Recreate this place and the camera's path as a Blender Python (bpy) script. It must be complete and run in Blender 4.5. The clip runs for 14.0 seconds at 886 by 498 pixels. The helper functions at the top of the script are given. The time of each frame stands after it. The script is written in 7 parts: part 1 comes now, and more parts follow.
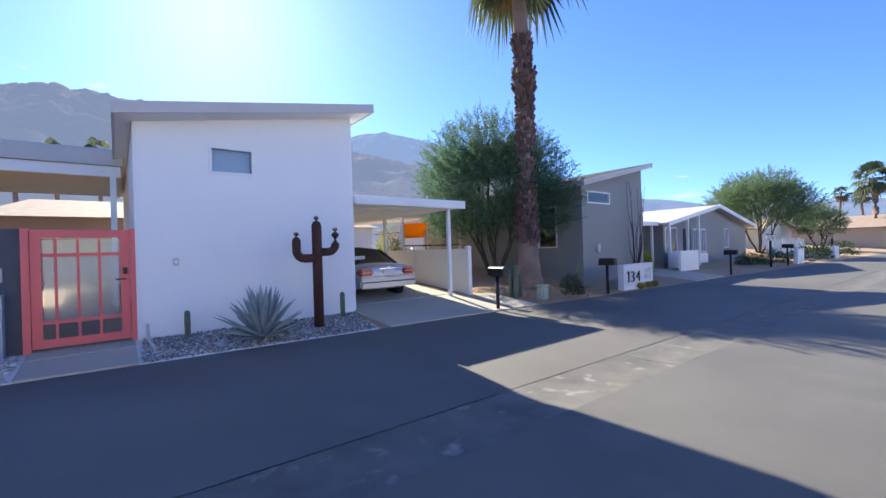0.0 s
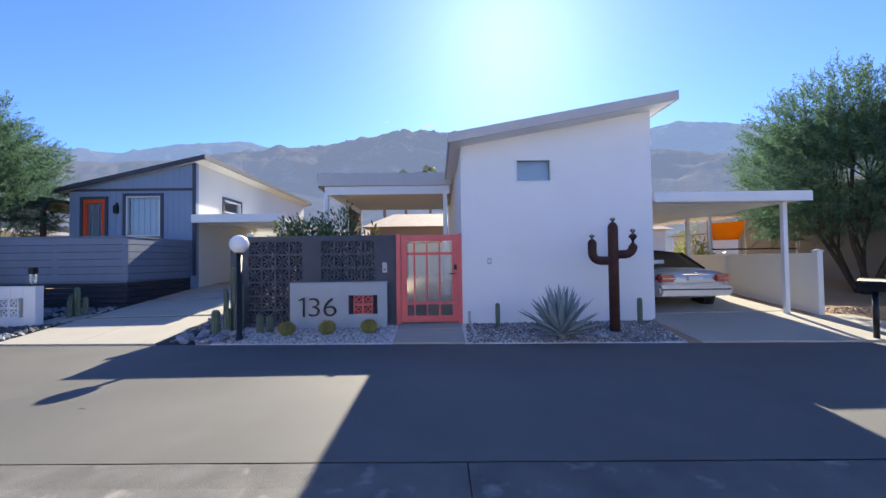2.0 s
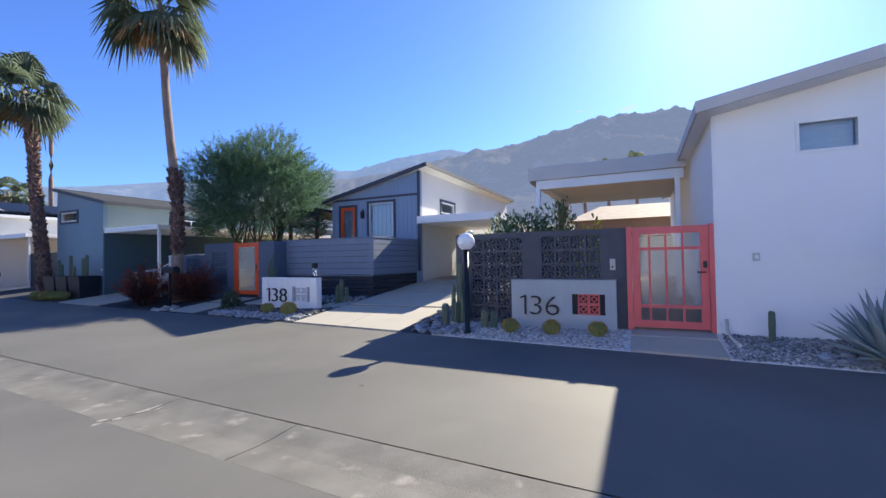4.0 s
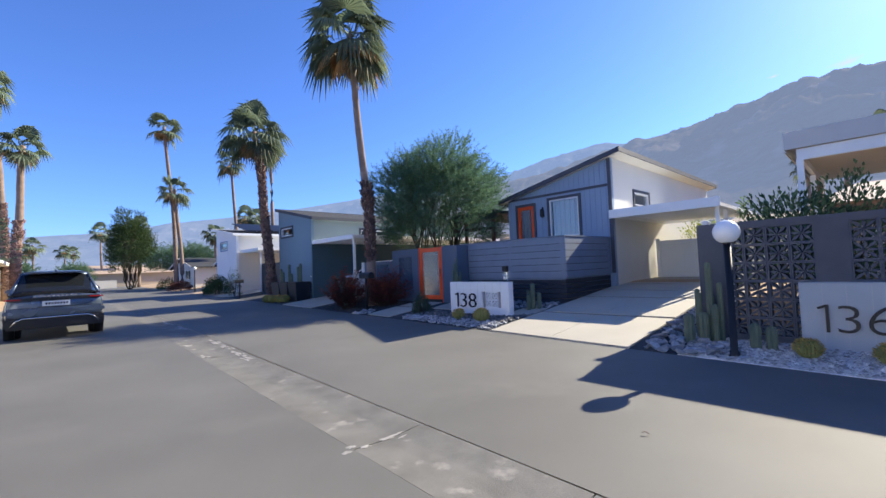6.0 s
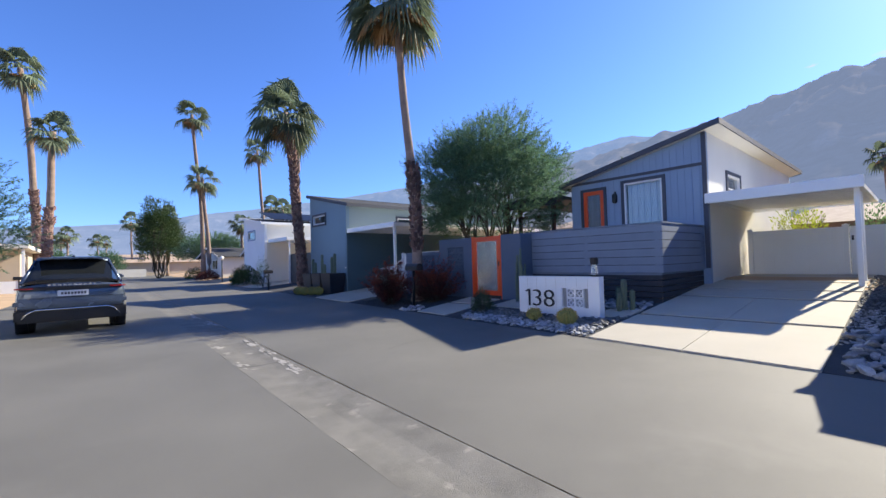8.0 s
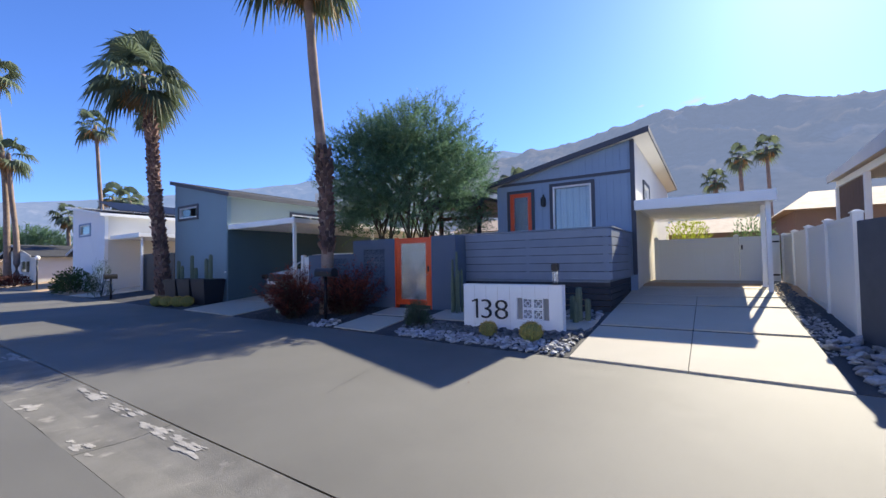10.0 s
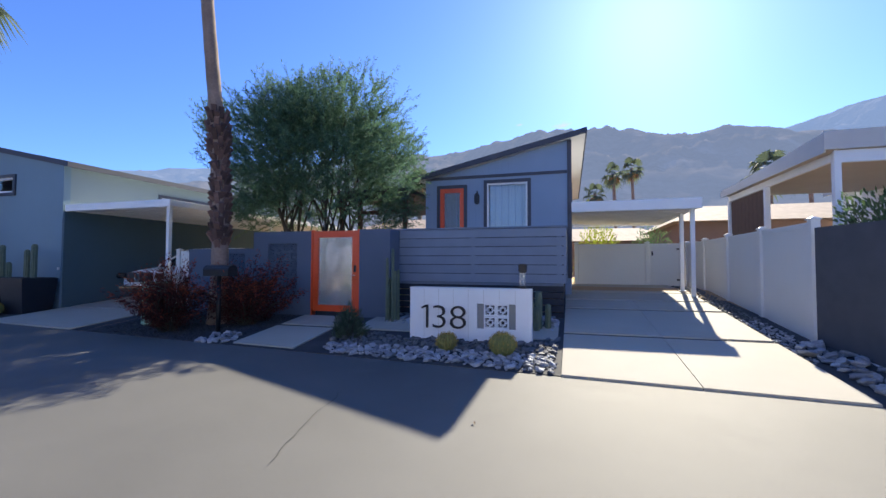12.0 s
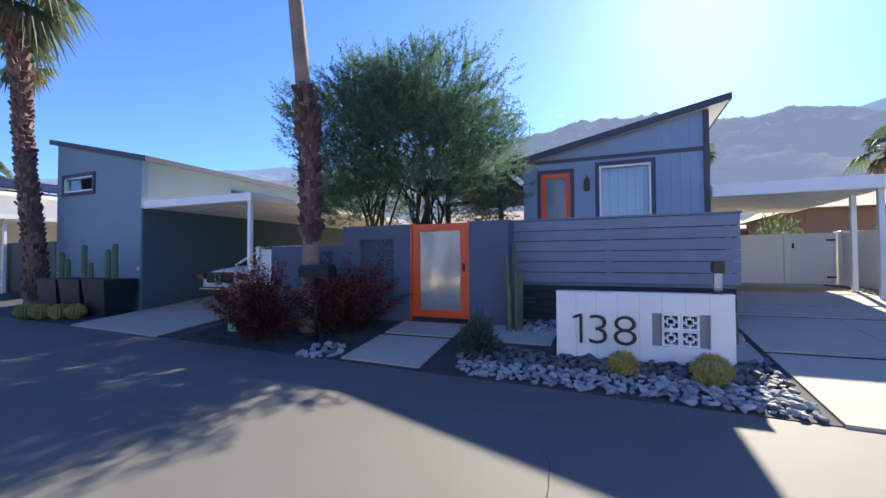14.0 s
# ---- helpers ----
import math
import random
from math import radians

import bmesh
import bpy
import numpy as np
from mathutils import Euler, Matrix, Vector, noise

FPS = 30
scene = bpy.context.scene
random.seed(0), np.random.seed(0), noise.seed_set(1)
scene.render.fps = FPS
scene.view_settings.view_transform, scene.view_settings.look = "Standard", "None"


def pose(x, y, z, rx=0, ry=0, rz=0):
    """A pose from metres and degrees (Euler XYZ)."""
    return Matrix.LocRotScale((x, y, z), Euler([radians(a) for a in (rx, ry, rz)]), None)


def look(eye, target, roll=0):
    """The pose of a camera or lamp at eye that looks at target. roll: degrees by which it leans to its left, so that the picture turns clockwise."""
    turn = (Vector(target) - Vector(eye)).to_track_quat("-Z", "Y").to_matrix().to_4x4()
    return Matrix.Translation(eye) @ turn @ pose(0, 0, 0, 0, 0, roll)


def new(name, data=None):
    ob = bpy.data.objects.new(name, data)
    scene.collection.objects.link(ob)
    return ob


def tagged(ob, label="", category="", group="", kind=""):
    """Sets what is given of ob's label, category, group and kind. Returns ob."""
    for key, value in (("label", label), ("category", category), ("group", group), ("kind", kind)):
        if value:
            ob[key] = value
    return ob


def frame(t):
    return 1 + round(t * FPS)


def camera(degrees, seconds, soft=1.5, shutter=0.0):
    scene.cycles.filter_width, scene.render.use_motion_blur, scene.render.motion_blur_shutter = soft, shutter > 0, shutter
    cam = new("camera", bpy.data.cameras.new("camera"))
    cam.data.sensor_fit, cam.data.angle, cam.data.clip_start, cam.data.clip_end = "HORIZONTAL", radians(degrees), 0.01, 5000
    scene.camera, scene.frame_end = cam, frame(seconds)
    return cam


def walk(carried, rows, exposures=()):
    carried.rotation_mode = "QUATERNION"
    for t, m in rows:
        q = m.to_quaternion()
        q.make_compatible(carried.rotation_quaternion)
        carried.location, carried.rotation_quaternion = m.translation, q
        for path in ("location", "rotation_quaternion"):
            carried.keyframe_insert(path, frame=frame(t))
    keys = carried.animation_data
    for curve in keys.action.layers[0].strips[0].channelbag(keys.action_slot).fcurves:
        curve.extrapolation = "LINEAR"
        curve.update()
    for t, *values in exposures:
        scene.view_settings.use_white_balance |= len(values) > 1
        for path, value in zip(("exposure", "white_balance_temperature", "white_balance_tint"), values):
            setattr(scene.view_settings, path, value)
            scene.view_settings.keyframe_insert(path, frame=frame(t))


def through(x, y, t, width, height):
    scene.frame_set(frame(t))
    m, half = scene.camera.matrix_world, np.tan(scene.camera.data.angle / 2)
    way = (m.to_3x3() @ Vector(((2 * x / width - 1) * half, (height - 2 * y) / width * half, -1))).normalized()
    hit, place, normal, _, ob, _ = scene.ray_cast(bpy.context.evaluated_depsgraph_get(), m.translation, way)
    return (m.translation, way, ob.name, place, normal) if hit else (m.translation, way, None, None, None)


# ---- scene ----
cam = camera(93.9, 14.0)
PATH = [
    (0, (-1.313, -1.005, 1.576), (0.255, -2.246, 1.578), -1.8),
    (0.5, (-1.279, -0.954, 1.538), (0.509, -1.849, 1.579), -1.6),
    (1, (-1.252, -0.887, 1.546), (0.675, -1.419, 1.604), -1.0),
    (1.5, (-1.244, -0.82, 1.532), (0.736, -1.094, 1.596), -0.7),
    (2, (-1.247, -0.739, 1.546), (0.752, -0.768, 1.597), -0.8),
    (2.5, (-1.194, -0.65, 1.528), (0.798, -0.473, 1.575), -0.9),
    (3, (-1.162, -0.514, 1.545), (0.791, -0.087, 1.583), -0.9),
    (3.5, (-1.029, -0.346, 1.535), (0.865, 0.295, 1.579), -0.9),
    (4, (-0.943, -0.091, 1.564), (0.862, 0.77, 1.61), -1.0),
    (6.5, (-0.473, 2.08, 1.54), (0.84, 3.588, 1.616), -2.2),
    (7, (-0.386, 2.64, 1.513), (0.898, 4.172, 1.574), -1.9),
    (9.5, (0.112, 5.428, 1.553), (1.654, 6.701, 1.605), -0.9),
    (10, (0.261, 5.962, 1.569), (1.943, 7.043, 1.631), -1.0),
    (10.5, (0.486, 6.382, 1.569), (2.301, 7.22, 1.64), -0.6),
    (11, (0.678, 6.876, 1.582), (2.591, 7.456, 1.646), -0.4),
    (11.5, (0.884, 7.261, 1.536), (2.809, 7.799, 1.598), -0.2),
    (12, (1.122, 7.754, 1.499), (3.032, 8.343, 1.57), 0.2),
    (12.5, (1.237, 8.262, 1.548), (3.135, 8.888, 1.612), 0.4),
    (13, (1.509, 8.759, 1.584), (3.391, 9.432, 1.645), 0.2),
    (13.5, (1.672, 9.271, 1.559), (3.543, 9.976, 1.619), -0.0),
    (14, (2.012, 9.778, 1.549), (3.857, 10.549, 1.597), -0.3),
]
EXPOSURES = [(0.0, 1.68), (2.0, 1.52), (9.5, 1.5), (12.0, 1.5), (14.0, 1.72)]
walk(cam, [(t, look(eye, target, roll)) for t, eye, target, roll in PATH], EXPOSURES)

# ---- world, sun ----
SUN = Vector((1.62, -0.29, 1.0)).normalized()
world = bpy.data.worlds.new("world")
scene.world = world
world.use_nodes = True
sky = world.node_tree.nodes.new("ShaderNodeTexSky")
sky.sky_type = "NISHITA"
sky.sun_disc = False
sky.sun_elevation = math.asin(SUN.z)
sky.sun_rotation = math.atan2(SUN.x, SUN.y)
sky.altitude, sky.air_density, sky.dust_density, sky.ozone_density = 900, 1.0, 0.58, 4.0
deep = world.node_tree.nodes.new("ShaderNodeMix")
deep.data_type, deep.blend_type = "RGBA", "MULTIPLY"
deep.inputs[0].default_value = 1.0
deep.inputs[7].default_value = (0.41, 0.54, 0.85, 1.0)
world.node_tree.links.new(sky.outputs[0], deep.inputs[6])
world.node_tree.links.new(deep.outputs[2], world.node_tree.nodes["Background"].inputs[0])
world.node_tree.nodes["Background"].inputs[1].default_value = 0.11
sun = new("sun", bpy.data.lights.new("sun", "SUN"))
sun.data.energy, sun.data.angle, sun.data.color = 4.0, radians(0.53), (1.0, 0.91, 0.73)
sun.matrix_world = look((40, -7, 24), (40 - SUN.x, -7 - SUN.y, 24 - SUN.z))


# ---- materials ----
def mat(name, col, rough=0.7, var=0.12, scale=3.0, fine=60.0, bump=0.15, metal=0.0, rand=0.0, spec=0.5, dirt=None):
    """Painted or mineral surface: two sizes of tone variation, fine relief, optional blotches of dirt."""
    m = bpy.data.materials.new(name)
    m.use_nodes = True
    nt = m.node_tree
    n, l = nt.nodes, nt.links
    b = n["Principled BSDF"]
    b.inputs["Metallic"].default_value = metal
    b.inputs["Specular IOR Level"].default_value = spec
    geo = n.new("ShaderNodeTexCoord")
    big, small = n.new("ShaderNodeTexNoise"), n.new("ShaderNodeTexNoise")
    for t, s, d in ((big, scale, 4.0), (small, fine, 3.0)):
        t.inputs["Scale"].default_value = s
        t.inputs["Detail"].default_value = d
        l.new(geo.outputs["Object"], t.inputs["Vector"])
    mix = n.new("ShaderNodeMath")
    mix.operation = "MULTIPLY_ADD"
    l.new(big.outputs["Fac"], mix.inputs[0])
    mix.inputs[1].default_value = 0.6
    half = n.new("ShaderNodeMath")
    half.operation = "MULTIPLY"
    l.new(small.outputs["Fac"], half.inputs[0])
    half.inputs[1].default_value = 0.4
    l.new(half.outputs[0], mix.inputs[2])
    ramp = n.new("ShaderNodeMapRange")
    ramp.inputs[1].default_value, ramp.inputs[2].default_value = 0.3, 0.7
    ramp.inputs[3].default_value, ramp.inputs[4].default_value = 1.0 - var, 1.0 + var
    l.new(mix.outputs[0], ramp.inputs[0])
    tone = ramp.outputs[0]
    if rand:
        info = n.new("ShaderNodeObjectInfo")
        r = n.new("ShaderNodeMapRange")
        r.inputs[3].default_value, r.inputs[4].default_value = 1.0 - rand, 1.0 + rand
        l.new(info.outputs["Random"], r.inputs[0])
        isl = n.new("ShaderNodeNewGeometry")
        r2 = n.new("ShaderNodeMapRange")
        r2.inputs[3].default_value, r2.inputs[4].default_value = 1.0 - rand, 1.0 + rand
        l.new(isl.outputs["Random Per Island"], r2.inputs[0])
        k = n.new("ShaderNodeMath")
        k.operation = "MULTIPLY"
        l.new(tone, k.inputs[0])
        l.new(r.outputs[0], k.inputs[1])
        k2 = n.new("ShaderNodeMath")
        k2.operation = "MULTIPLY"
        l.new(k.outputs[0], k2.inputs[0])
        l.new(r2.outputs[0], k2.inputs[1])
        tone = k2.outputs[0]
    sc = n.new("ShaderNodeVectorMath")
    sc.operation = "SCALE"
    sc.inputs[0].default_value = col
    l.new(tone, sc.inputs["Scale"])
    out = sc.outputs[0]
    if dirt:
        blot = n.new("ShaderNodeTexNoise")
        blot.inputs["Scale"].default_value, blot.inputs["Detail"].default_value = dirt[1], 6.0
        l.new(geo.outputs["Object"], blot.inputs["Vector"])
        cut = n.new("ShaderNodeMapRange")
        cut.inputs[1].default_value, cut.inputs[2].default_value = dirt[2], dirt[2] + 0.14
        l.new(blot.outputs["Fac"], cut.inputs[0])
        mx = n.new("ShaderNodeMix")
        mx.data_type = "RGBA"
        l.new(cut.outputs[0], mx.inputs[0])
        l.new(out, mx.inputs[6])
        mx.inputs[7].default_value = (*dirt[0], 1)
        out = mx.outputs[2]
    l.new(out, b.inputs["Base Color"])
    rr = n.new("ShaderNodeMapRange")
    rr.inputs[3].default_value, rr.inputs[4].default_value = max(0.02, rough - 0.08), min(1, rough + 0.08)
    l.new(small.outputs["Fac"], rr.inputs[0])
    l.new(rr.outputs[0], b.inputs["Roughness"])
    if bump:
        bp = n.new("ShaderNodeBump")
        bp.inputs["Strength"].default_value, bp.inputs["Distance"].default_value = bump, 0.01
        l.new(small.outputs["Fac"], bp.inputs["Height"])
        l.new(bp.outputs[0], b.inputs["Normal"])
    return m


def glass(name, col, rough=0.02, through=1.0):
    m = bpy.data.materials.new(name)
    m.use_nodes = True
    b = m.node_tree.nodes["Principled BSDF"]
    b.inputs["Base Color"].default_value = (*col, 1)
    b.inputs["Roughness"].default_value = rough
    b.inputs["Transmission Weight"].default_value = through
    b.inputs["IOR"].default_value = 1.45
    return m


def leafy(name, col, trans=0.35, rand=0.3):
    """Thin leaves: some of the light comes through."""
    m = bpy.data.materials.new(name)
    m.use_nodes = True
    nt = m.node_tree
    n, l = nt.nodes, nt.links
    b = n["Principled BSDF"]
    isl = n.new("ShaderNodeNewGeometry")
    r = n.new("ShaderNodeMapRange")
    r.inputs[3].default_value, r.inputs[4].default_value = 1 - rand, 1 + rand
    l.new(isl.outputs["Random Per Island"], r.inputs[0])
    sc = n.new("ShaderNodeVectorMath")
    sc.operation = "SCALE"
    sc.inputs[0].default_value = col
    l.new(r.outputs[0], sc.inputs["Scale"])
    l.new(sc.outputs[0], b.inputs["Base Color"])
    b.inputs["Roughness"].default_value = 0.65
    b.inputs["Specular IOR Level"].default_value = 0.25
    tr = n.new("ShaderNodeBsdfTranslucent")
    l.new(sc.outputs[0], tr.inputs["Color"])
    mx = n.new("ShaderNodeMixShader")
    mx.inputs[0].default_value = trans
    l.new(b.outputs[0], mx.inputs[1])
    l.new(tr.outputs[0], mx.inputs[2])
    l.new(mx.outputs[0], n["Material Output"].inputs["Surface"])
    return m


ASPHALT = mat("asphalt", (0.119, 0.116, 0.104), 0.74, 0.3, 0.35, 170, 0.3, dirt=((0.13, 0.126, 0.113), 0.9, 0.55))
GUTTER = mat("gutter_concrete", (0.135, 0.13, 0.117), 0.8, 0.38, 2.4, 110, 0.45, rand=0.05, dirt=((0.3, 0.28, 0.25), 3.4, 0.6))
SCAB = mat("pale_cement", (0.3, 0.288, 0.268), 0.9, 0.3, 9, 90, 0.4)
SLAB = mat("slab_concrete", (0.43, 0.398, 0.328), 0.85, 0.07, 1.2, 90, 0.25, rand=0.04)
JOINT = mat("joint_gravel", (0.04, 0.04, 0.042), 0.9, 0.3, 8, 120, 0.6)
SOIL = mat("desert_soil", (0.41, 0.285, 0.175), 0.95, 0.2, 0.7, 40, 0.6)
YARD = mat("dark_gravel", (0.045, 0.046, 0.05), 0.9, 0.35, 2.0, 55, 0.8)
WHITE = mat("white_stucco", (0.78, 0.79, 0.8), 0.8, 0.03, 0.7, 90, 0.18, dirt=((0.72, 0.73, 0.74), 0.5, 0.6))
TRIM = mat("white_trim", (0.75, 0.76, 0.76), 0.5, 0.04, 2, 60, 0.05)
FASCIA = mat("fascia", (0.5, 0.49, 0.47), 0.65, 0.06, 1.5, 50, 0.1)
FASCIA_DARK = mat("dark_fascia", (0.0455, 0.052, 0.0715), 0.6, 0.1, 1.5, 50, 0.1)
PINK = mat("coral_paint", (0.68, 0.12, 0.12), 0.45, 0.05, 4, 60, 0.05)
BREEZE = mat("charcoal_block", (0.0845, 0.091, 0.107), 0.85, 0.14, 4, 110, 0.4, rand=0.06)
SIGN_GREY = mat("pale_grey_block", (0.4, 0.43, 0.45), 0.85, 0.06, 3, 110, 0.3)
SIGN_WHITE = mat("white_block", (0.726, 0.748, 0.77), 0.85, 0.05, 3, 110, 0.3)
BLACK = mat("black_metal", (0.012, 0.012, 0.014), 0.45, 0.1, 6, 80, 0.05, metal=0.2)
NAVY = mat("slate_blue_wall", (0.0858, 0.114, 0.163), 0.85, 0.08, 1.5, 90, 0.3)
SIDING = mat("pale_blue_siding", (0.224, 0.308, 0.426), 0.7, 0.05, 1.2, 60, 0.1)
BOARD = mat("grey_blue_board", (0.15, 0.188, 0.25), 0.7, 0.1, 2.5, 70, 0.15, rand=0.07)
SKIRT = mat("dark_skirting", (0.027, 0.027, 0.033), 0.8, 0.15, 3, 60, 0.2)
CREAM = mat("cream_siding", (0.66, 0.64, 0.58), 0.7, 0.04, 1.0, 60, 0.1)
VINYL = mat("white_vinyl", (0.7, 0.7, 0.67), 0.45, 0.03, 1.2, 40, 0.03)
ORANGE = mat("orange_paint", (0.66, 0.075, 0.015), 0.4, 0.05, 4, 60, 0.05)
SAIL = leafy("shade_sail", (0.95, 0.28, 0.01), 0.65, 0.02)
GREY134 = mat("grey_siding", (0.24, 0.25, 0.25), 0.75, 0.05, 1.0, 60, 0.1)
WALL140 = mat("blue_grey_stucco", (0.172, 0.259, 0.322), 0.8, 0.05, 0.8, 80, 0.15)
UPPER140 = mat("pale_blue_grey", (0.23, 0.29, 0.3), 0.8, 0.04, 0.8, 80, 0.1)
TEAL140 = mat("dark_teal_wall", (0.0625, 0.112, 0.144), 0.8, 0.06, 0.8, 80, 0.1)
SHINGLE = mat("roof_shingle", (0.055, 0.057, 0.063), 0.95, 0.2, 4, 50, 0.6, spec=0.15)
TILE = mat("clay_roof", (0.36, 0.27, 0.2), 0.85, 0.2, 3, 30, 0.5)
WOOD = mat("brown_wood", (0.09, 0.045, 0.025), 0.7, 0.2, 5, 40, 0.2)
RUST = mat("rusty_steel", (0.075, 0.032, 0.022), 0.75, 0.3, 5, 70, 0.3, metal=0.3)
ROCK = mat("blue_grey_stone", (0.204, 0.212, 0.223), 0.75, 0.3, 6, 60, 0.4, rand=0.45)
PEBBLE = mat("mixed_pebble", (0.4, 0.38, 0.355), 0.8, 0.3, 8, 60, 0.4, rand=0.5)
CACTUS = mat("cactus_skin", (0.1, 0.135, 0.09), 0.6, 0.2, 8, 60, 0.2)
BARREL = mat("barrel_skin", (0.2, 0.21, 0.06), 0.7, 0.2, 10, 80, 0.4)
TIPS = leafy("orange_red_tip", (0.26, 0.06, 0.03), 0.4, 0.5)
GOLD = mat("golden_spines", (0.36, 0.26, 0.06), 0.7, 0.25, 12, 90, 0.5)
AGAVE = mat("agave_leaf", (0.27, 0.33, 0.32), 0.5, 0.12, 5, 50, 0.1)
TRUNK = mat("palm_trunk", (0.218, 0.161, 0.127), 0.9, 0.35, 3, 25, 0.8)
BOOT = mat("palm_boot", (0.168, 0.101, 0.084), 0.9, 0.3, 4, 30, 0.6, rand=0.4)
BARK = mat("tree_bark", (0.06, 0.05, 0.035), 0.9, 0.3, 6, 40, 0.6)
FROND = leafy("palm_frond", (0.125, 0.165, 0.105), 0.35, 0.45)
DEAD = leafy("dead_frond", (0.391, 0.241, 0.115), 0.3, 0.4)
VERDE = leafy("palo_verde_leaf", (0.1, 0.18, 0.105), 0.52, 0.4)
DARKLEAF = leafy("dark_leaf", (0.05, 0.085, 0.03), 0.3, 0.35)
BUSHLEAF = leafy("bush_leaf", (0.1, 0.16, 0.07), 0.45, 0.5)
REDLEAF = leafy("red_leaf", (0.07, 0.02, 0.016), 0.3, 0.6)
SAGE = leafy("sage_leaf", (0.07, 0.1, 0.06), 0.25, 0.4)
LIMELEAF = leafy("lime_leaf", (0.28, 0.33, 0.04), 0.4, 0.3)
SILVER = mat("silver_paint", (0.46, 0.47, 0.5), 0.33, 0.02, 2, 30, 0.0, metal=0.5)
GUNMETAL = mat("blue_grey_paint", (0.1, 0.13, 0.18), 0.26, 0.02, 0.6, 2, 0.0, metal=0.6)
CARWHITE = mat("white_paint", (0.75, 0.76, 0.77), 0.25, 0.02, 2, 30, 0.0)
TYRE = mat("rubber", (0.012, 0.012, 0.012), 0.8, 0.1, 10, 60, 0.2)
RIM = mat("alloy", (0.35, 0.36, 0.38), 0.3, 0.05, 10, 60, 0.0, metal=0.9)
LAMPRED = mat("red_lens", (0.34, 0.01, 0.016), 0.15, 0.05, 10, 60, 0.0)
PLATE = mat("plate", (0.6, 0.62, 0.65), 0.5, 0.03, 10, 60, 0.0)
CARGLASS = mat("tinted_glass", (0.012, 0.014, 0.016), 0.05, 0.05, 2, 60, 0.0)
SOLARGLASS = mat("solar_glass", (0.01, 0.013, 0.025), 0.45, 0.1, 4, 60, 0.0, spec=0.15)
OPAL = mat("opal_globe", (0.85, 0.85, 0.84), 0.25, 0.02, 3, 40, 0.0)
PANE = glass("window_glass", (0.85, 0.9, 0.92))
FROST = glass("frosted_glass", (0.8, 0.88, 0.9), 0.22, 0.85)
MIST = glass("misted_glass", (0.82, 0.9, 0.93), 0.16, 0.9)
BLIND = mat("blind_slat", (0.62, 0.66, 0.68), 0.6, 0.03, 3, 60, 0.0)
CHROME = mat("chrome", (0.6, 0.6, 0.6), 0.15, 0.03, 5, 50, 0.0, metal=1.0)
YELLOW = mat("yellow_paint", (0.45, 0.42, 0.1), 0.6, 0.15, 5, 60, 0.1)
PLANTER = mat("dark_planter", (0.008, 0.011, 0.02), 0.5, 0.1, 3, 60, 0.1)
GREENBIN = mat("pale_green_plastic", (0.2, 0.36, 0.27), 0.5, 0.05, 3, 60, 0.05)
UMBER = mat("red_brown_stucco", (0.2, 0.125, 0.095), 0.85, 0.1, 1, 60, 0.15)
BEIGE = mat("beige_siding", (0.48, 0.4, 0.3), 0.8, 0.06, 1, 60, 0.1)


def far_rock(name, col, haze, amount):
    """Distant rock; the haze of the air is painted in as a bluish emission."""
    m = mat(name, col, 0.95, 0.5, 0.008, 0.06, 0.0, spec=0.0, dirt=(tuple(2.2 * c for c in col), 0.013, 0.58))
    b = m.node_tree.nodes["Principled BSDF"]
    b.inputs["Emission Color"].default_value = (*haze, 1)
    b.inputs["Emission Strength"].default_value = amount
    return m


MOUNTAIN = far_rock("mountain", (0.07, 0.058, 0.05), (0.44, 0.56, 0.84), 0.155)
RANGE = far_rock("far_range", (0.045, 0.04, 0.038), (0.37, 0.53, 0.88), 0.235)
SAGEBOX = mat("pale_green_enamel", (0.4, 0.46, 0.36), 0.5, 0.1, 4, 50, 0.05)
# Paler leaf green: backlight and haze put into the far trees' colour.
PALEVERDE = leafy("pale_backlit_leaf", (0.16, 0.24, 0.12), 0.5, 0.3)


# ---- mesh helpers ----
def box(bm, x0, x1, y0, y1, z0, z1, bev=0.0, m=None):
    t = Matrix.LocRotScale(((x0 + x1) / 2, (y0 + y1) / 2, (z0 + z1) / 2), None, (abs(x1 - x0), abs(y1 - y0), abs(z1 - z0)))
    r = bmesh.ops.create_cube(bm, size=1.0, matrix=(m @ t) if m else t)
    if bev:
        es = list({e for v in r["verts"] for e in v.link_edges})
        bmesh.ops.bevel(bm, geom=es, offset=bev, segments=2, affect="EDGES", clamp_overlap=True)


def hexa(bm, pts):
    """Eight corners: bottom ring of four, then the top ring above it."""
    v = [bm.verts.new(p) for p in pts]
    for f in ((3, 2, 1, 0), (4, 5, 6, 7), (0, 1, 5, 4), (1, 2, 6, 5), (2, 3, 7, 6), (3, 0, 4, 7)):
        bm.faces.new([v[i] for i in f])


def tube(bm, pts, radii, sides=10, cap=True):
    """A round tube along points."""
    rings = []
    for i, p in enumerate(pts):
        a, b = Vector(pts[max(i - 1, 0)]), Vector(pts[min(i + 1, len(pts) - 1)])
        q = (b - a).to_track_quat("Z", "Y")
        r = radii[i] if hasattr(radii, "__len__") else radii
        rings.append([bm.verts.new(Vector(p) + q @ Vector((r * math.cos(u), r * math.sin(u), 0)))
                      for u in (2 * math.pi * k / sides for k in range(sides))])
    for a, b in zip(rings, rings[1:]):
        for k in range(sides):
            f = bm.faces.new((a[k], a[(k + 1) % sides], b[(k + 1) % sides], b[k]))
            f.smooth = True
    if cap:
        bm.faces.new(rings[0][::-1])
        bm.faces.new(rings[-1])


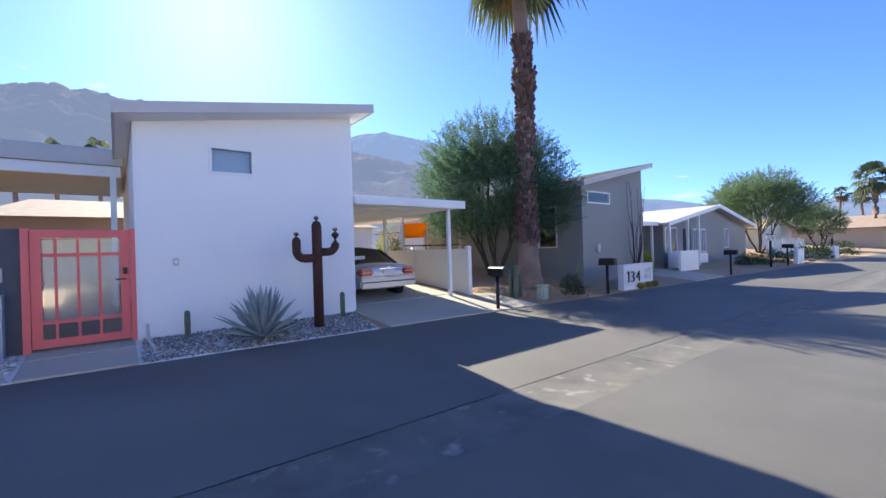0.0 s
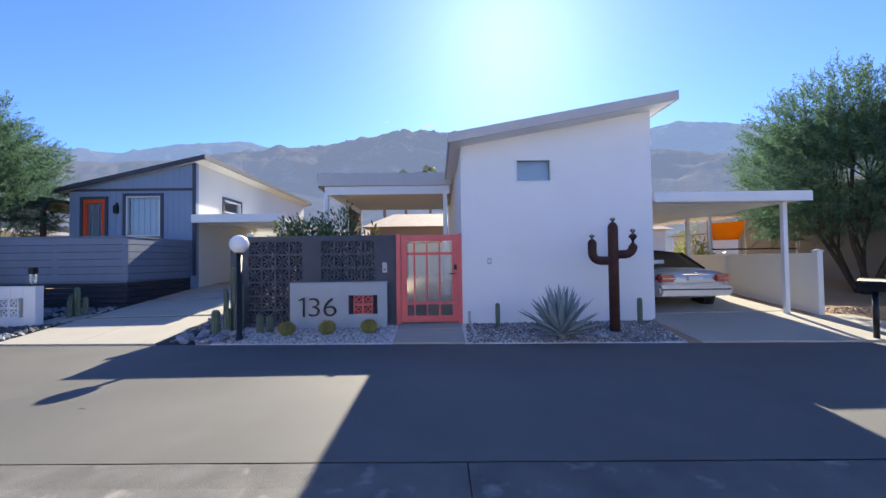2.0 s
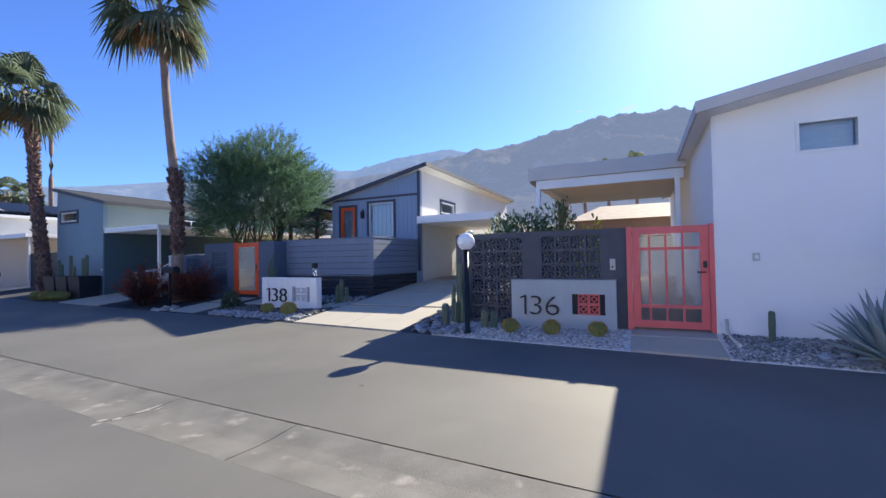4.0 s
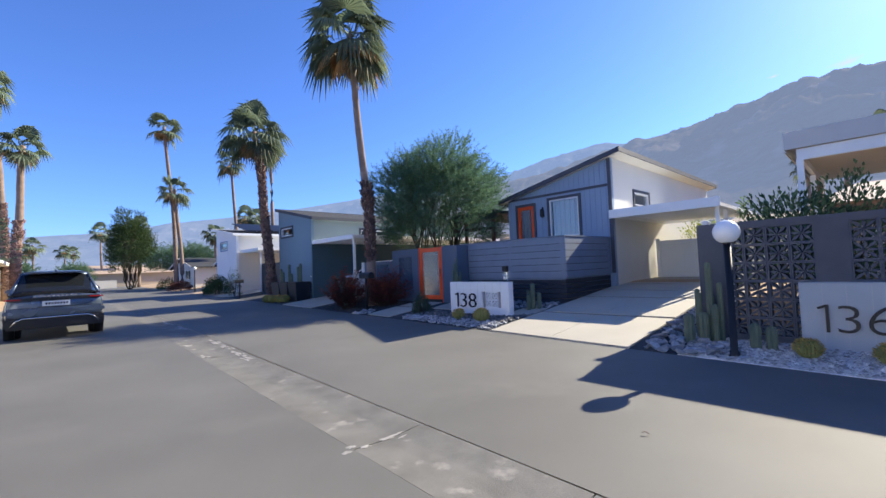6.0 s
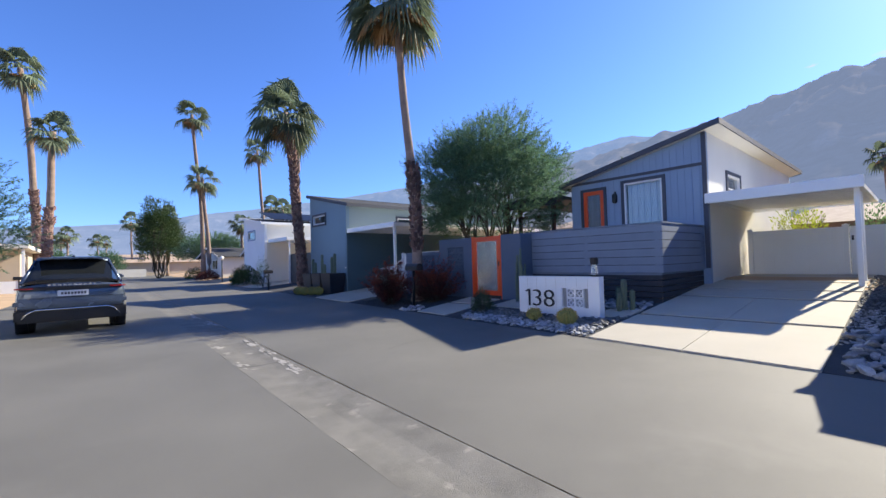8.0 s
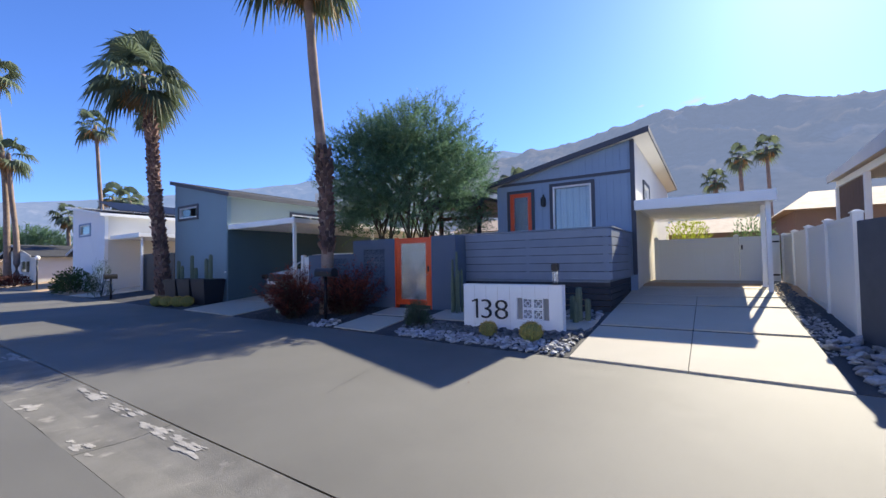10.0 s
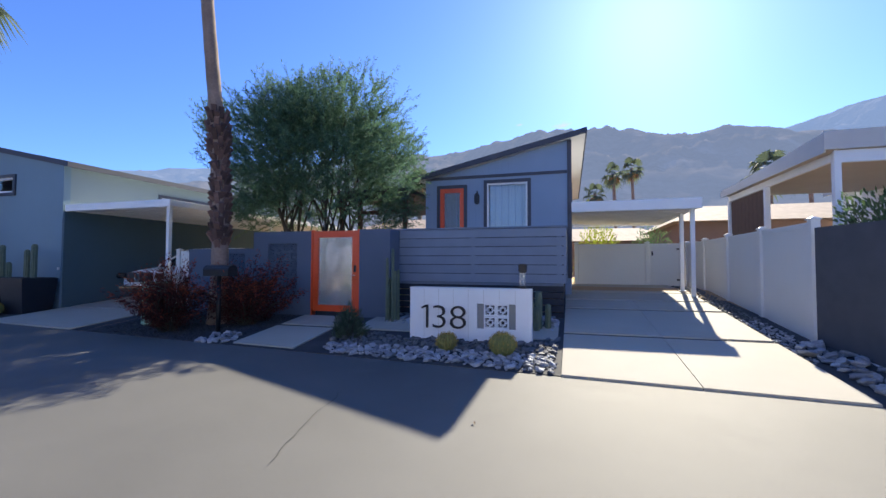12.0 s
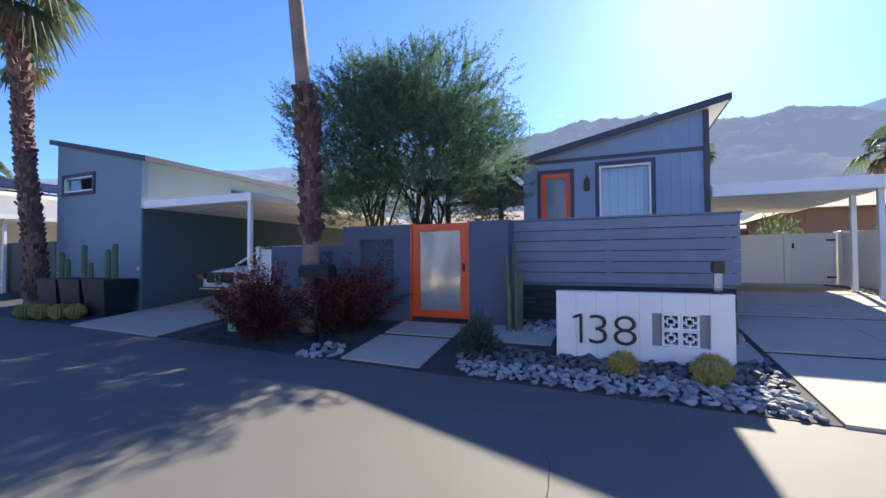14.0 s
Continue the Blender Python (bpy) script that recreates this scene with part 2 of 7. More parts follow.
def prism(bm, poly, axis, lo, hi):
    """A polygon of (u, v) carried along an axis: x carries (y, z), y carries (x, z), z carries (x, y)."""
    put = {"x": lambda u, v, w: (w, u, v), "y": lambda u, v, w: (u, w, v), "z": lambda u, v, w: (u, v, w)}[axis]
    a = [bm.verts.new(put(u, v, lo)) for u, v in poly]
    b = [bm.verts.new(put(u, v, hi)) for u, v in poly]
    n = len(poly)
    bm.faces.new(a[::-1])
    bm.faces.new(b)
    for i in range(n):
        bm.faces.new((a[i], a[(i + 1) % n], b[(i + 1) % n], b[i]))


def thing(name, at, label, category, group="", kind=""):
    return_ob = new(name)
    return_ob.location = at
    return_ob.empty_display_size = 0.2
    return tagged(return_ob, label, category, group, kind)


def part(name, bm, material, parent=None, label="", smooth=False):
    """Links a bmesh as one mesh object under a thing or a part."""
    me = bpy.data.meshes.new(name)
    bmesh.ops.recalc_face_normals(bm, faces=list(bm.faces))
    bm.to_mesh(me)
    bm.free()
    if smooth:
        for p in me.polygons:
            p.use_smooth = True
    me.materials.append(material)
    ob = new(name, me)
    if parent:
        ob.parent = parent
        if parent.type == "EMPTY":
            ob.matrix_parent_inverse = Matrix.Translation(-Vector(parent.location))
    if label:
        ob["label"] = label
    return ob


def child(name, me, parent, m):
    """A piece that shares its mesh, in the place m of the world."""
    ob = new(name, me)
    ob.parent = parent
    if parent.type == "EMPTY":
        ob.matrix_parent_inverse = Matrix.Translation(-Vector(parent.location))
    ob.matrix_basis = m
    return ob


def boxes(*rows, bev=0.0):
    bm = bmesh.new()
    for r in rows:
        box(bm, *r, bev=bev)
    return bm


def wall_bm(axis, pos, thick, u0, u1, zb, zt, holes=()):
    """A wall along x or y with a straight sloped top zt = (height at u0, height at u1) and rectangular openings."""
    bm = bmesh.new()
    us = sorted({u0, u1, *(h[0] for h in holes), *(h[1] for h in holes)})
    top = lambda u: zt[0] + (zt[1] - zt[0]) * (u - u0) / (u1 - u0)
    for a, b in zip(us, us[1:]):
        cuts = sorted((h[2], h[3]) for h in holes if h[0] <= a + 1e-6 and h[1] >= b - 1e-6)
        z = zb
        spans = []
        for c, d in cuts:
            spans.append((z, z, c, c))
            z = d
        spans.append((z, z, top(a), top(b)))
        for la, lb, ha, hb in spans:
            p = [(a, la), (b, lb)], [(a, ha), (b, hb)]
            if axis == "y":
                ring = lambda q: [(pos, q[0][0], q[0][1]), (pos + thick, q[0][0], q[0][1]), (pos + thick, q[1][0], q[1][1]), (pos, q[1][0], q[1][1])]
            else:
                ring = lambda q: [(q[0][0], pos, q[0][1]), (q[1][0], pos, q[1][1]), (q[1][0], pos + thick, q[1][1]), (q[0][0], pos + thick, q[0][1])]
            hexa(bm, ring(p[0]) + ring(p[1]))
    bmesh.ops.remove_doubles(bm, verts=list(bm.verts), dist=1e-4)
    return bm


def frame_bm(axis, pos, depth, u0, u1, z0, z1, w):
    bm = bmesh.new()
    for a, b, c, d in ((u0, u1, z0, z0 + w), (u0, u1, z1 - w, z1), (u0, u0 + w, z0 + w, z1 - w), (u1 - w, u1, z0 + w, z1 - w)):
        if axis == "y":
            box(bm, pos, pos + depth, a, b, c, d)
        else:
            box(bm, a, b, pos, pos + depth, c, d)
    return bm


def window(house, axis, pos, u0, u1, z0, z1, trim=None, blinds=False, w=0.05, out=-1, mullions=0):
    """A framed window in an opening whose outer face is at pos; out is the side it faces."""
    fr = part("window", frame_bm(axis, pos + out * 0.02, -out * 0.12, u0, u1, z0, z1, w), TRIM, house, "white framed window")
    for k in range(mullions):
        u = u0 + (u1 - u0) * (k + 1) / (mullions + 1)
        part("mullion", boxes((pos, pos - out * 0.05, u - 0.02, u + 0.02, z0 + w, z1 - w) if axis == "y" else (u - 0.02, u + 0.02, pos, pos - out * 0.05, z0 + w, z1 - w)), TRIM, fr)
    a, b = pos - out * 0.05, pos - out * 0.056
    p = part("pane", boxes((a, b, u0 + w, u1 - w, z0 + w, z1 - w) if axis == "y" else (u0 + w, u1 - w, a, b, z0 + w, z1 - w)), PANE, fr)
    p.visible_shadow = False
    if trim:
        part("window_trim", frame_bm(axis, pos + out * 0.045, -out * 0.045, u0 - 0.1, u1 + 0.1, z0 - 0.1, z1 + 0.1, 0.098), trim, fr, "dark painted trim")
    if blinds:
        bm = bmesh.new()
        z = z0 + w
        c = pos - out * 0.16
        while z < z1 - w:
            box(bm, c, c + 0.012, u0 + w, u1 - w, z, z + 0.046) if axis == "y" else box(bm, u0 + w, u1 - w, c, c + 0.012, z, z + 0.046)
            z += 0.05
        part("blind", bm, BLIND, fr, "pale slatted blind")
    return fr


def edge(y):
    """The road's edge on the house side."""
    return 6.42 + 0.06 * y


def left_edge(y):
    return -3.9 + 0.036 * y


def gz(x, y):
    """Height of the ground: the lots rise gently from the road."""
    return min(max(x - edge(y), 0) * 0.095, 0.76)


# ---- ground, road, gutter ----
def build_ground():
    ys = [-4000, -900, -250, -90] + list(range(-60, 62, 2)) + [90, 250, 900, 4000]
    bm = bmesh.new()
    rows = []
    for y in ys:
        yc = max(min(y, 300), -300)
        xs = [(-4000, 0.05), (left_edge(yc) - 6, 0.08), (left_edge(yc) - 0.05, 0.0), (left_edge(yc) + 0.3, -0.06), (edge(yc) - 0.3, -0.06), (edge(yc) + 0.02, -0.004)]
        xs += [(edge(yc) + d, min(d * 0.095, 0.76)) for d in (0.4, 1, 2, 4, 6, 8, 14, 60)] + [(4000, 0.76)]
        rows.append([bm.verts.new((x, y, z)) for x, z in xs])
    for a, b in zip(rows, rows[1:]):
        for k in range(len(a) - 1):
            bm.faces.new((a[k], a[k + 1], b[k + 1], b[k]))
    tagged(part("ground", bm, SOIL), "tan desert soil rising gently from the road", "ground", kind="structure")


def strip(name, fa, fb, za, zb, material, y0=-300, y1=300, step=2.0, label="", category="road"):
    """A surface between two lines that run along the street."""
    bm = bmesh.new()
    prev = None
    n = int((y1 - y0) / step)
    for i in range(n + 1):
        y = y0 + (y1 - y0) * i / n
        row = [bm.verts.new((fa(y), y, za)), bm.verts.new((fb(y), y, zb))]
        if prev:
            bm.faces.new((prev[0], prev[1], row[1], row[0]))
        prev = row
    return tagged(part(name, bm, material), label, category, kind="structure")


gut_l = lambda y: 1.22 + 0.03 * y
gut_r = lambda y: 2.0 + 0.03 * y
build_ground()
strip("road", left_edge, lambda y: gut_l(y) - 0.006, 0.0, -0.012, ASPHALT, label="worn grey asphalt road with fine cracks")
strip("road", lambda y: gut_r(y) + 0.009, edge, -0.012, 0.0, ASPHALT, label="grey asphalt road beside the house lots")


def build_gutter():
    g = thing("gutter", (1.6, 0, -0.05), "worn concrete drainage gutter set in the road", "gutter", kind="structure")
    ys = [-300, -150, -80, -40, -24, -18.2, -12.5, -6.7, -0.95, 2.95, 4.81, 10.55, 16.3, 22, 27.8, 33.5, 40, 50, 70, 110, 180, 300]
    for a, b in zip(ys, ys[1:]):
        bm = bmesh.new()
        n = max(1, int((b - a) / 0.5)) if abs(a) < 60 else 1
        rows = []
        for i in range(n + 1):
            y = a + 0.006 + (b - a - 0.012) * i / n
            w = [0.012 * noise.noise((y * 2.1, k * 3.7, 0)) for k in (0, 1)]
            l, r = gut_l(y) + w[0], gut_r(y) + w[1]
            c = (l + r) / 2
            rows.append([bm.verts.new(p) for p in ((l, y, -0.06), (l, y, -0.016), (c - 0.08, y, -0.035), (c + 0.08, y, -0.035), (r, y, -0.016), (r, y, -0.06))])
        for p, q in zip(rows, rows[1:]):
            for k in range(5):
                bm.faces.new((p[k], p[k + 1], q[k + 1], q[k]))
        bm.faces.new(rows[0])
        bm.faces.new(rows[-1][::-1])
        part("gutter_slab", bm, GUTTER, g)


build_gutter()


def crack(points, name="road_crack"):
    """A thin tar-dark crack lying on the asphalt."""
    bm = bmesh.new()
    prev = None
    for (x0, y0), (x1, y1) in zip(points, points[1:]):
        n = max(2, int(math.hypot(x1 - x0, y1 - y0) / 0.12))
        for i in range(n):
            t = i / n
            x, y = x0 + (x1 - x0) * t, y0 + (y1 - y0) * t
            j = 0.035 * noise.noise((x * 4, y * 4, 1.7))
            w = 0.002 + 0.004 * abs(noise.noise((x * 6, y * 6, 9.1)))
            d = Vector((-(y1 - y0), x1 - x0)).normalized()
            row = [bm.verts.new((x + d.x * (j - w), y + d.y * (j - w), 0.003)), bm.verts.new((x + d.x * (j + w), y + d.y * (j + w), 0.003))]
            if prev:
                bm.faces.new((prev[0], prev[1], row[1], row[0]))
            prev = row
    tagged(part(name, bm, JOINT), "thin dark crack in the asphalt road", "crack", kind="structure")


crack([(3.75, 9.92), (4.36, 10.1), (4.79, 10.21), (5.04, 10.25), (5.29, 10.28), (5.6, 10.42)])


def gutter_z(x, y):
    """Height of the gutter's dished surface."""
    c = (gut_l(y) + gut_r(y)) / 2
    return -0.035 + 0.019 * min(max((abs(x - c) - 0.08) / 0.31, 0), 1)


def worn_patch(x, y, rx, ry, seed):
    """A thin scab of pale worn cement: a few ragged flecks that lie on the gutter."""
    bm = bmesh.new()
    rng = random.Random(seed)
    for j in range(9):
        cx, cy, f = x + rx * rng.gauss(0, 0.5), y + ry * rng.gauss(0, 0.5), 0.22 + 0.3 * rng.random()
        n = 16
        ring = []
        for k in range(n):
            a = 2 * math.pi * k / n
            r = f * (0.7 + 0.6 * noise.noise((math.cos(a) * 1.9 + seed, math.sin(a) * 1.9, j * 3.7)) + 0.4 * noise.noise((math.cos(a) * 5, math.sin(a) * 5, seed + j)))
            px, py = cx + rx * r * math.cos(a), cy + ry * r * math.sin(a)
            ring.append(bm.verts.new((px, py, gutter_z(px, py) + 0.0025 + 0.0004 * j)))
        hub = bm.verts.new((cx, cy, gutter_z(cx, cy) + 0.0035 + 0.0004 * j))
        for k in range(n):
            bm.faces.new((hub, ring[k], ring[(k + 1) % n]))
    tagged(part("worn_patch", bm, SCAB), "pale worn cement patch on the road gutter", "patch", kind="structure")


for k, (x, y, rx, ry) in enumerate(((1.62, 10.68, 0.1, 0.22), (2.18, 10.72, 0.07, 0.36), (2.15, 10.05, 0.08, 0.45), (2.24, 11.5, 0.07, 0.4), (2.28, 12.6, 0.08, 0.5), (1.75, 12.6, 0.16, 0.16),
                                    (1.4, 4.84, 0.14, 0.08), (1.8, 4.82, 0.18, 0.06), (2.4, 16.2, 0.12, 0.8), (2.45, 18.6, 0.12, 0.9))):
    worn_patch(x, y, rx, ry, 3.3 + k)


def fallen_leaf(x, y, turn):
    bm = bmesh.new()
    rows = []
    for i in range(6):
        u = i / 5
        w = 0.011 * math.sin(math.pi * (0.1 + 0.85 * u))
        z = 0.004 + 0.012 * math.sin(math.pi * u)
        rows.append([bm.verts.new((-0.03 + 0.06 * u, q * w, z + 0.004 * abs(q))) for q in (-1, 0, 1)])
    for p_, q_ in zip(rows, rows[1:]):
        for k in range(2):
            bm.faces.new((p_[k], p_[k + 1], q_[k + 1], q_[k]))
    bmesh.ops.transform(bm, matrix=Matrix.Translation((x, y, 0)) @ Matrix.Rotation(turn, 4, "Z"), verts=list(bm.verts))
    tagged(part("fallen_leaf", bm, WOOD), "small dry brown leaf lying on the asphalt", "leaf", "fallen leaves")


for x, y, turn in ((4.97, 8.63, 0.5), (3.25, 3.06, 1.7)):
    fallen_leaf(x, y, turn)


# ---- mountains ----
def build_mountain(name, profile, dist, near, material, label, seed, rough):
    bm = bmesh.new()
    az = [p[0] for p in profile]
    el = [p[1] for p in profile]
    rows = []
    steps = [k / 40 for k in range(41)] + [1.25]
    a = az[0]
    while a <= az[-1]:
        e = float(np.interp(a, az, el))
        row = []
        for s in steps:
            r = near + (dist - near) * s
            k = math.sin(min(s, 1) * math.pi / 2) ** 1.6 * (1 if s <= 1 else 0.8)
            h = dist * math.tan(radians(e)) * k
            u = radians(a)
            g = dist * 0.16
            px, py = r * math.sin(u) / g, r * math.cos(u) / g
            spur = abs(noise.noise((px, py, seed))) + 0.45 * abs(noise.noise((px * 2.6, py * 2.6, seed + 5))) + 0.25 * abs(noise.noise((px * 6, py * 6, seed + 9))) + 0.12 * abs(noise.noise((px * 19, py * 19, seed + 2)))
            crest = noise.noise((a * 0.9 + seed, 0.5, seed)) + 0.5 * noise.noise((a * 2.3, 3.5, seed))
            h *= 1 + (0.009 * crest if s >= 1 else -0.42 * spur * math.sin(s * math.pi)) * rough
            row.append(bm.verts.new((r * math.sin(u), r * math.cos(u), h + (0 if s else -5))))
        rows.append(row)
        a += 0.3
    for p, q in zip(rows, rows[1:]):
        for k in range(len(p) - 1):
            bm.faces.new((p[k], q[k], q[k + 1], p[k + 1]))
    tagged(part(name, bm, material, smooth=True), label, "mountain", kind="structure")


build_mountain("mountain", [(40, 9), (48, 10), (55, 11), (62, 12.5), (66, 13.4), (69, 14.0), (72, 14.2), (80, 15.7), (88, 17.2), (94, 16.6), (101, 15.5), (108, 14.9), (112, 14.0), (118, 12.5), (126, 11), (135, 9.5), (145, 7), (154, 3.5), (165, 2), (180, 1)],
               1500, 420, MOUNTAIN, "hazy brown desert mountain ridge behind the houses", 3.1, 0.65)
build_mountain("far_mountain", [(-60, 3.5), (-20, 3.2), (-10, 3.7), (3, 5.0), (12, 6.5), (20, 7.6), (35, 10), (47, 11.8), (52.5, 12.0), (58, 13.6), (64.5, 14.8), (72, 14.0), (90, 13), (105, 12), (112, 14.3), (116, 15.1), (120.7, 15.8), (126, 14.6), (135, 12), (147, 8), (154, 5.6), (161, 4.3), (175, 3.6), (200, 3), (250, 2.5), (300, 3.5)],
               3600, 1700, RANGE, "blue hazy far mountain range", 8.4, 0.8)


# ---- clouds ----
def cloud_material():
    """Thin vapour: white where the noise is dense, clear towards the rim."""
    m = bpy.data.materials.new("cloud_vapour")
    m.use_nodes = True
    n, l = m.node_tree.nodes, m.node_tree.links
    co = n.new("ShaderNodeTexCoord")
    nz = n.new("ShaderNodeTexNoise")
    nz.inputs["Scale"].default_value, nz.inputs["Detail"].default_value = 1.7, 6.0
    l.new(co.outputs["Object"], nz.inputs["Vector"])
    ln = n.new("ShaderNodeVectorMath")
    ln.operation = "LENGTH"
    l.new(co.outputs["Object"], ln.inputs[0])
    rim = n.new("ShaderNodeMapRange")
    rim.inputs[1].default_value, rim.inputs[2].default_value, rim.inputs[3].default_value, rim.inputs[4].default_value = 0.1, 1.0, 0.2, -0.5
    l.new(ln.outputs["Value"], rim.inputs[0])
    ad = n.new("ShaderNodeMath")
    ad.operation = "ADD"
    l.new(nz.outputs["Fac"], ad.inputs[0])
    l.new(rim.outputs[0], ad.inputs[1])
    cut = n.new("ShaderNodeMapRange")
    cut.inputs[1].default_value, cut.inputs[2].default_value, cut.inputs[4].default_value = 0.42, 0.8, 0.75
    l.new(ad.outputs[0], cut.inputs[0])
    # Emission stands in for the sunlight that the cloud scatters.
    em, tr, mx = n.new("ShaderNodeEmission"), n.new("ShaderNodeBsdfTransparent"), n.new("ShaderNodeMixShader")
    em.inputs["Color"].default_value, em.inputs["Strength"].default_value = (0.95, 0.98, 1.0, 1), 0.3
    l.new(cut.outputs[0], mx.inputs[0])
    l.new(tr.outputs[0], mx.inputs[1])
    l.new(em.outputs[0], mx.inputs[2])
    l.new(mx.outputs[0], n["Material Output"].inputs["Surface"])
    return m


VAPOUR = cloud_material()
for az, el, w, h, tilt in ((89.0, 18.1, 2.6, 0.9, 0.25), (83.3, 18.5, 1.1, 0.35, 0.2), (159.0, 5.6, 5.5, 1.0, 0.05), (166.0, 5.3, 5.0, 0.9, 0.0), (158.7, 7.8, 2.2, 0.35, -0.08)):
    bm = bmesh.new()
    bmesh.ops.create_circle(bm, cap_ends=True, segments=32, radius=1.0)
    cl = part("cloud", bm, VAPOUR)
    u, e, far = radians(az), radians(el), 4300
    at = Vector((far * math.sin(u) * math.cos(e), far * math.cos(u) * math.cos(e), far * math.sin(e)))
    cl.matrix_basis = Matrix.Translation(at) @ (-at).to_track_quat("Z", "Y").to_matrix().to_4x4() @ Matrix.Rotation(tilt, 4, "Z") @ Matrix.Diagonal((far * math.tan(radians(w)), far * math.tan(radians(h)), 1, 1))
    tagged(cl, "thin white wisp of cloud in the blue sky", "cloud", kind="structure")


# ---- houses ----
def shed_roof(house, x0, x1, y0, y1, z0, z1, thick, fascia, top=None, label="", soffit=None):
    """A sloped roof slab: underside height z0 at y0 and z1 at y1, fascia boards along its edges."""
    bm = bmesh.new()
    hexa(bm, [(x0, y0, z0), (x1, y0, z0), (x1, y1, z1), (x0, y1, z1), (x0, y0, z0 + thick), (x1, y0, z0 + thick), (x1, y1, z1 + thick), (x0, y1, z1 + thick)])
    roof = part("roof", bm, top or SHINGLE, house, label)
    bm = bmesh.new()
    e, d = 0.04, 0.03
    for xa, xb in ((x0 - e, x0 - 0.003), (x1 + 0.003, x1 + e)):
        hexa(bm, [(xa, y0 - e, z0 - d), (xb, y0 - e, z0 - d), (xb, y1 + e, z1 - d), (xa, y1 + e, z1 - d),
                  (xa, y0 - e, z0 + thick + d), (xb, y0 - e, z0 + thick + d), (xb, y1 + e, z1 + thick + d), (xa, y1 + e, z1 + thick + d)])
    for y, z, ya, yb in ((y0, z0, y0 - e, y0 - 0.003), (y1, z1, y1 + 0.003, y1 + e)):
        box(bm, x0, x1, ya, yb, z - d, z + thick + d)
    part("fascia", bm, fascia, roof)
    if soffit:
        bm = bmesh.new()
        hexa(bm, [(x0 + 0.002, y0 + 0.002, z0 - 0.02), (x1 - 0.002, y0 + 0.002, z0 - 0.02), (x1 - 0.002, y1 - 0.002, z1 - 0.02), (x0 + 0.002, y1 - 0.002, z1 - 0.02),
                  (x0 + 0.002, y0 + 0.002, z0 - 0.003), (x1 - 0.002, y0 + 0.002, z0 - 0.003), (x1 - 0.002, y1 - 0.002, z1 - 0.003), (x0 + 0.002, y1 - 0.002, z1 - 0.003)])
        part("soffit", bm, soffit, roof, "pale soffit coloured like the side wall")
    return roof


def shed_house(name, label, x0, x1, y0, y1, zt0, zt1, mats, over, thick=0.16, holes=(), side_holes=(), lo_holes=(), base=None):
    """A house under one sloped roof. mats: front, low-y side, high-y side, fascia. Front wall stands at x0."""
    front, lo, hi, fas = mats
    zb = -0.1
    h = thing(name, (x0, (y0 + y1) / 2, gz(x0, (y0 + y1) / 2)), label, "house")
    part("front_wall", wall_bm("y", x0, 0.18, y0, y1, zb, (zt0, zt1), holes), front, h)
    part("side_wall", wall_bm("x", y0, 0.18, x0 + 0.182, x1, zb, (zt0, zt0), lo_holes), lo, h)
    part("side_wall", wall_bm("x", y1 - 0.18, 0.18, x0 + 0.182, x1, zb, (zt1, zt1), side_holes), hi, h)
    part("back_wall", wall_bm("y", x1 + 0.002, 0.18, y0, y1, zb, (zt0, zt1)), lo, h)
    s = (zt1 - zt0) / (y1 - y0)
    f, l, r, b = over
    # Soffit in side-wall material; the blue house's cream paints in that wall's glow.
    shed_roof(h, x0 - f, x1 + b, y0 - l, y1 + r, zt0 - s * l + 0.024, zt1 + s * r + 0.024, thick - 0.02, fas, soffit=lo)
    return h


# white house with the coral gate
h136 = shed_house("house", "white stucco house with a sloped roof and carport", 7.79, 19, -5.5, -1.29, 4.78, 4.02,
                  (WHITE, WHITE, WHITE, FASCIA), (0.5, 0.3, 0.25, 0.4), holes=[(-3.3, -2.47, 3.2, 3.75)])
window(h136, "y", 7.79, -3.3, -2.47, 3.2, 3.75, blinds=True)
part("control_joint", boxes((7.775, 7.789, -5.48, -1.31, 0.98, 0.99)), TRIM, h136)
part("corner_trim", boxes((7.76, 7.788, -1.33, -1.28, 0.1, 4.0)), TRIM, h136)
wl = part("wall_box", boxes((7.755, 7.788, -1.93, -1.83, 1.43, 1.57), bev=0.006), FASCIA, h136, "small beige wall socket box")
part("socket", boxes((7.745, 7.753, -1.905, -1.855, 1.47, 1.53)), TRIM, wl)

bm = bmesh.new()
tube(bm, [(7.74, -1.42, 0.42), (7.72, -1.42, 0.22), (7.45, -1.44, 0.14), (7.02, -1.48, 0.1)], 0.028, 10)
part("drain_pipe", bm, FASCIA, h136, "grey drain pipe over the pebbles")

# patio behind the coral gate
pat = thing("patio_cover", (13, 1, 0.6), "pale grey patio roof on white beam and posts", "patio roof")
bm = bmesh.new()
hexa(bm, [(11.3, -1.2, 4.0), (17.3, -1.2, 3.8), (17.3, 2.82, 3.8), (11.3, 2.82, 4.0), (11.3, -1.2, 4.19), (17.3, -1.2, 3.97), (17.3, 2.82, 3.97), (11.3, 2.82, 4.19)])
part("roof", bm, FASCIA, pat)
part("beam", boxes((11.34, 11.44, -1.15, 2.66, 3.56, 3.81), bev=0.008), TRIM, pat, "white front beam")
part("beam", boxes((11.45, 17.2, 2.58, 2.66, 3.6, 3.78), bev=0.008), TRIM, pat, "white side beam")
part("fascia", boxes((11.26, 11.297, -1.2, 2.86, 3.82, 4.2), (11.3, 17.3, 2.823, 2.86, 3.76, 3.995)), FASCIA, pat)
for x, y in ((11.39, 2.61), (14.42, 2.64), (17.1, 2.64), (11.39, -1.0)):
    part("post", boxes((x - 0.06, x + 0.06, y - 0.06, y + 0.06, 0.1, 3.6), bev=0.006), TRIM, pat)
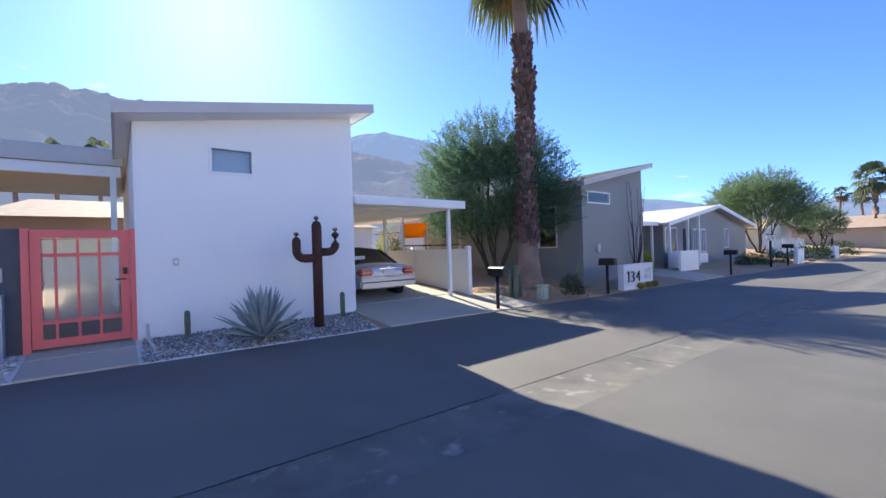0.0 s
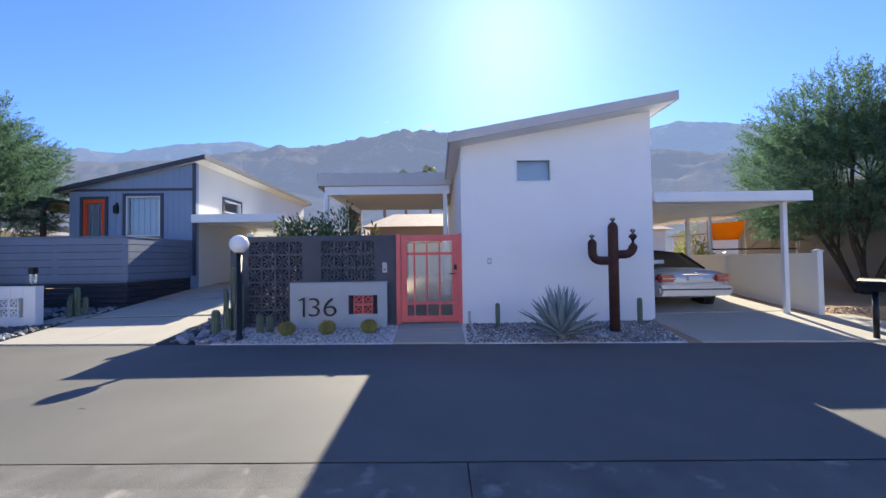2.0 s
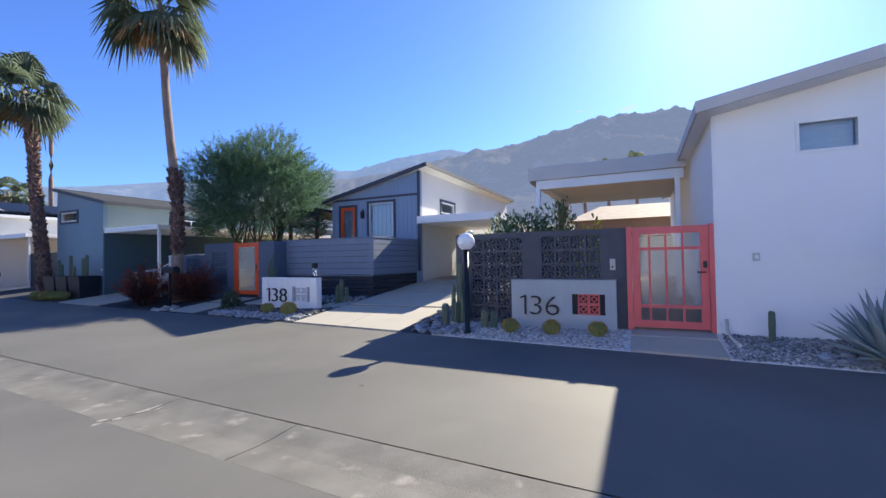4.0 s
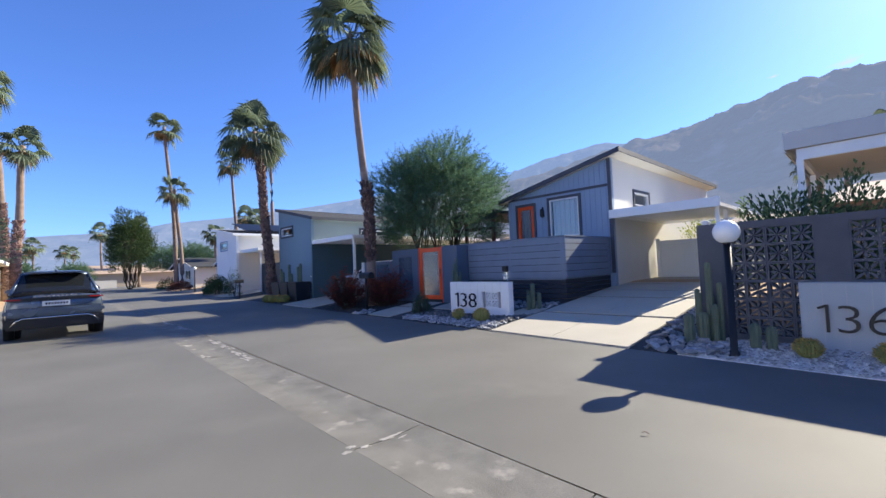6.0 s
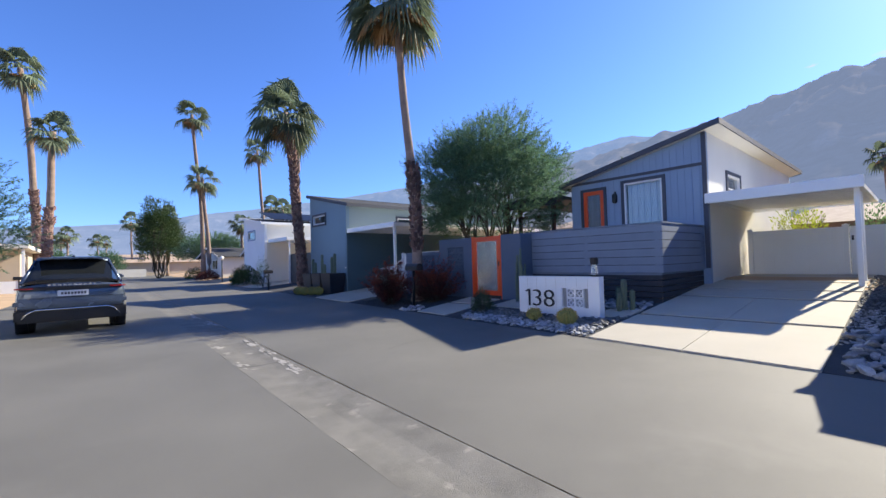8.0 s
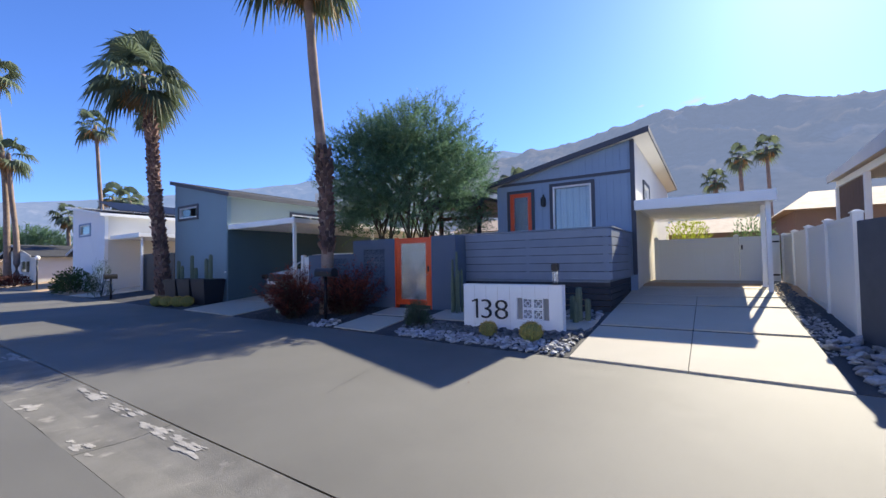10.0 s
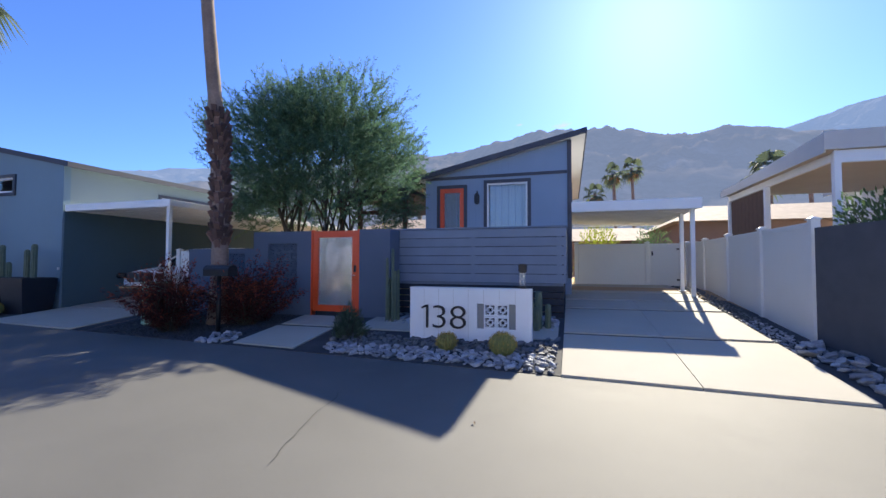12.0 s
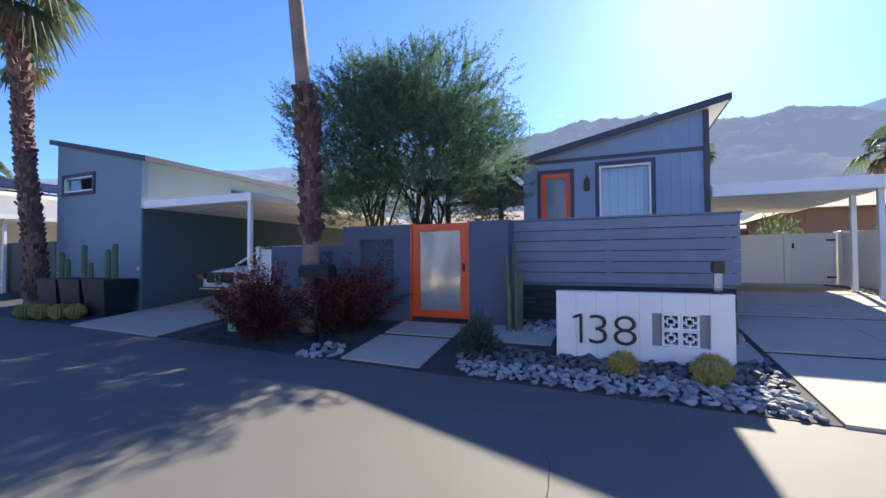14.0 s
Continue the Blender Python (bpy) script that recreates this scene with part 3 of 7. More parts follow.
for k in range(9):
    part("screen_board", boxes((14.5 + 0.28 * k, 14.77 + 0.28 * k, 2.6, 2.64, 0.2, 3.58)), WOOD, pat, "brown wooden screen board")
pb = thing("wall_back", (17.4, 1, 0.5), "pale stucco wall behind the patio", "wall", kind="structure")
part("wall", wall_bm("y", 17.4, 0.2, -1.25, 3.9, 0, (2.3, 2.3)), CREAM, pb)
tagged(part("patio_floor", boxes((8.06, 17.38, -1.27, 3.55, 0.05, 0.2)), SLAB), "concrete patio floor behind the gate", "patio", kind="structure")

# carport of the white house
def carport(name, label, x0, x1, y0, y1, z, posts, thick=0.2, slope=0.0):
    c = thing(name, ((x0 + x1) / 2, (y0 + y1) / 2, gz(x0, y0)), label, "carport")
    bm = bmesh.new()
    hexa(bm, [(x0, y0, z - slope), (x1, y0, z - slope), (x1, y1, z), (x0, y1, z), (x0, y0, z + thick - slope), (x1, y0, z + thick - slope), (x1, y1, z + thick), (x0, y1, z + thick)])
    r = part("roof", bm, TRIM, c)
    bm = bmesh.new()
    for k in range(int((x1 - x0) / 0.4)):
        box(bm, x0 + 0.2 + k * 0.4, x0 + 0.23 + k * 0.4, y0 + 0.1, y1 - 0.05, z - slope - 0.02, z - slope - 0.002)
    part("panel_seam", bm, TRIM, r)
    part("gutter_lip", boxes((x0 - 0.05, x0 - 0.003, y0 - 0.03, y1, z - 0.03 - slope, z + thick + 0.02), bev=0.01), TRIM, r)
    for x, y in posts:
        p = part("post", boxes((x - 0.05, x + 0.05, y - 0.05, y + 0.05, gz(x, y) - 0.05, z - 0.002 - slope), bev=0.006), TRIM, c)
        part("base_plate", boxes((x - 0.09, x + 0.09, y - 0.09, y + 0.09, gz(x, y) + 0.002, gz(x, y) + 0.02)), TRIM, p)
    return c


carport("carport", "white metal flat-roofed carport beside the white house", 7.7, 17.5, -8.95, -5.51, 2.76, [(8.0, -8.6), (11.6, -8.6), (15.2, -8.6)], 0.17)

# pale blue house with the grey deck
h138 = shed_house("house", "pale blue house with dark trim and sloped roof", 13.4, 25, 7.73, 12.1, 5.08, 4.12,
                  (SIDING, CREAM, SIDING, FASCIA_DARK), (0.2, 0.4, 0.35, 0.4), 0.12,
                  holes=[(8.95, 10.15, 2.5, 3.92), (10.87, 11.63, 1.2, 3.82)], lo_holes=[(15.3, 16.7, 3.55, 4.05)])
window(h138, "y", 13.4, 8.95, 10.15, 2.5, 3.92, FASCIA_DARK, True)
window(h138, "x", 7.73, 15.3, 16.7, 3.55, 4.05, FASCIA_DARK)
part("corner_board", boxes((13.36, 13.398, 7.71, 7.83, 1.1, 5.05)), FASCIA_DARK, h138)
part("belt_board", boxes((13.365, 13.398, 7.835, 12.08, 4.1, 4.19)), FASCIA_DARK, h138)
dr = part("house_door", frame_bm("y", 13.38, 0.1, 10.87, 11.63, 1.2, 3.82, 0.13), ORANGE, h138, "orange front door with frosted glass")
part("door_pane", boxes((13.42, 13.436, 11.0, 11.5, 1.33, 3.69)), FROST, dr)
part("door_trim", frame_bm("y", 13.35, 0.048, 10.77, 11.73, 1.2, 3.92, 0.098), FASCIA_DARK, dr)
sc = part("wall_lamp", boxes((13.24, 13.397, 10.38, 10.52, 3.3, 3.62), bev=0.03), BLACK, h138, "black wall lantern")
part("bracket", boxes((13.33, 13.396, 10.43, 10.47, 3.62, 3.7)), BLACK, sc)
bm = bmesh.new()
for k in range(22):
    box(bm, 13.385, 13.398, 7.9 + k * 0.2, 7.91 + k * 0.2, 1.2, 5.03 - 0.22 * (0.17 + k * 0.2))
part("siding_groove", bm, SIDING, h138)

carport("carport", "white flat-roofed carport over a concrete drive", 13.14, 18.5, 4.56, 7.72, 3.1, [(13.45, 4.68), (14.5, 4.7)], 0.1, 0.13)

# grey deck with horizontal boards
deck = thing("deck", (11.9, 9.8, 0.4), "grey blue deck fence of horizontal boards", "deck")
for k in range(6):
    z = 1.08 + k * 0.204
    part("board", boxes((10.36, 10.395, 7.84, 11.9, z, z + 0.19), bev=0.004), BOARD, deck)
    part("board", boxes((10.4, 13.34, 7.84, 7.875, z, z + 0.19), bev=0.004), BOARD, deck)
for y in (8.0, 9.9, 11.8):
    part("post", boxes((10.4, 10.48, y - 0.04, y + 0.04, 1.075, 2.28)), BOARD, deck)
part("cap_rail", boxes((10.33, 10.5, 7.82, 11.92, 2.302, 2.335), (10.502, 13.36, 7.82, 7.92, 2.302, 2.335)), BOARD, deck)
# Added dark sheets put the shade of the board gaps into colour.
part("added_dark_backing", boxes((10.49, 10.5, 7.96, 11.88, 1.09, 2.28)), SKIRT, deck)
part("added_dark_backing", boxes((10.51, 13.3, 7.93, 7.94, 1.09, 2.28)), SKIRT, deck)
part("deck_floor", boxes((10.41, 13.36, 7.9, 11.88, 1.02, 1.07)), BOARD, deck)
for k in range(5):
    z = 0.32 + k * 0.145
    part("skirting_board", boxes((10.42, 10.45, 7.9, 11.85, z, z + 0.13)), SKIRT, deck)
    part("skirting_board", boxes((10.46, 13.36, 7.9, 7.93, z, z + 0.13)), SKIRT, deck)

# porch pergola at the far end of the deck
pg = thing("pergola", (14.5, 13.5, 0.7), "dark painted flat porch roof on posts", "pergola")
part("roof", boxes((12.9, 19, 12.5, 15.0, 3.72, 3.84)), FASCIA_DARK, pg)
part("beam", boxes((12.95, 13.05, 12.52, 14.98, 3.5, 3.715)), FASCIA_DARK, pg)
part("beam", boxes((12.95, 13.03, 12.52, 14.2, 3.05, 3.17)), WOOD, pg)
for y in (12.65, 14.2, 14.85):
    part("post", boxes((12.94, 13.06, y - 0.06, y + 0.06, 0.4, 3.497)), WOOD, pg)

# blue grey house further along
h140 = shed_house("house", "blue grey stucco house with dark sloped roof", 9.38, 22, 21.96, 26.12, 4.34, 5.22,
                  (WALL140, UPPER140, WALL140, FASCIA_DARK), (0.05, 0.25, 0.28, 0.3), 0.12,
                  holes=[(24.2, 25.7, 3.66, 4.12)], lo_holes=[(12.4, 14.6, 3.45, 3.85)])
window(h140, "y", 9.38, 24.2, 25.7, 3.66, 4.12, FASCIA_DARK)
window(h140, "x", 21.96, 12.4, 14.6, 3.45, 3.85, FASCIA_DARK, mullions=1)
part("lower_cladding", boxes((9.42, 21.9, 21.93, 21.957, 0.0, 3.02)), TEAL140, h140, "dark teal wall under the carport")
vn = part("wall_vent", boxes((12.9, 13.45, 21.9, 21.928, 0.82, 1.0), bev=0.005), TRIM, h140, "white wall vent")
part("vent_slot", boxes((12.96, 13.15, 21.893, 21.898, 0.85, 0.97), (13.2, 13.39, 21.893, 21.898, 0.85, 0.97)), BLACK, vn)
part("doorbell", boxes((9.35, 9.378, 22.0, 22.08, 1.28, 1.36), bev=0.008), TRIM, h140, "small white square wall light")
carport("carport", "white flat-roofed carport beside the blue grey house", 9.45, 20, 17.9, 21.9, 3.02, [(9.55, 18.05), (13.5, 18.05), (17.5, 18.05)], 0.15)

# white house with solar panels
h142 = shed_house("house", "white house with solar panels on its roof", 10.3, 22, 36.9, 42.3, 4.75, 5.55,
                  (WHITE, CREAM, WHITE, TRIM), (0.3, 0.3, 0.3, 0.3), 0.14, holes=[(39.2, 41.0, 3.7, 4.35)])
window(h142, "y", 10.3, 39.2, 41.0, 3.7, 4.35, SIDING)
for k in range(4):
    bm = bmesh.new()
    x = 11.2 + k * 2.3
    hexa(bm, [(x, 37.3, 5.15), (x + 2.2, 37.3, 5.15), (x + 2.2, 41, 6.1), (x, 41, 6.1), (x, 37.3, 5.2), (x + 2.2, 37.3, 5.2), (x + 2.2, 41, 6.15), (x, 41, 6.15)])
    sp = part("solar_panel", bm, SOLARGLASS, h142, "dark solar panel")
    part("panel_leg", boxes((x + 0.1, x + 0.15, 40.6, 40.65, 5.3, 6.0), (x + 2.0, x + 2.05, 40.6, 40.65, 5.3, 6.0)), TRIM, sp)
carport("carport", "white carport beside the white house", 10.6, 20, 32.9, 36.85, 3.3, [(10.8, 33.1), (15, 33.1)], 0.2)
tagged(part("block_wall", boxes((10.9, 11.1, 29.6, 33.5, 0, 2.3)), PLANTER), "dark garden gate wall between white posts", "wall", kind="structure")

# grey house past the white carport
h134 = shed_house("house", "grey sided house with a sloped roof", 7.3, 17, -18.8, -14.3, 4.75, 3.75,
                  (GREY134, GREY134, GREY134, FASCIA), (0.3, 0.3, 0.3, 0.3), 0.14,
                  holes=[(-16.2, -14.65, 3.12, 3.58)], side_holes=[(8.4, 10.2, 1.5, 3.1)])
window(h134, "y", 7.3, -16.2, -14.65, 3.12, 3.58)
window(h134, "x", -14.3, 8.4, 10.2, 1.5, 3.1, out=1, mullions=1)
part("meter", boxes((7.2, 7.298, -15.3, -15.15, 1.3, 1.6), bev=0.01), FASCIA, h134, "grey wall meter box")
carport("carport", "white carport beside the grey house", 8.2, 15, -22.2, -18.85, 2.45, [(8.4, -22.0), (12, -22.0)], 0.14)


def gable_house(name, label, x0, x1, y0, y1, ze, zp, wallm, roofm, fas, win=()):
    """A low house whose gable faces the street."""
    h = thing(name, (x0, (y0 + y1) / 2, 0.2), label, "house")
    c = (y0 + y1) / 2
    part("front_wall", wall_bm("y", x0, 0.15, y0, c, -0.1, (ze, zp), [w for w in win if w[1] <= c]), wallm, h)
    part("front_wall", wall_bm("y", x0, 0.15, c, y1, -0.1, (zp, ze), [w for w in win if w[0] >= c]), wallm, h)
    part("side_wall", wall_bm("x", y0, 0.15, x0 + 0.152, x1, -0.1, (ze, ze)), wallm, h)
    part("side_wall", wall_bm("x", y1 - 0.15, 0.15, x0 + 0.152, x1, -0.1, (ze, ze)), wallm, h)
    s = (zp - ze) / (c - y0)
    for a, b, za, zb in ((y0 - 0.6, c - 0.001, ze - 0.6 * s, zp), (c + 0.001, y1 + 0.6, zp, ze - 0.6 * s)):
        bm = bmesh.new()
        xa, xb = x0 - 0.5, x1
        hexa(bm, [(xa, a, za), (xb, a, za), (xb, b, zb), (xa, b, zb), (xa, a, za + 0.1), (xb, a, za + 0.1), (xb, b, zb + 0.1), (xa, b, zb + 0.1)])
        r = part("roof", bm, roofm, h)
        bm = bmesh.new()
        hexa(bm, [(xa - 0.05, a, za - 0.08), (xa - 0.003, a, za - 0.08), (xa - 0.003, b, zb - 0.08), (xa - 0.05, b, zb - 0.08), (xa - 0.05, a, za + 0.14), (xa - 0.003, a, za + 0.14), (xa - 0.003, b, zb + 0.14), (xa - 0.05, b, zb + 0.14)])
        part("fascia", bm, fas, r)
    for w in win:
        window(h, "y", x0, *w, mullions=1)
    return h


h132 = gable_house("house", "low grey house with white trimmed gable", 8.2, 22, -35.4, -22.8, 2.55, 3.6, GREY134, FASCIA, TRIM,
                   [(-24.4, -23.0, 1.05, 2.35), (-27.2, -26.5, 0.95, 2.3), (-28.3, -27.6, 0.95, 2.3), (-32.1, -31.3, 1.1, 2.35)])
# Shade of the door opening, put into a dark box on the wall.
part("door_opening_shade", boxes((8.155, 8.196, -26.05, -25.15, 0.2, 2.3), bev=0.01), SKIRT, h132, "dark box for the shaded door opening")
part("wall_panel", boxes((8.15, 8.196, -28.45, -26.35, 0.25, 0.9), bev=0.008), TRIM, h132, "white panel below the porch windows")
for y in (-22.55, -24.75, -26.2):
    part("porch_post", boxes((7.75, 7.87, y - 0.06, y + 0.06, 0.05, 2.5 + max(0, -22.8 - y) * 0.15), bev=0.008), TRIM, h132, "white porch post")
part("porch_rail", boxes((7.78, 7.84, -24.68, -22.62, 0.1, 1.1), bev=0.006), TRIM, h132, "white porch screen panel")
tagged(part("porch_rail", boxes((7.0, 7.1, -23.9, -21.8, 0.15, 1.15)), TRIM), "white panelled porch screen", "fence", kind="structure")
gable_house("house", "low pale house further down the street", 10.5, 20, -59, -48, 2.6, 3.6, CREAM, TILE, TRIM, [(-55, -53, 1.0, 2.2)])
gable_house("house", "tan house with clay roof at the street end", 2.0, 16, -78, -66, 2.6, 4.0, BEIGE, TILE, TRIM, [(-74, -73, 1.0, 2.2)])
gable_house("house", "pale green house further along the street", 14.0, 24, 47, 55, 2.9, 4.2, SAGEBOX, SHINGLE, FASCIA, [(48, 50, 1.2, 2.4)])
gable_house("house", "low white house further along the street", 12.5, 24, 60, 72, 2.8, 4.0, CREAM, SHINGLE, FASCIA, [(62, 65, 1.2, 2.4)])
gable_house("house", "low tan house where the street ends", 4.0, 26, 118, 140, 3.0, 5.0, BEIGE, TILE, TRIM, [(122, 126, 1.2, 2.4)])

# houses behind the lots
for x, y, w, hh, m, r in ((22.0, -1.5, 9, 3.4, UMBER, TILE), (27, -12, 9, 3.4, CREAM, TILE), (26, 17, 9, 3.6, CREAM, TILE), (30, 5.5, 7, 3.0, UMBER, TILE), (28, 30, 9, 3.4, WHITE, SHINGLE), (26, -26, 10, 3.2, CREAM, SHINGLE)):
    b = thing("house", (x, y, 0.7), "low stucco house behind the garden fence", "house", "back houses")
    part("wall", wall_bm("y", x, 8, y - w / 2, y + w / 2, 0.3, (hh, hh)), m, b)
    bm = bmesh.new()
    hexa(bm, [(x - 0.5, y - w / 2 - 0.4, hh + 0.002), (x + 8.5, y - w / 2 - 0.4, hh + 0.002), (x + 8.5, y + w / 2 + 0.4, hh + 0.002), (x - 0.5, y + w / 2 + 0.4, hh + 0.002),
              (x + 3.4, y - w / 2 + 1, hh + 1.1), (x + 4.6, y - w / 2 + 1, hh + 1.1), (x + 4.6, y + w / 2 - 1, hh + 1.1), (x + 3.4, y + w / 2 - 1, hh + 1.1)])
    part("roof", bm, r, b, "pale clay tile roof" if r == TILE else "grey shingle roof")
    part("window", boxes((x - 0.03, x - 0.003, y - 1.6, y - 0.2, 1.7, 2.7)), CARGLASS, b)

# houses across the street, past the parked car
bh = thing("house", (-9, 50, 0), "beige house with a shaded porch across the street", "house")
part("wall", wall_bm("y", -13.8, 10, 47, 57, -0.1, (3.2, 3.2)), BEIGE, bh)
part("roof", boxes((-14.5, -3.2, 45.0, 58, 3.202, 3.5), bev=0.02), CREAM, bh)
for x in (-3.5, -5.5):
    part("porch_post", boxes((x - 0.08, x + 0.08, 45.3, 45.46, 0, 3.2)), TRIM, bh)
part("lattice", boxes((-6.2, -3.3, 45.35, 45.4, 0.05, 0.9)), TRIM, bh)
# Added plain row, mostly out of view; its white walls bounce sunlight back.
for y0 in (-62, -42, -22, -2, 16, 72, 95):
    b = thing("house", (-12, y0, 0), "low white house added across the street to bounce sunlight", "house", "houses across")
    part("wall", wall_bm("y", -20, 11.5, y0, y0 + 15.5, -0.1, (3.7, 3.7)), WHITE, b)
    part("roof", boxes((-20.5, -8.1, y0 - 0.5, y0 + 16, 3.702, 3.95)), SHINGLE, b)


# ---- walls, gates, signs ----
def breeze_mesh(name, s, t, material, style):
    """One pierced block of side s and depth t: outer ring with petals or a square rosette."""
    bm = bmesh.new()
    w = s * (0.07 if style == "petal" else 0.12)
    h = s / 2 - 0.002
    for a in ((-t / 2, t / 2, -h, h, -h, -h + w), (-t / 2, t / 2, -h, h, h - w, h), (-t / 2, t / 2, -h, -h + w, -h + w, h - w), (-t / 2, t / 2, h - w, h, -h + w, h - w)):
        box(bm, *a)
    d = t * 0.45
    if style == "petal":
        for k in range(8):
            r = Matrix.Rotation(math.pi / 4 * k, 4, "X")
            n = h * (1.28 if k % 2 else 0.93)
            v = [r @ Vector((x, y, z)) for x in (-d, d) for y, z in ((0.0, 0.02 * s), (s * 0.075, n * 0.55), (0.0, n), (-s * 0.075, n * 0.55))]
            vs = [bm.verts.new(p) for p in v]
            bm.faces.new(vs[:4])
            bm.faces.new(vs[4:][::-1])
            for i in range(4):
                bm.faces.new((vs[i], vs[(i + 1) % 4], vs[4 + (i + 1) % 4], vs[4 + i]))
    else:
        q, c = s * 0.22, s * 0.075
        for a in ((-d, d, -q, q, -q, -q + c), (-d, d, -q, q, q - c, q), (-d, d, -q, -q + c, -q + c, q - c), (-d, d, q - c, q, -q + c, q - c)):
            box(bm, *a)
        for k in range(4):
            box(bm, -d, d, -c * 0.8, c * 0.8, q + 0.001, h - w - 0.001, m=Matrix.Rotation(math.pi / 2 * k, 4, "X"))
    me = bpy.data.meshes.new(name)
    bmesh.ops.recalc_face_normals(bm, faces=list(bm.faces))
    bm.to_mesh(me)
    bm.free()
    me.materials.append(material)
    return me


PETAL = breeze_mesh("breeze_block", 0.3, 0.19, BREEZE, "petal")
PETAL_NAVY = breeze_mesh("breeze_block", 0.212, 0.16, NAVY, "petal")
ROSE_PINK = breeze_mesh("breeze_block", 0.2, 0.12, PINK, "rose")
ROSE_WHITE = breeze_mesh("breeze_block", 0.2, 0.12, SIGN_WHITE, "rose")


def breeze_wall(name, label, x, y0, y1, zt, fields, me, size, material, t=0.2):
    w = thing(name, (x, (y0 + y1) / 2, 0.1), label, "wall", kind="structure")
    holes = [(a, a + nc * size, b, b + nr * size) for a, b, nc, nr in fields]
    part("wall", wall_bm("y", x, t, y0, y1, -0.1, (zt, zt), holes), material, w)
    for a, b, nc, nr in fields:
        for i in range(nc):
            for j in range(nr):
                child("breeze_block", me, w, Matrix.Translation((x + t / 2, a + (i + 0.5) * size, b + (j + 0.5) * size)))
    return w


breeze_wall("breeze_wall", "charcoal breeze block garden wall", 7.85, 0.16, 3.77, 2.1, [(2.2, 0.2, 4, 6), (0.62, 0.2, 4, 6)], PETAL, 0.3, BREEZE)
bm = bmesh.new()
prism(bm, [(8.052, 3.57), (9.24, 3.57), (9.24, 4.0), (8.052, 3.768)], "z", -0.1, 2.098)
tagged(part("wall_return", bm, BREEZE), "charcoal block wall running back to the white fence", "wall", kind="structure")
breeze_wall("breeze_wall", "slate blue garden wall with pierced blocks", 9.76, 13.76, 15.46, 2.28, [(14.16, 0.72, 4, 6)], PETAL_NAVY, 0.212, NAVY)
breeze_wall("garden_wall", "low slate blue garden wall with pierced blocks", 9.78, 15.463, 17.6, 1.87, [(15.75, 0.9, 4, 4)], PETAL_NAVY, 0.212, NAVY)
tagged(part("garden_wall", boxes((9.76, 9.96, 11.68, 12.455, -0.1, 2.29), (9.962, 10.35, 11.7, 11.88, -0.1, 2.29)), NAVY), "slate blue garden wall beside the orange gate", "wall", kind="structure")

# coral gate with twelve panes
gate = thing("garden_gate", (7.8, -0.58, 0.14), "coral pink garden gate with twelve glass panes", "gate")
part("gate_post", boxes((7.78, 7.9, 0.06, 0.155, 0.05, 2.11)), PINK, gate)
part("gate_post", boxes((7.78, 7.9, -1.285, -1.2, 0.05, 2.11)), PINK, gate)
leaf = part("gate_leaf", frame_bm("y", 7.81, 0.06, -1.195, 0.055, 0.2, 2.09, 0.13), PINK, gate)
us = [-1.065 + 0.275 * k for k in range(4)]
for y in us[1:]:
    part("glazing_bar", boxes((7.82, 7.86, y - 0.018, y + 0.018, 0.33, 1.96)), PINK, leaf)
for z in (0.6, 1.68):
    part("glazing_bar", boxes((7.815, 7.865, -1.065, -0.075, z - 0.028, z + 0.028)), PINK, leaf)
for a, b in zip(us, us[1:] + [-0.075]):
    for c, d in ((0.33, 0.57), (0.63, 1.65), (1.71, 1.96)):
        g = part("pane", boxes((7.838, 7.842, a + 0.02, b - 0.02, c, d)), MIST if c == 0.63 else PANE, leaf)
        g.visible_shadow = False
part("keypad", boxes((7.785, 7.808, -1.165, -1.1, 1.32, 1.44), bev=0.006), BLACK, leaf, "black keypad lock")
hd = bmesh.new()
tube(hd, [(7.75, -1.13, 1.24), (7.75, -1.0, 1.24)], 0.012)
tube(hd, [(7.81, -1.13, 1.24), (7.75, -1.13, 1.24)], 0.012)
part("handle", hd, BLACK, leaf, "black lever handle")
inter = thing("intercom", (7.83, 0.42, 1.4), "small grey wall intercom box", "intercom")
part("body", boxes((7.82, 7.848, 0.36, 0.46, 1.28, 1.5), bev=0.006), FASCIA, inter)
part("button", boxes((7.812, 7.818, 0.395, 0.425, 1.33, 1.36)), BLACK, inter)

# orange gate with a frosted pane
og = thing("garden_gate", (9.78, 13.1, 0.3), "orange garden gate with one frosted glass pane", "gate")
ol = part("gate_leaf", frame_bm("y", 9.77, 0.06, 12.5, 13.71, 0.36, 2.27, 0.15), ORANGE, og)
part("gate_post", boxes((9.75, 9.9, 12.46, 12.495, 0.1, 2.3)), ORANGE, og)
part("gate_post", boxes((9.75, 9.9, 13.715, 13.755, 0.1, 2.3)), ORANGE, og)
g = part("pane", boxes((9.795, 9.803, 12.65, 13.56, 0.51, 2.12)), FROST, ol)
lk = part("lock", boxes((9.745, 9.768, 12.54, 12.6, 1.3, 1.46), bev=0.005), BLACK, ol, "black keypad lock")
hd = bmesh.new()
tube(hd, [(9.72, 12.56, 1.22), (9.72, 12.68, 1.22)], 0.013)
tube(hd, [(9.77, 12.56, 1.22), (9.72, 12.56, 1.22)], 0.013)
part("handle", hd, CHROME, ol, "chrome lever handle")


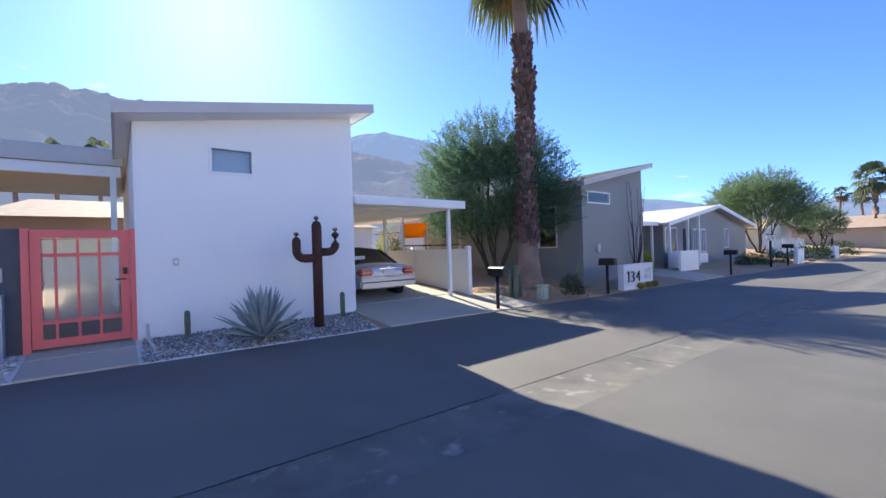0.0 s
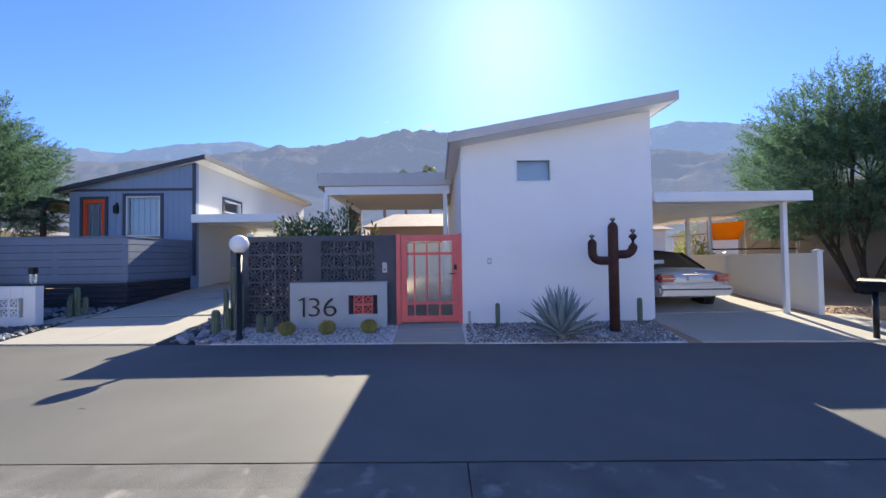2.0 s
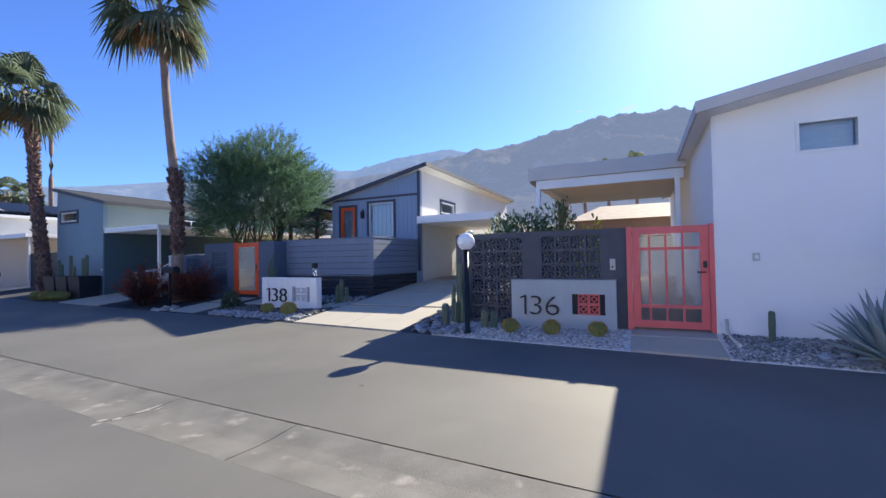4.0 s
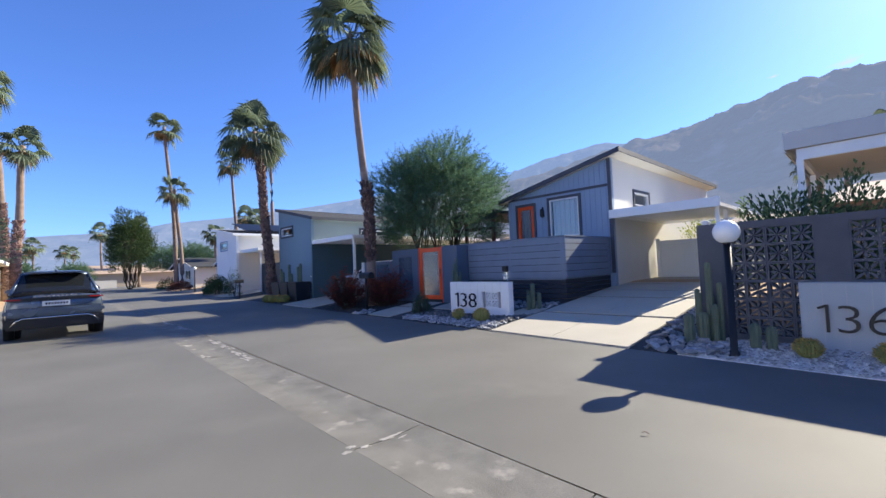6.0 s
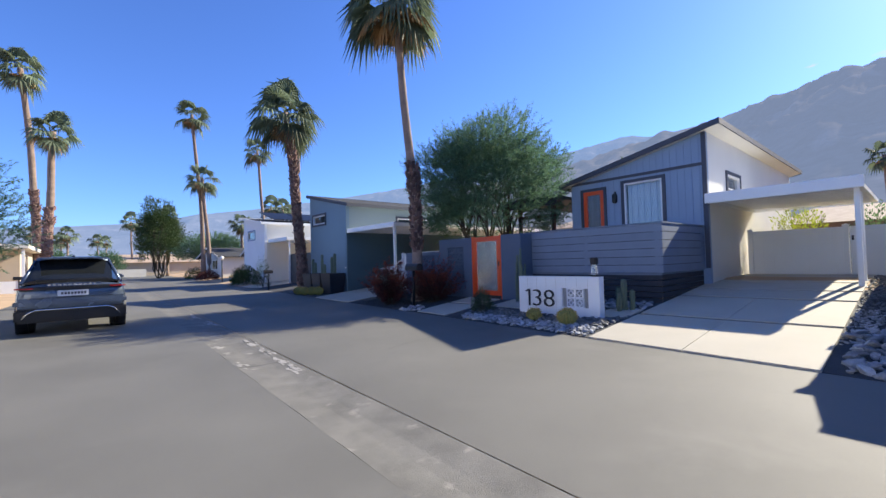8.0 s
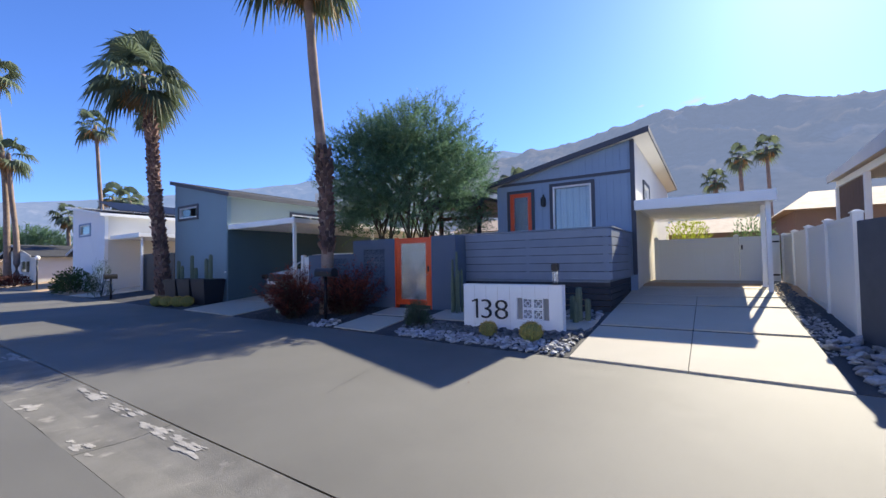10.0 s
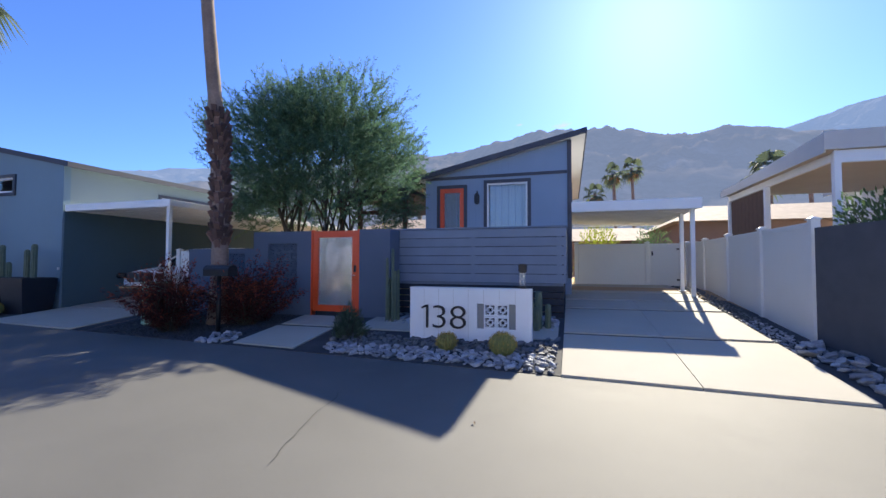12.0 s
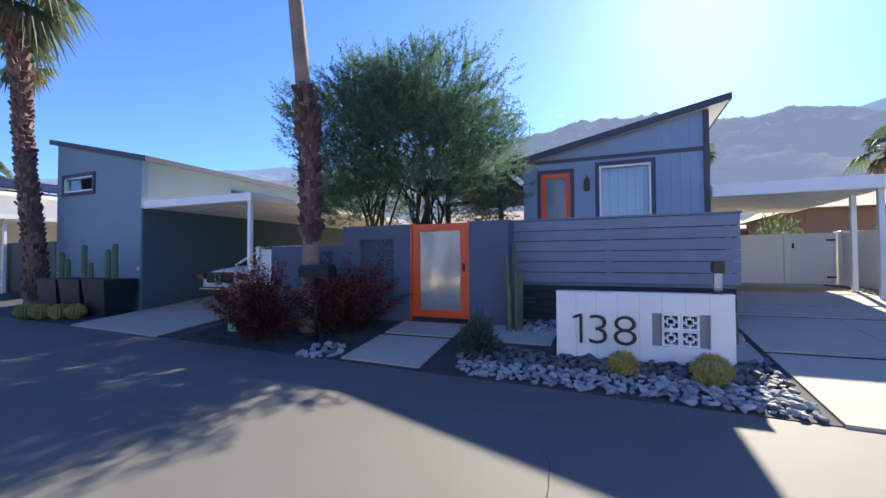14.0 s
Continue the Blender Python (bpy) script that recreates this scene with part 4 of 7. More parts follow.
def digits(parent, text, x, y, z, size, material, depth=0.03, gap=0.14):
    """House number standing proud of a wall that faces the street; y is where the text starts."""
    for k, ch in enumerate(text):
        cu = bpy.data.curves.new("digit", "FONT")
        cu.body, cu.size, cu.extrude, cu.offset = ch, size, depth / 2, -0.009
        tmp = bpy.data.objects.new("digit_source", cu)
        scene.collection.objects.link(tmp)
        dg = bpy.context.evaluated_depsgraph_get()
        me = bpy.data.meshes.new_from_object(tmp.evaluated_get(dg))
        if ch == "1":
            bm = bmesh.new()
            prism(bm, [(size * a, size * b) for a, b in ((0.13, 0), (0.185, 0), (0.185, 0.69), (0.13, 0.69), (0.0, 0.62), (0.02, 0.57), (0.13, 0.62))], "z", -depth / 2, depth / 2)
            bmesh.ops.recalc_face_normals(bm, faces=list(bm.faces))
            bm.to_mesh(me)
            bm.free()
        bpy.data.objects.remove(tmp)
        me.materials.clear()
        me.materials.append(material)
        xs = [v.co.x for v in me.vertices]
        me.transform(Matrix.Diagonal((1.2, 1, 1, 1)) @ Matrix.Translation((-min(xs), 0, 0)))
        ob = new("digit", me)
        ob.parent = parent
        ob.matrix_parent_inverse = Matrix.Translation(-Vector(parent.location)) if parent.type == "EMPTY" else Matrix()
        ob.matrix_basis = Matrix.Translation((x, y, z)) @ Matrix(((0, 0, -1, 0), (-1, 0, 0, 0), (0, 1, 0, 0), (0, 0, 0, 1)))
        ob["label"] = "dark metal numeral " + ch
        y -= 1.2 * (max(xs) - min(xs)) + size * gap


def sign(label, x, y0, y1, z0, zt, material, text, dy, dz, size, hole, blk, me, recess_shade=GREY134):
    """A low block wall that carries the house number and a small pierced window of four blocks."""
    s = thing("house_number_sign", (x, (y0 + y1) / 2, z0), label, "sign", "number signs")
    h0, h1, hz0, hz1 = hole
    part("wall", wall_bm("y", x, 0.2, y0, y1, z0 - 0.15, (zt, zt), [hole]), material, s)
    c = (h0 + h1) / 2
    for i in (-0.5, 0.5):
        for j in (0.5, 1.5):
            child("breeze_block", me, s, Matrix.Translation((x + 0.08, c + i * blk, hz0 + j * blk)) @ Matrix.Diagonal((blk / 0.2, blk / 0.2, blk / 0.2, 1)))
    # Boards that put the open recess's shade into grey and dark colour.
    part("side_recess_shade", boxes((x + 0.06, x + 0.16, h0, c - blk - 0.003, hz0, hz1)), recess_shade, s)
    part("side_recess_shade", boxes((x + 0.06, x + 0.16, c + blk + 0.003, h1, hz0, hz1)), recess_shade, s)
    part("back_recess_shade", boxes((x + 0.17, x + 0.19, h0, h1, hz0, hz1)), SKIRT, s)
    n = 8
    for k in range(1, n):
        y = y0 + (y1 - y0) * k / n
        low = hz1 + 0.01 if h0 - 0.01 < y < h1 + 0.01 else z0 - 0.1
        part("block_joint", boxes((x - 0.0015, x + 0.001, y - 0.003, y + 0.003, low, zt - 0.01)), FASCIA, s)
    part("top_course", boxes((x - 0.004, x + 0.204, y0 - 0.004, y1 + 0.004, zt + 0.002, zt + 0.02)), material, s)
    digits(s, text, x - 0.03, dy, dz, size, BLACK, gap=0.24 if text == "134" else 0.14)
    return s


sign("pale grey block sign wall with number 136", 7.65, 0.35, 2.41, 0.12, 1.07, SIGN_GREY, "136", 2.22, 0.37, 0.58, (0.55, 1.17, 0.4, 0.81), 0.205, ROSE_PINK, SKIRT)
sign("white block sign wall with number 138", 8.3, 8.39, 10.6, 0.15, 1.05, SIGN_WHITE, "138", 10.37, 0.34, 0.6, (8.66, 9.34, 0.36, 0.8), 0.22, ROSE_WHITE)
sign("white block sign wall with number 134", 5.75, -16.25, -14.2, 0.02, 0.85, SIGN_WHITE, "134", -14.38, 0.27, 0.54, (-16.1, -15.6, 0.3, 0.7), 0.2, ROSE_WHITE)
lan = thing("lantern", (8.4, 8.55, 1.07), "small black garden lantern on the white sign wall", "lantern")
part("base", boxes((8.35, 8.47, 8.49, 8.61, 1.071, 1.12), bev=0.01), BLACK, lan)
part("lens", boxes((8.365, 8.455, 8.505, 8.595, 1.122, 1.34)), FROST, lan)
part("cap", boxes((8.34, 8.48, 8.48, 8.62, 1.342, 1.5), bev=0.02), BLACK, lan)


# ---- fences ----
def vinyl_fence(name, label, axis, pos, u0, u1, zt, posts):
    f = thing(name, (u0, pos, 0.2) if axis == "x" else (pos, u0, 0.2), label, "fence", kind="structure")
    for a, b in zip(posts, posts[1:]):
        n = max(1, int((b - a) / 0.29))
        for k in range(n):
            u, v = a + 0.07 + (b - a - 0.14) * k / n, a + 0.07 + (b - a - 0.14) * (k + 1) / n
            part("panel", boxes((u + 0.0006, v - 0.0006, pos - 0.02, pos + 0.02, 0.0, zt - 0.04) if axis == "x" else (pos - 0.02, pos + 0.02, u + 0.0006, v - 0.0006, 0.0, zt - 0.04)), VINYL, f)
        part("bottom_rail", boxes((a + 0.066, b - 0.066, pos - 0.03, pos + 0.03, 0.0, gz(a, pos) + 0.16) if axis == "x" else (pos - 0.03, pos + 0.03, a + 0.066, b - 0.066, 0.0, gz(pos, a) + 0.16), bev=0.004), VINYL, f)
        part("top_rail", boxes((a + 0.066, b - 0.066, pos - 0.035, pos + 0.035, zt - 0.09, zt) if axis == "x" else (pos - 0.035, pos + 0.035, a + 0.066, b - 0.066, zt - 0.09, zt), bev=0.005), VINYL, f)
    for u in posts:
        c = (u, pos) if axis == "x" else (pos, u)
        p = part("post", boxes((c[0] - 0.065, c[0] + 0.065, c[1] - 0.065, c[1] + 0.065, 0.0, zt + 0.03), bev=0.005), VINYL, f)
        bm = bmesh.new()
        box(bm, c[0] - 0.08, c[0] + 0.08, c[1] - 0.08, c[1] + 0.08, zt + 0.032, zt + 0.055)
        hexa(bm, [(c[0] + a * 0.07, c[1] + b * 0.07, zt + 0.055) for a, b in ((-1, -1), (1, -1), (1, 1), (-1, 1))] + [(c[0] + a * 0.02, c[1] + b * 0.02, zt + 0.085) for a, b in ((-1, -1), (1, -1), (1, 1), (-1, 1))])
        part("post_cap", bm, VINYL, p)
    return f


vinyl_fence("fence", "tall white vinyl privacy fence along the drive", "x", 3.98, 9.25, 17, 2.2, [9.3, 11.2, 13.1, 15.0, 16.9])
vinyl_fence("fence", "white vinyl fence closing the carport", "y", 17.0, 5.2, 7.6, 2.22, [5.2, 7.55])
gt = thing("fence_gate", (17, 4.65, 0.7), "white vinyl gate with black hardware", "gate")
part("panel", boxes((16.98, 17.02, 4.12, 5.08, 0.72, 2.18)), VINYL, gt)
part("frame", frame_bm("y", 16.965, 0.07, 4.08, 5.12, 0.68, 2.22, 0.07), VINYL, gt)
part("hinge", boxes((16.94, 16.962, 4.1, 4.3, 0.95, 1.0)), BLACK, gt)
part("hinge", boxes((16.94, 16.962, 4.1, 4.3, 2.0, 2.05)), BLACK, gt)
part("latch", boxes((16.93, 16.96, 5.03, 5.08, 1.8, 1.95), bev=0.005), BLACK, gt)
vinyl_fence("fence", "low white vinyl fence beside the carport", "x", -9.3, 7.9, 15, 1.58, [7.95, 10.9, 13.6])
vinyl_fence("fence", "white vinyl fence panel by the carport post", "y", 10.4, 17.0, 18.7, 1.83, [17.3, 18.65])

# ---- slabs ----
def slab(name, label, corners, rise=0.03):
    """A flat cast slab that follows the ground; corners run round it in plan."""
    bm = bmesh.new()
    a = [bm.verts.new((x, y, gz(x, y) - 0.08)) for x, y in corners]
    b = [bm.verts.new((x, y, gz(x, y) + rise)) for x, y in corners]
    n = len(corners)
    bm.faces.new(a[::-1])
    bm.faces.new(b)
    for i in range(n):
        bm.faces.new((a[i], a[(i + 1) % n], b[(i + 1) % n], b[i]))
    return bm


def slab_row(name, label, spans, y0, y1, skew=0.0, split=None, front=None):
    t = thing(name, (spans[0][0], (y0 + y1) / 2, 0.0), label, "driveway", kind="structure")
    for k, (a, b) in enumerate(spans):
        for c, d in ([(y0, y1)] if not split or k > 2 else [(y0, split - 0.006), (split + 0.006, y1)]):
            fa = [(front(c) if front and k == 0 else a, c), (b, c), (b, d), (front(d) if front and k == 0 else a, d)]
            part("slab", slab("", "", [(x, y + skew * (x - spans[0][0])) for x, y in fa]), SLAB, t)
    return t


tagged(part("yard_gravel", slab("", "", [(edge(3.85) + 0.02, 3.85), (9, 3.85), (13, 4.1), (13, 8.0), (10.4, 8.0), (10.4, 18), (edge(18) + 0.02, 18)], 0.006), YARD), "dark gravel yard in front of the blue house", "ground", kind="structure")
tagged(part("yard_gravel", slab("", "", [(edge(18.05) + 0.02, 18.05), (11, 18.05), (11, 34), (edge(34) + 0.02, 34)], 0.006), YARD), "dark gravel yard in front of the blue grey house", "ground", kind="structure")
tagged(part("yard_gravel", slab("", "", [(edge(-5.2) + 0.02, -5.2), (7.78, -5.4), (7.78, -1.3), (7.84, 3.77), (9.2, 3.9), (edge(3.84) + 0.02, 3.84)], 0.005), PEBBLE), "grey pebble bed in front of the white house", "ground", kind="structure")
slab_row("driveway", "pale concrete driveway slabs with dark gravel joints", [(6.9, 9.01), (9.16, 11.36), (11.52, 12.56), (12.7, 13.84), (13.96, 16.9)], 4.62, 7.88, 0.0, 6.25, lambda y: edge(y) + 0.015)
slab_row("driveway", "pale concrete carport drive of the white house", [(6.2, 8.2), (8.28, 11), (11.06, 17)], -8.85, -5.45, 0.0, None, lambda y: edge(y) + 0.015)
slab_row("walkway", "pale concrete slabs leading to the coral gate", [(6.45, 7.28), (7.36, 7.76)], -1.24, 0.1, 0.0, None, lambda y: edge(y) + 0.015)
slab_row("walkway", "pale concrete stepping slabs to the orange gate", [(7.2, 8.66), (8.82, 9.7)], 12.35, 13.72, 0.06, None, lambda y: edge(y) + 0.1)
slab_row("walkway", "pale concrete stepping slab by the sign", [(8.72, 9.8)], 10.75, 12.0, 0.0)
slab_row("walkway", "pale concrete slab beside the drive", [(8.6, 9.5)], 7.98, 8.7, 0.0)
slab_row("driveway", "pale concrete carport drive of the blue grey house", [(7.6, 9.5), (9.6, 13), (13.06, 19)], 18.4, 21.85, 0.0, None, lambda y: edge(y) + 0.015)
slab_row("driveway", "pale concrete drive of the white solar house", [(8.6, 10.6), (10.7, 16)], 33.0, 36.7, 0.0)
slab_row("driveway", "pale concrete drive of the grey house", [(5.3, 8.0), (8.1, 12)], -22.0, -18.9, 0.0)
slab_row("driveway", "tan concrete drive beside the white fence", [(6.0, 7.8)], -9.9, -8.95, 0.0, None, lambda y: edge(y) + 0.015)

# low fence and white sign blocks down the street
lf = thing("low_fence", (7.4, -41, 0.1), "cream panel fence along the lots down the street", "fence")
for k in range(6):
    part("panel", boxes((7.38, 7.42, -38.9 - 1.8 * k, -37.2 - 1.8 * k, 0.05, 1.5), bev=0.008), CREAM, lf)
    part("post", boxes((7.33, 7.47, -37.19 - 1.8 * k, -37.01 - 1.8 * k, 0.0, 1.62), bev=0.01), TRIM, lf)
for y in (-33.6, -41.5):
    sb = thing("sign_wall", (5.6, y, 0.0), "low white block sign wall by the road", "sign", "far sign walls")
    x0 = edge(y) + 0.5
    part("wall", boxes((x0, x0 + 0.2, y - 0.8, y + 0.8, -0.05, 0.9), bev=0.01), SIGN_WHITE, sb)
    part("cap", boxes((x0 - 0.02, x0 + 0.22, y - 0.82, y + 0.82, 0.902, 0.95), bev=0.008), SIGN_WHITE, sb)


# ---- plants ----
def raw_part(name, verts, faces, material, parent=None, label="", kind=""):
    me = bpy.data.meshes.new(name)
    me.from_pydata(verts, [], faces)
    me.materials.append(material)
    ob = new(name, me)
    if parent:
        ob.parent = parent
        ob.matrix_parent_inverse = Matrix.Translation(-Vector(parent.location)) if parent.type == "EMPTY" else Matrix()
    if label:
        ob["label"] = label
    if kind:
        ob["kind"] = kind
    return ob


def blades(base, direction, length, width, rng, droop=0.0):
    """Many thin leaf blades: arrays of base points, directions, lengths, widths. Gives vertices and faces, two quads a blade."""
    n = len(base)
    d = direction / np.linalg.norm(direction, axis=1, keepdims=True)
    r = rng.normal(size=(n, 3))
    s = np.cross(d, r)
    s /= np.linalg.norm(s, axis=1, keepdims=True)
    mid = base + d * (length * 0.55)[:, None]
    tip = base + d * length[:, None]
    mid[:, 2] -= droop * length * 0.25
    tip[:, 2] -= droop * length
    w = (s * width[:, None]) / 2
    v = np.concatenate([base - w * 0.4, base + w * 0.4, mid - w, mid + w, tip], axis=1).reshape(-1, 3)
    i = np.arange(n)[:, None] * 5
    f = [tuple(q) for q in (i + np.array([0, 1, 3, 2])).tolist()] + [tuple(q) for q in (i + np.array([2, 3, 4])).tolist()]
    return v.tolist(), f


def palm(x, y, h, lean, r, crown, seed, label, boots=0.0, dead=0.5, detail=1.0, low=1.0):
    """A fan palm: tapered ringed trunk, old leaf bases, fan fronds above and a skirt of dry ones below."""
    rng = np.random.default_rng(seed)
    z0 = gz(x, y) if x > 0 else 0.0
    p = thing("palm_tree", (x, y, z0), label, "palm tree")
    bm = bmesh.new()
    n = int(h * 3) if detail >= 1 else 12
    pts, rad = [], []
    for i in range(n + 1):
        t = i / n
        pts.append((x + lean[0] * t ** 1.6 + 0.05 * math.sin(t * 9 + seed), y + lean[1] * t ** 1.6, z0 - 0.2 + (h + 0.2) * t))
        rad.append(r * (1.25 - 0.55 * t ** 0.5 + (0.35 * (1 - t * 12) if t < 1 / 12 else 0)) * (1 + 0.05 * (i % 2)))
    tube(bm, pts, rad, 12)
    part("trunk", bm, TRUNK, p, smooth=False)
    if boots:
        bm = bmesh.new()
        lo, hi = low, boots
        k = 0
        z = lo
        while z < hi:
            t = z / h
            c = Vector(pts[min(int(t * n), n)])
            rr = r * (1.25 - 0.55 * t ** 0.5)
            fat = 1 + 0.35 * (abs(z - lo - 0.8 * (hi - lo)) < 0.35) + 0.25 * (abs(z - hi) < 0.4)
            for j in range(7):
                a = 2 * math.pi * (j + 0.5 * (k % 2)) / 7 + rng.normal() * 0.12
                m = Matrix.Translation((c.x, c.y, z0 + z + rng.normal() * 0.03)) @ Matrix.Rotation(a, 4, "Z") @ Matrix.Translation((rr * fat * 0.95, 0, 0)) @ Matrix.Rotation(0.5 + rng.normal() * 0.15, 4, "Y")
                box(bm, -0.035, 0.035, -rr * 0.33, rr * 0.33, -0.1, 0.1 + rng.random() * 0.09, m=m)
            z += 0.15
            k += 1
        b = part("bark", bm, BOOT, p, "dark red brown cut leaf bases")
        b["kind"] = "stuff"
    top = np.array(pts[-1])

    def fronds(count, el0, el1, mat_, name, size, droop, label=""):
        """Fans: a stalk, then pleats that are joined for half their length and hang in loose tips beyond it."""
        vs, fs = [], []
        nb = int(22 * detail) + 8
        spread = 2.0
        for k in range(count):
            a = 2 * math.pi * (k * 0.381966 + 0.03 * rng.normal())
            e = radians(el0 + (el1 - el0) * (k + 0.5) / count + 7 * rng.normal())
            out = np.array((math.cos(a) * math.cos(e), math.sin(a) * math.cos(e), math.sin(e)))
            L = crown * size * (0.72 + 0.4 * rng.random())
            side = np.array((-math.sin(a), math.cos(a), 0.0)) + rng.normal(size=3) * 0.15
            side = side - out * side.dot(out)
            side = side / np.linalg.norm(side)
            b0 = top + out * 0.08 + np.array((0, 0, -0.25 * (1 - math.sin(e)) * 0.5))
            b1 = top + out * L * 0.5
            b1[2] -= 0.14 * L * math.cos(e) * droop
            face = out + np.array((0, 0, -0.35 * droop * math.cos(e)))
            face = face / np.linalg.norm(face)
            up = np.cross(face, side)
            w = 0.02 * max(1, crown / 2)
            o = len(vs)
            vs += [tuple(b0 - side * w), tuple(b0 + side * w), tuple(b1)]
            fs.append((o, o + 1, o + 2))
            hub = o + 2
            R1 = L * 0.58
            ribs = []
            for j in range(nb + 1):
                ang = (j / nb - 0.5) * 2 * spread
                fold = (0.05 if j % 2 else -0.05) + 0.22 * abs(j / nb - 0.5) * 2
                d = face * math.cos(ang) + side * math.sin(ang) - up * fold
                q = b1 + d / np.linalg.norm(d) * R1 * (0.56 - 0.08 * abs(j / nb - 0.5))
                ribs.append(len(vs))
                vs.append(tuple(q))
            for j in range(nb):
                fs.append((hub, ribs[j], ribs[j + 1]))
                ang = ((j + 0.5) / nb - 0.5) * 2 * spread
                d = face * math.cos(ang) + side * math.sin(ang) - up * 0.1
                ll = R1 * (1.0 - 0.22 * abs((j + 0.5) / nb - 0.5) * 2) * (0.88 + 0.24 * rng.random())
                t1 = b1 + d / np.linalg.norm(d) * ll
                t1[2] -= (0.3 + 0.34 * rng.random()) * ll * droop
                vs.append(tuple(t1))
                fs.append((ribs[j], len(vs) - 1, ribs[j + 1]))
        return raw_part(name, vs, fs, mat_, p, label, kind="stuff")

    fronds(int(28 * max(detail, 0.6)), -55, 86, FROND, "crown", 1.0, 1.0)
    if dead:
        fronds(max(3, int(13 * dead)), -78, -40, DEAD, "dry_skirt", 0.82, 0.5, "hanging dry orange fronds")
    return p


def feather_tree(x, y, h, rx, rz, seed, label, stems=4, twigs=1500, per=22, leaf=VERDE, clear=1.2, size=1.0, name="tree", lw=1.0):
    """A desert tree: forked stems, spreading limbs and a feathery crown of small thin leaves with gaps."""
    rng = np.random.default_rng(seed)
    z0 = gz(x, y) if x > 0 else 0.0
    p = thing(name, (x, y, z0), label, "tree")
    cz = z0 + h - rz
    bm = bmesh.new()
    tips = []
    for s in range(stems):
        a = 2 * math.pi * (s + 0.3 * rng.random()) / stems
        q = [(x + 0.1 * math.cos(a), y + 0.1 * math.sin(a), z0 - 0.1)]
        d = np.array((0.45 * math.cos(a), 0.45 * math.sin(a), 1.0))
        c = np.array(q[0])
        for k in range(6):
            c = c + d * (clear + 0.1) / 4 + rng.normal(size=3) * 0.05
            q.append(tuple(c))
        tube(bm, q, [0.075 * size * (1 - 0.11 * i) for i in range(7)], 7)
        for b in range(7):
            st = np.array(q[3 + b % 4])
            aa = a + rng.normal() * 0.9
            ee = 0.5 + 0.7 * rng.random()
            en = np.array((x, y, cz)) + np.array((rx * 0.72 * math.cos(aa) * math.cos(ee), rx * 0.72 * math.sin(aa) * math.cos(ee), rz * 0.75 * math.sin(ee) * (1 if rng.random() > 0.2 else -0.3)))
            mid = (st + en) / 2 + rng.normal(size=3) * 0.12 * rx * 0.5
            tube(bm, [tuple(st), tuple(mid), tuple(en)], [0.032 * size, 0.02 * size, 0.006], 5)
            tips += [mid * 0.4 + en * 0.6, en, en]
    part("trunk", bm, BARK, p)
    u = rng.normal(size=(twigs, 3))
    u /= np.linalg.norm(u, axis=1, keepdims=True)
    u[:, 2] = np.where(u[:, 2] < -0.7, -u[:, 2] * 0.6, u[:, 2])
    rad = (0.3 + 0.7 * rng.random(twigs) ** 0.55)
    lump = np.array([1 + 0.22 * noise.noise((v[0] * 1.7 + seed, v[1] * 1.7, v[2] * 1.7)) + 0.12 * noise.noise((v[0] * 5, v[1] * 5 + seed, v[2] * 5)) for v in u.tolist()])
    c = np.array((x, y, cz)) + u * (rad * lump)[:, None] * np.array((rx, rx, rz))
    keep = np.array([noise.noise((q[0] * 1.1 / size + seed, q[1] * 1.1 / size, q[2] * 1.1 / size)) > -0.42 for q in c.tolist()])
    c, u = c[keep], u[keep]
    d = u * np.array((0.8, 0.8, 0.35)) + np.array((0, 0, 0.5)) + rng.normal(size=c.shape) * 0.35
    d /= np.linalg.norm(d, axis=1, keepdims=True)
    n = len(c)
    tl = (0.26 + 0.26 * rng.random(n)) * size
    tt = np.tile(np.linspace(0.0, 1.0, per), n)
    rep = np.repeat(np.arange(n), per)
    base = c[rep] + d[rep] * (tl[rep] * tt)[:, None] + rng.normal(size=(n * per, 3)) * 0.015 * size
    dd = d[rep] * 0.8 + rng.normal(size=(n * per, 3)) * 0.55
    v, f = blades(base, dd, (0.05 + 0.06 * rng.random(n * per)) * size, np.full(n * per, 0.015 * size * lw), rng, 0.1)
    raw_part("crown", v, f, leaf, p, kind="stuff")
    tw_v, tw_f = blades(c, d, tl * 0.7, np.full(n, 0.006 * size), rng, 0.0)
    raw_part("twig_mass", tw_v, tw_f, BARK, p, kind="stuff")
    return p


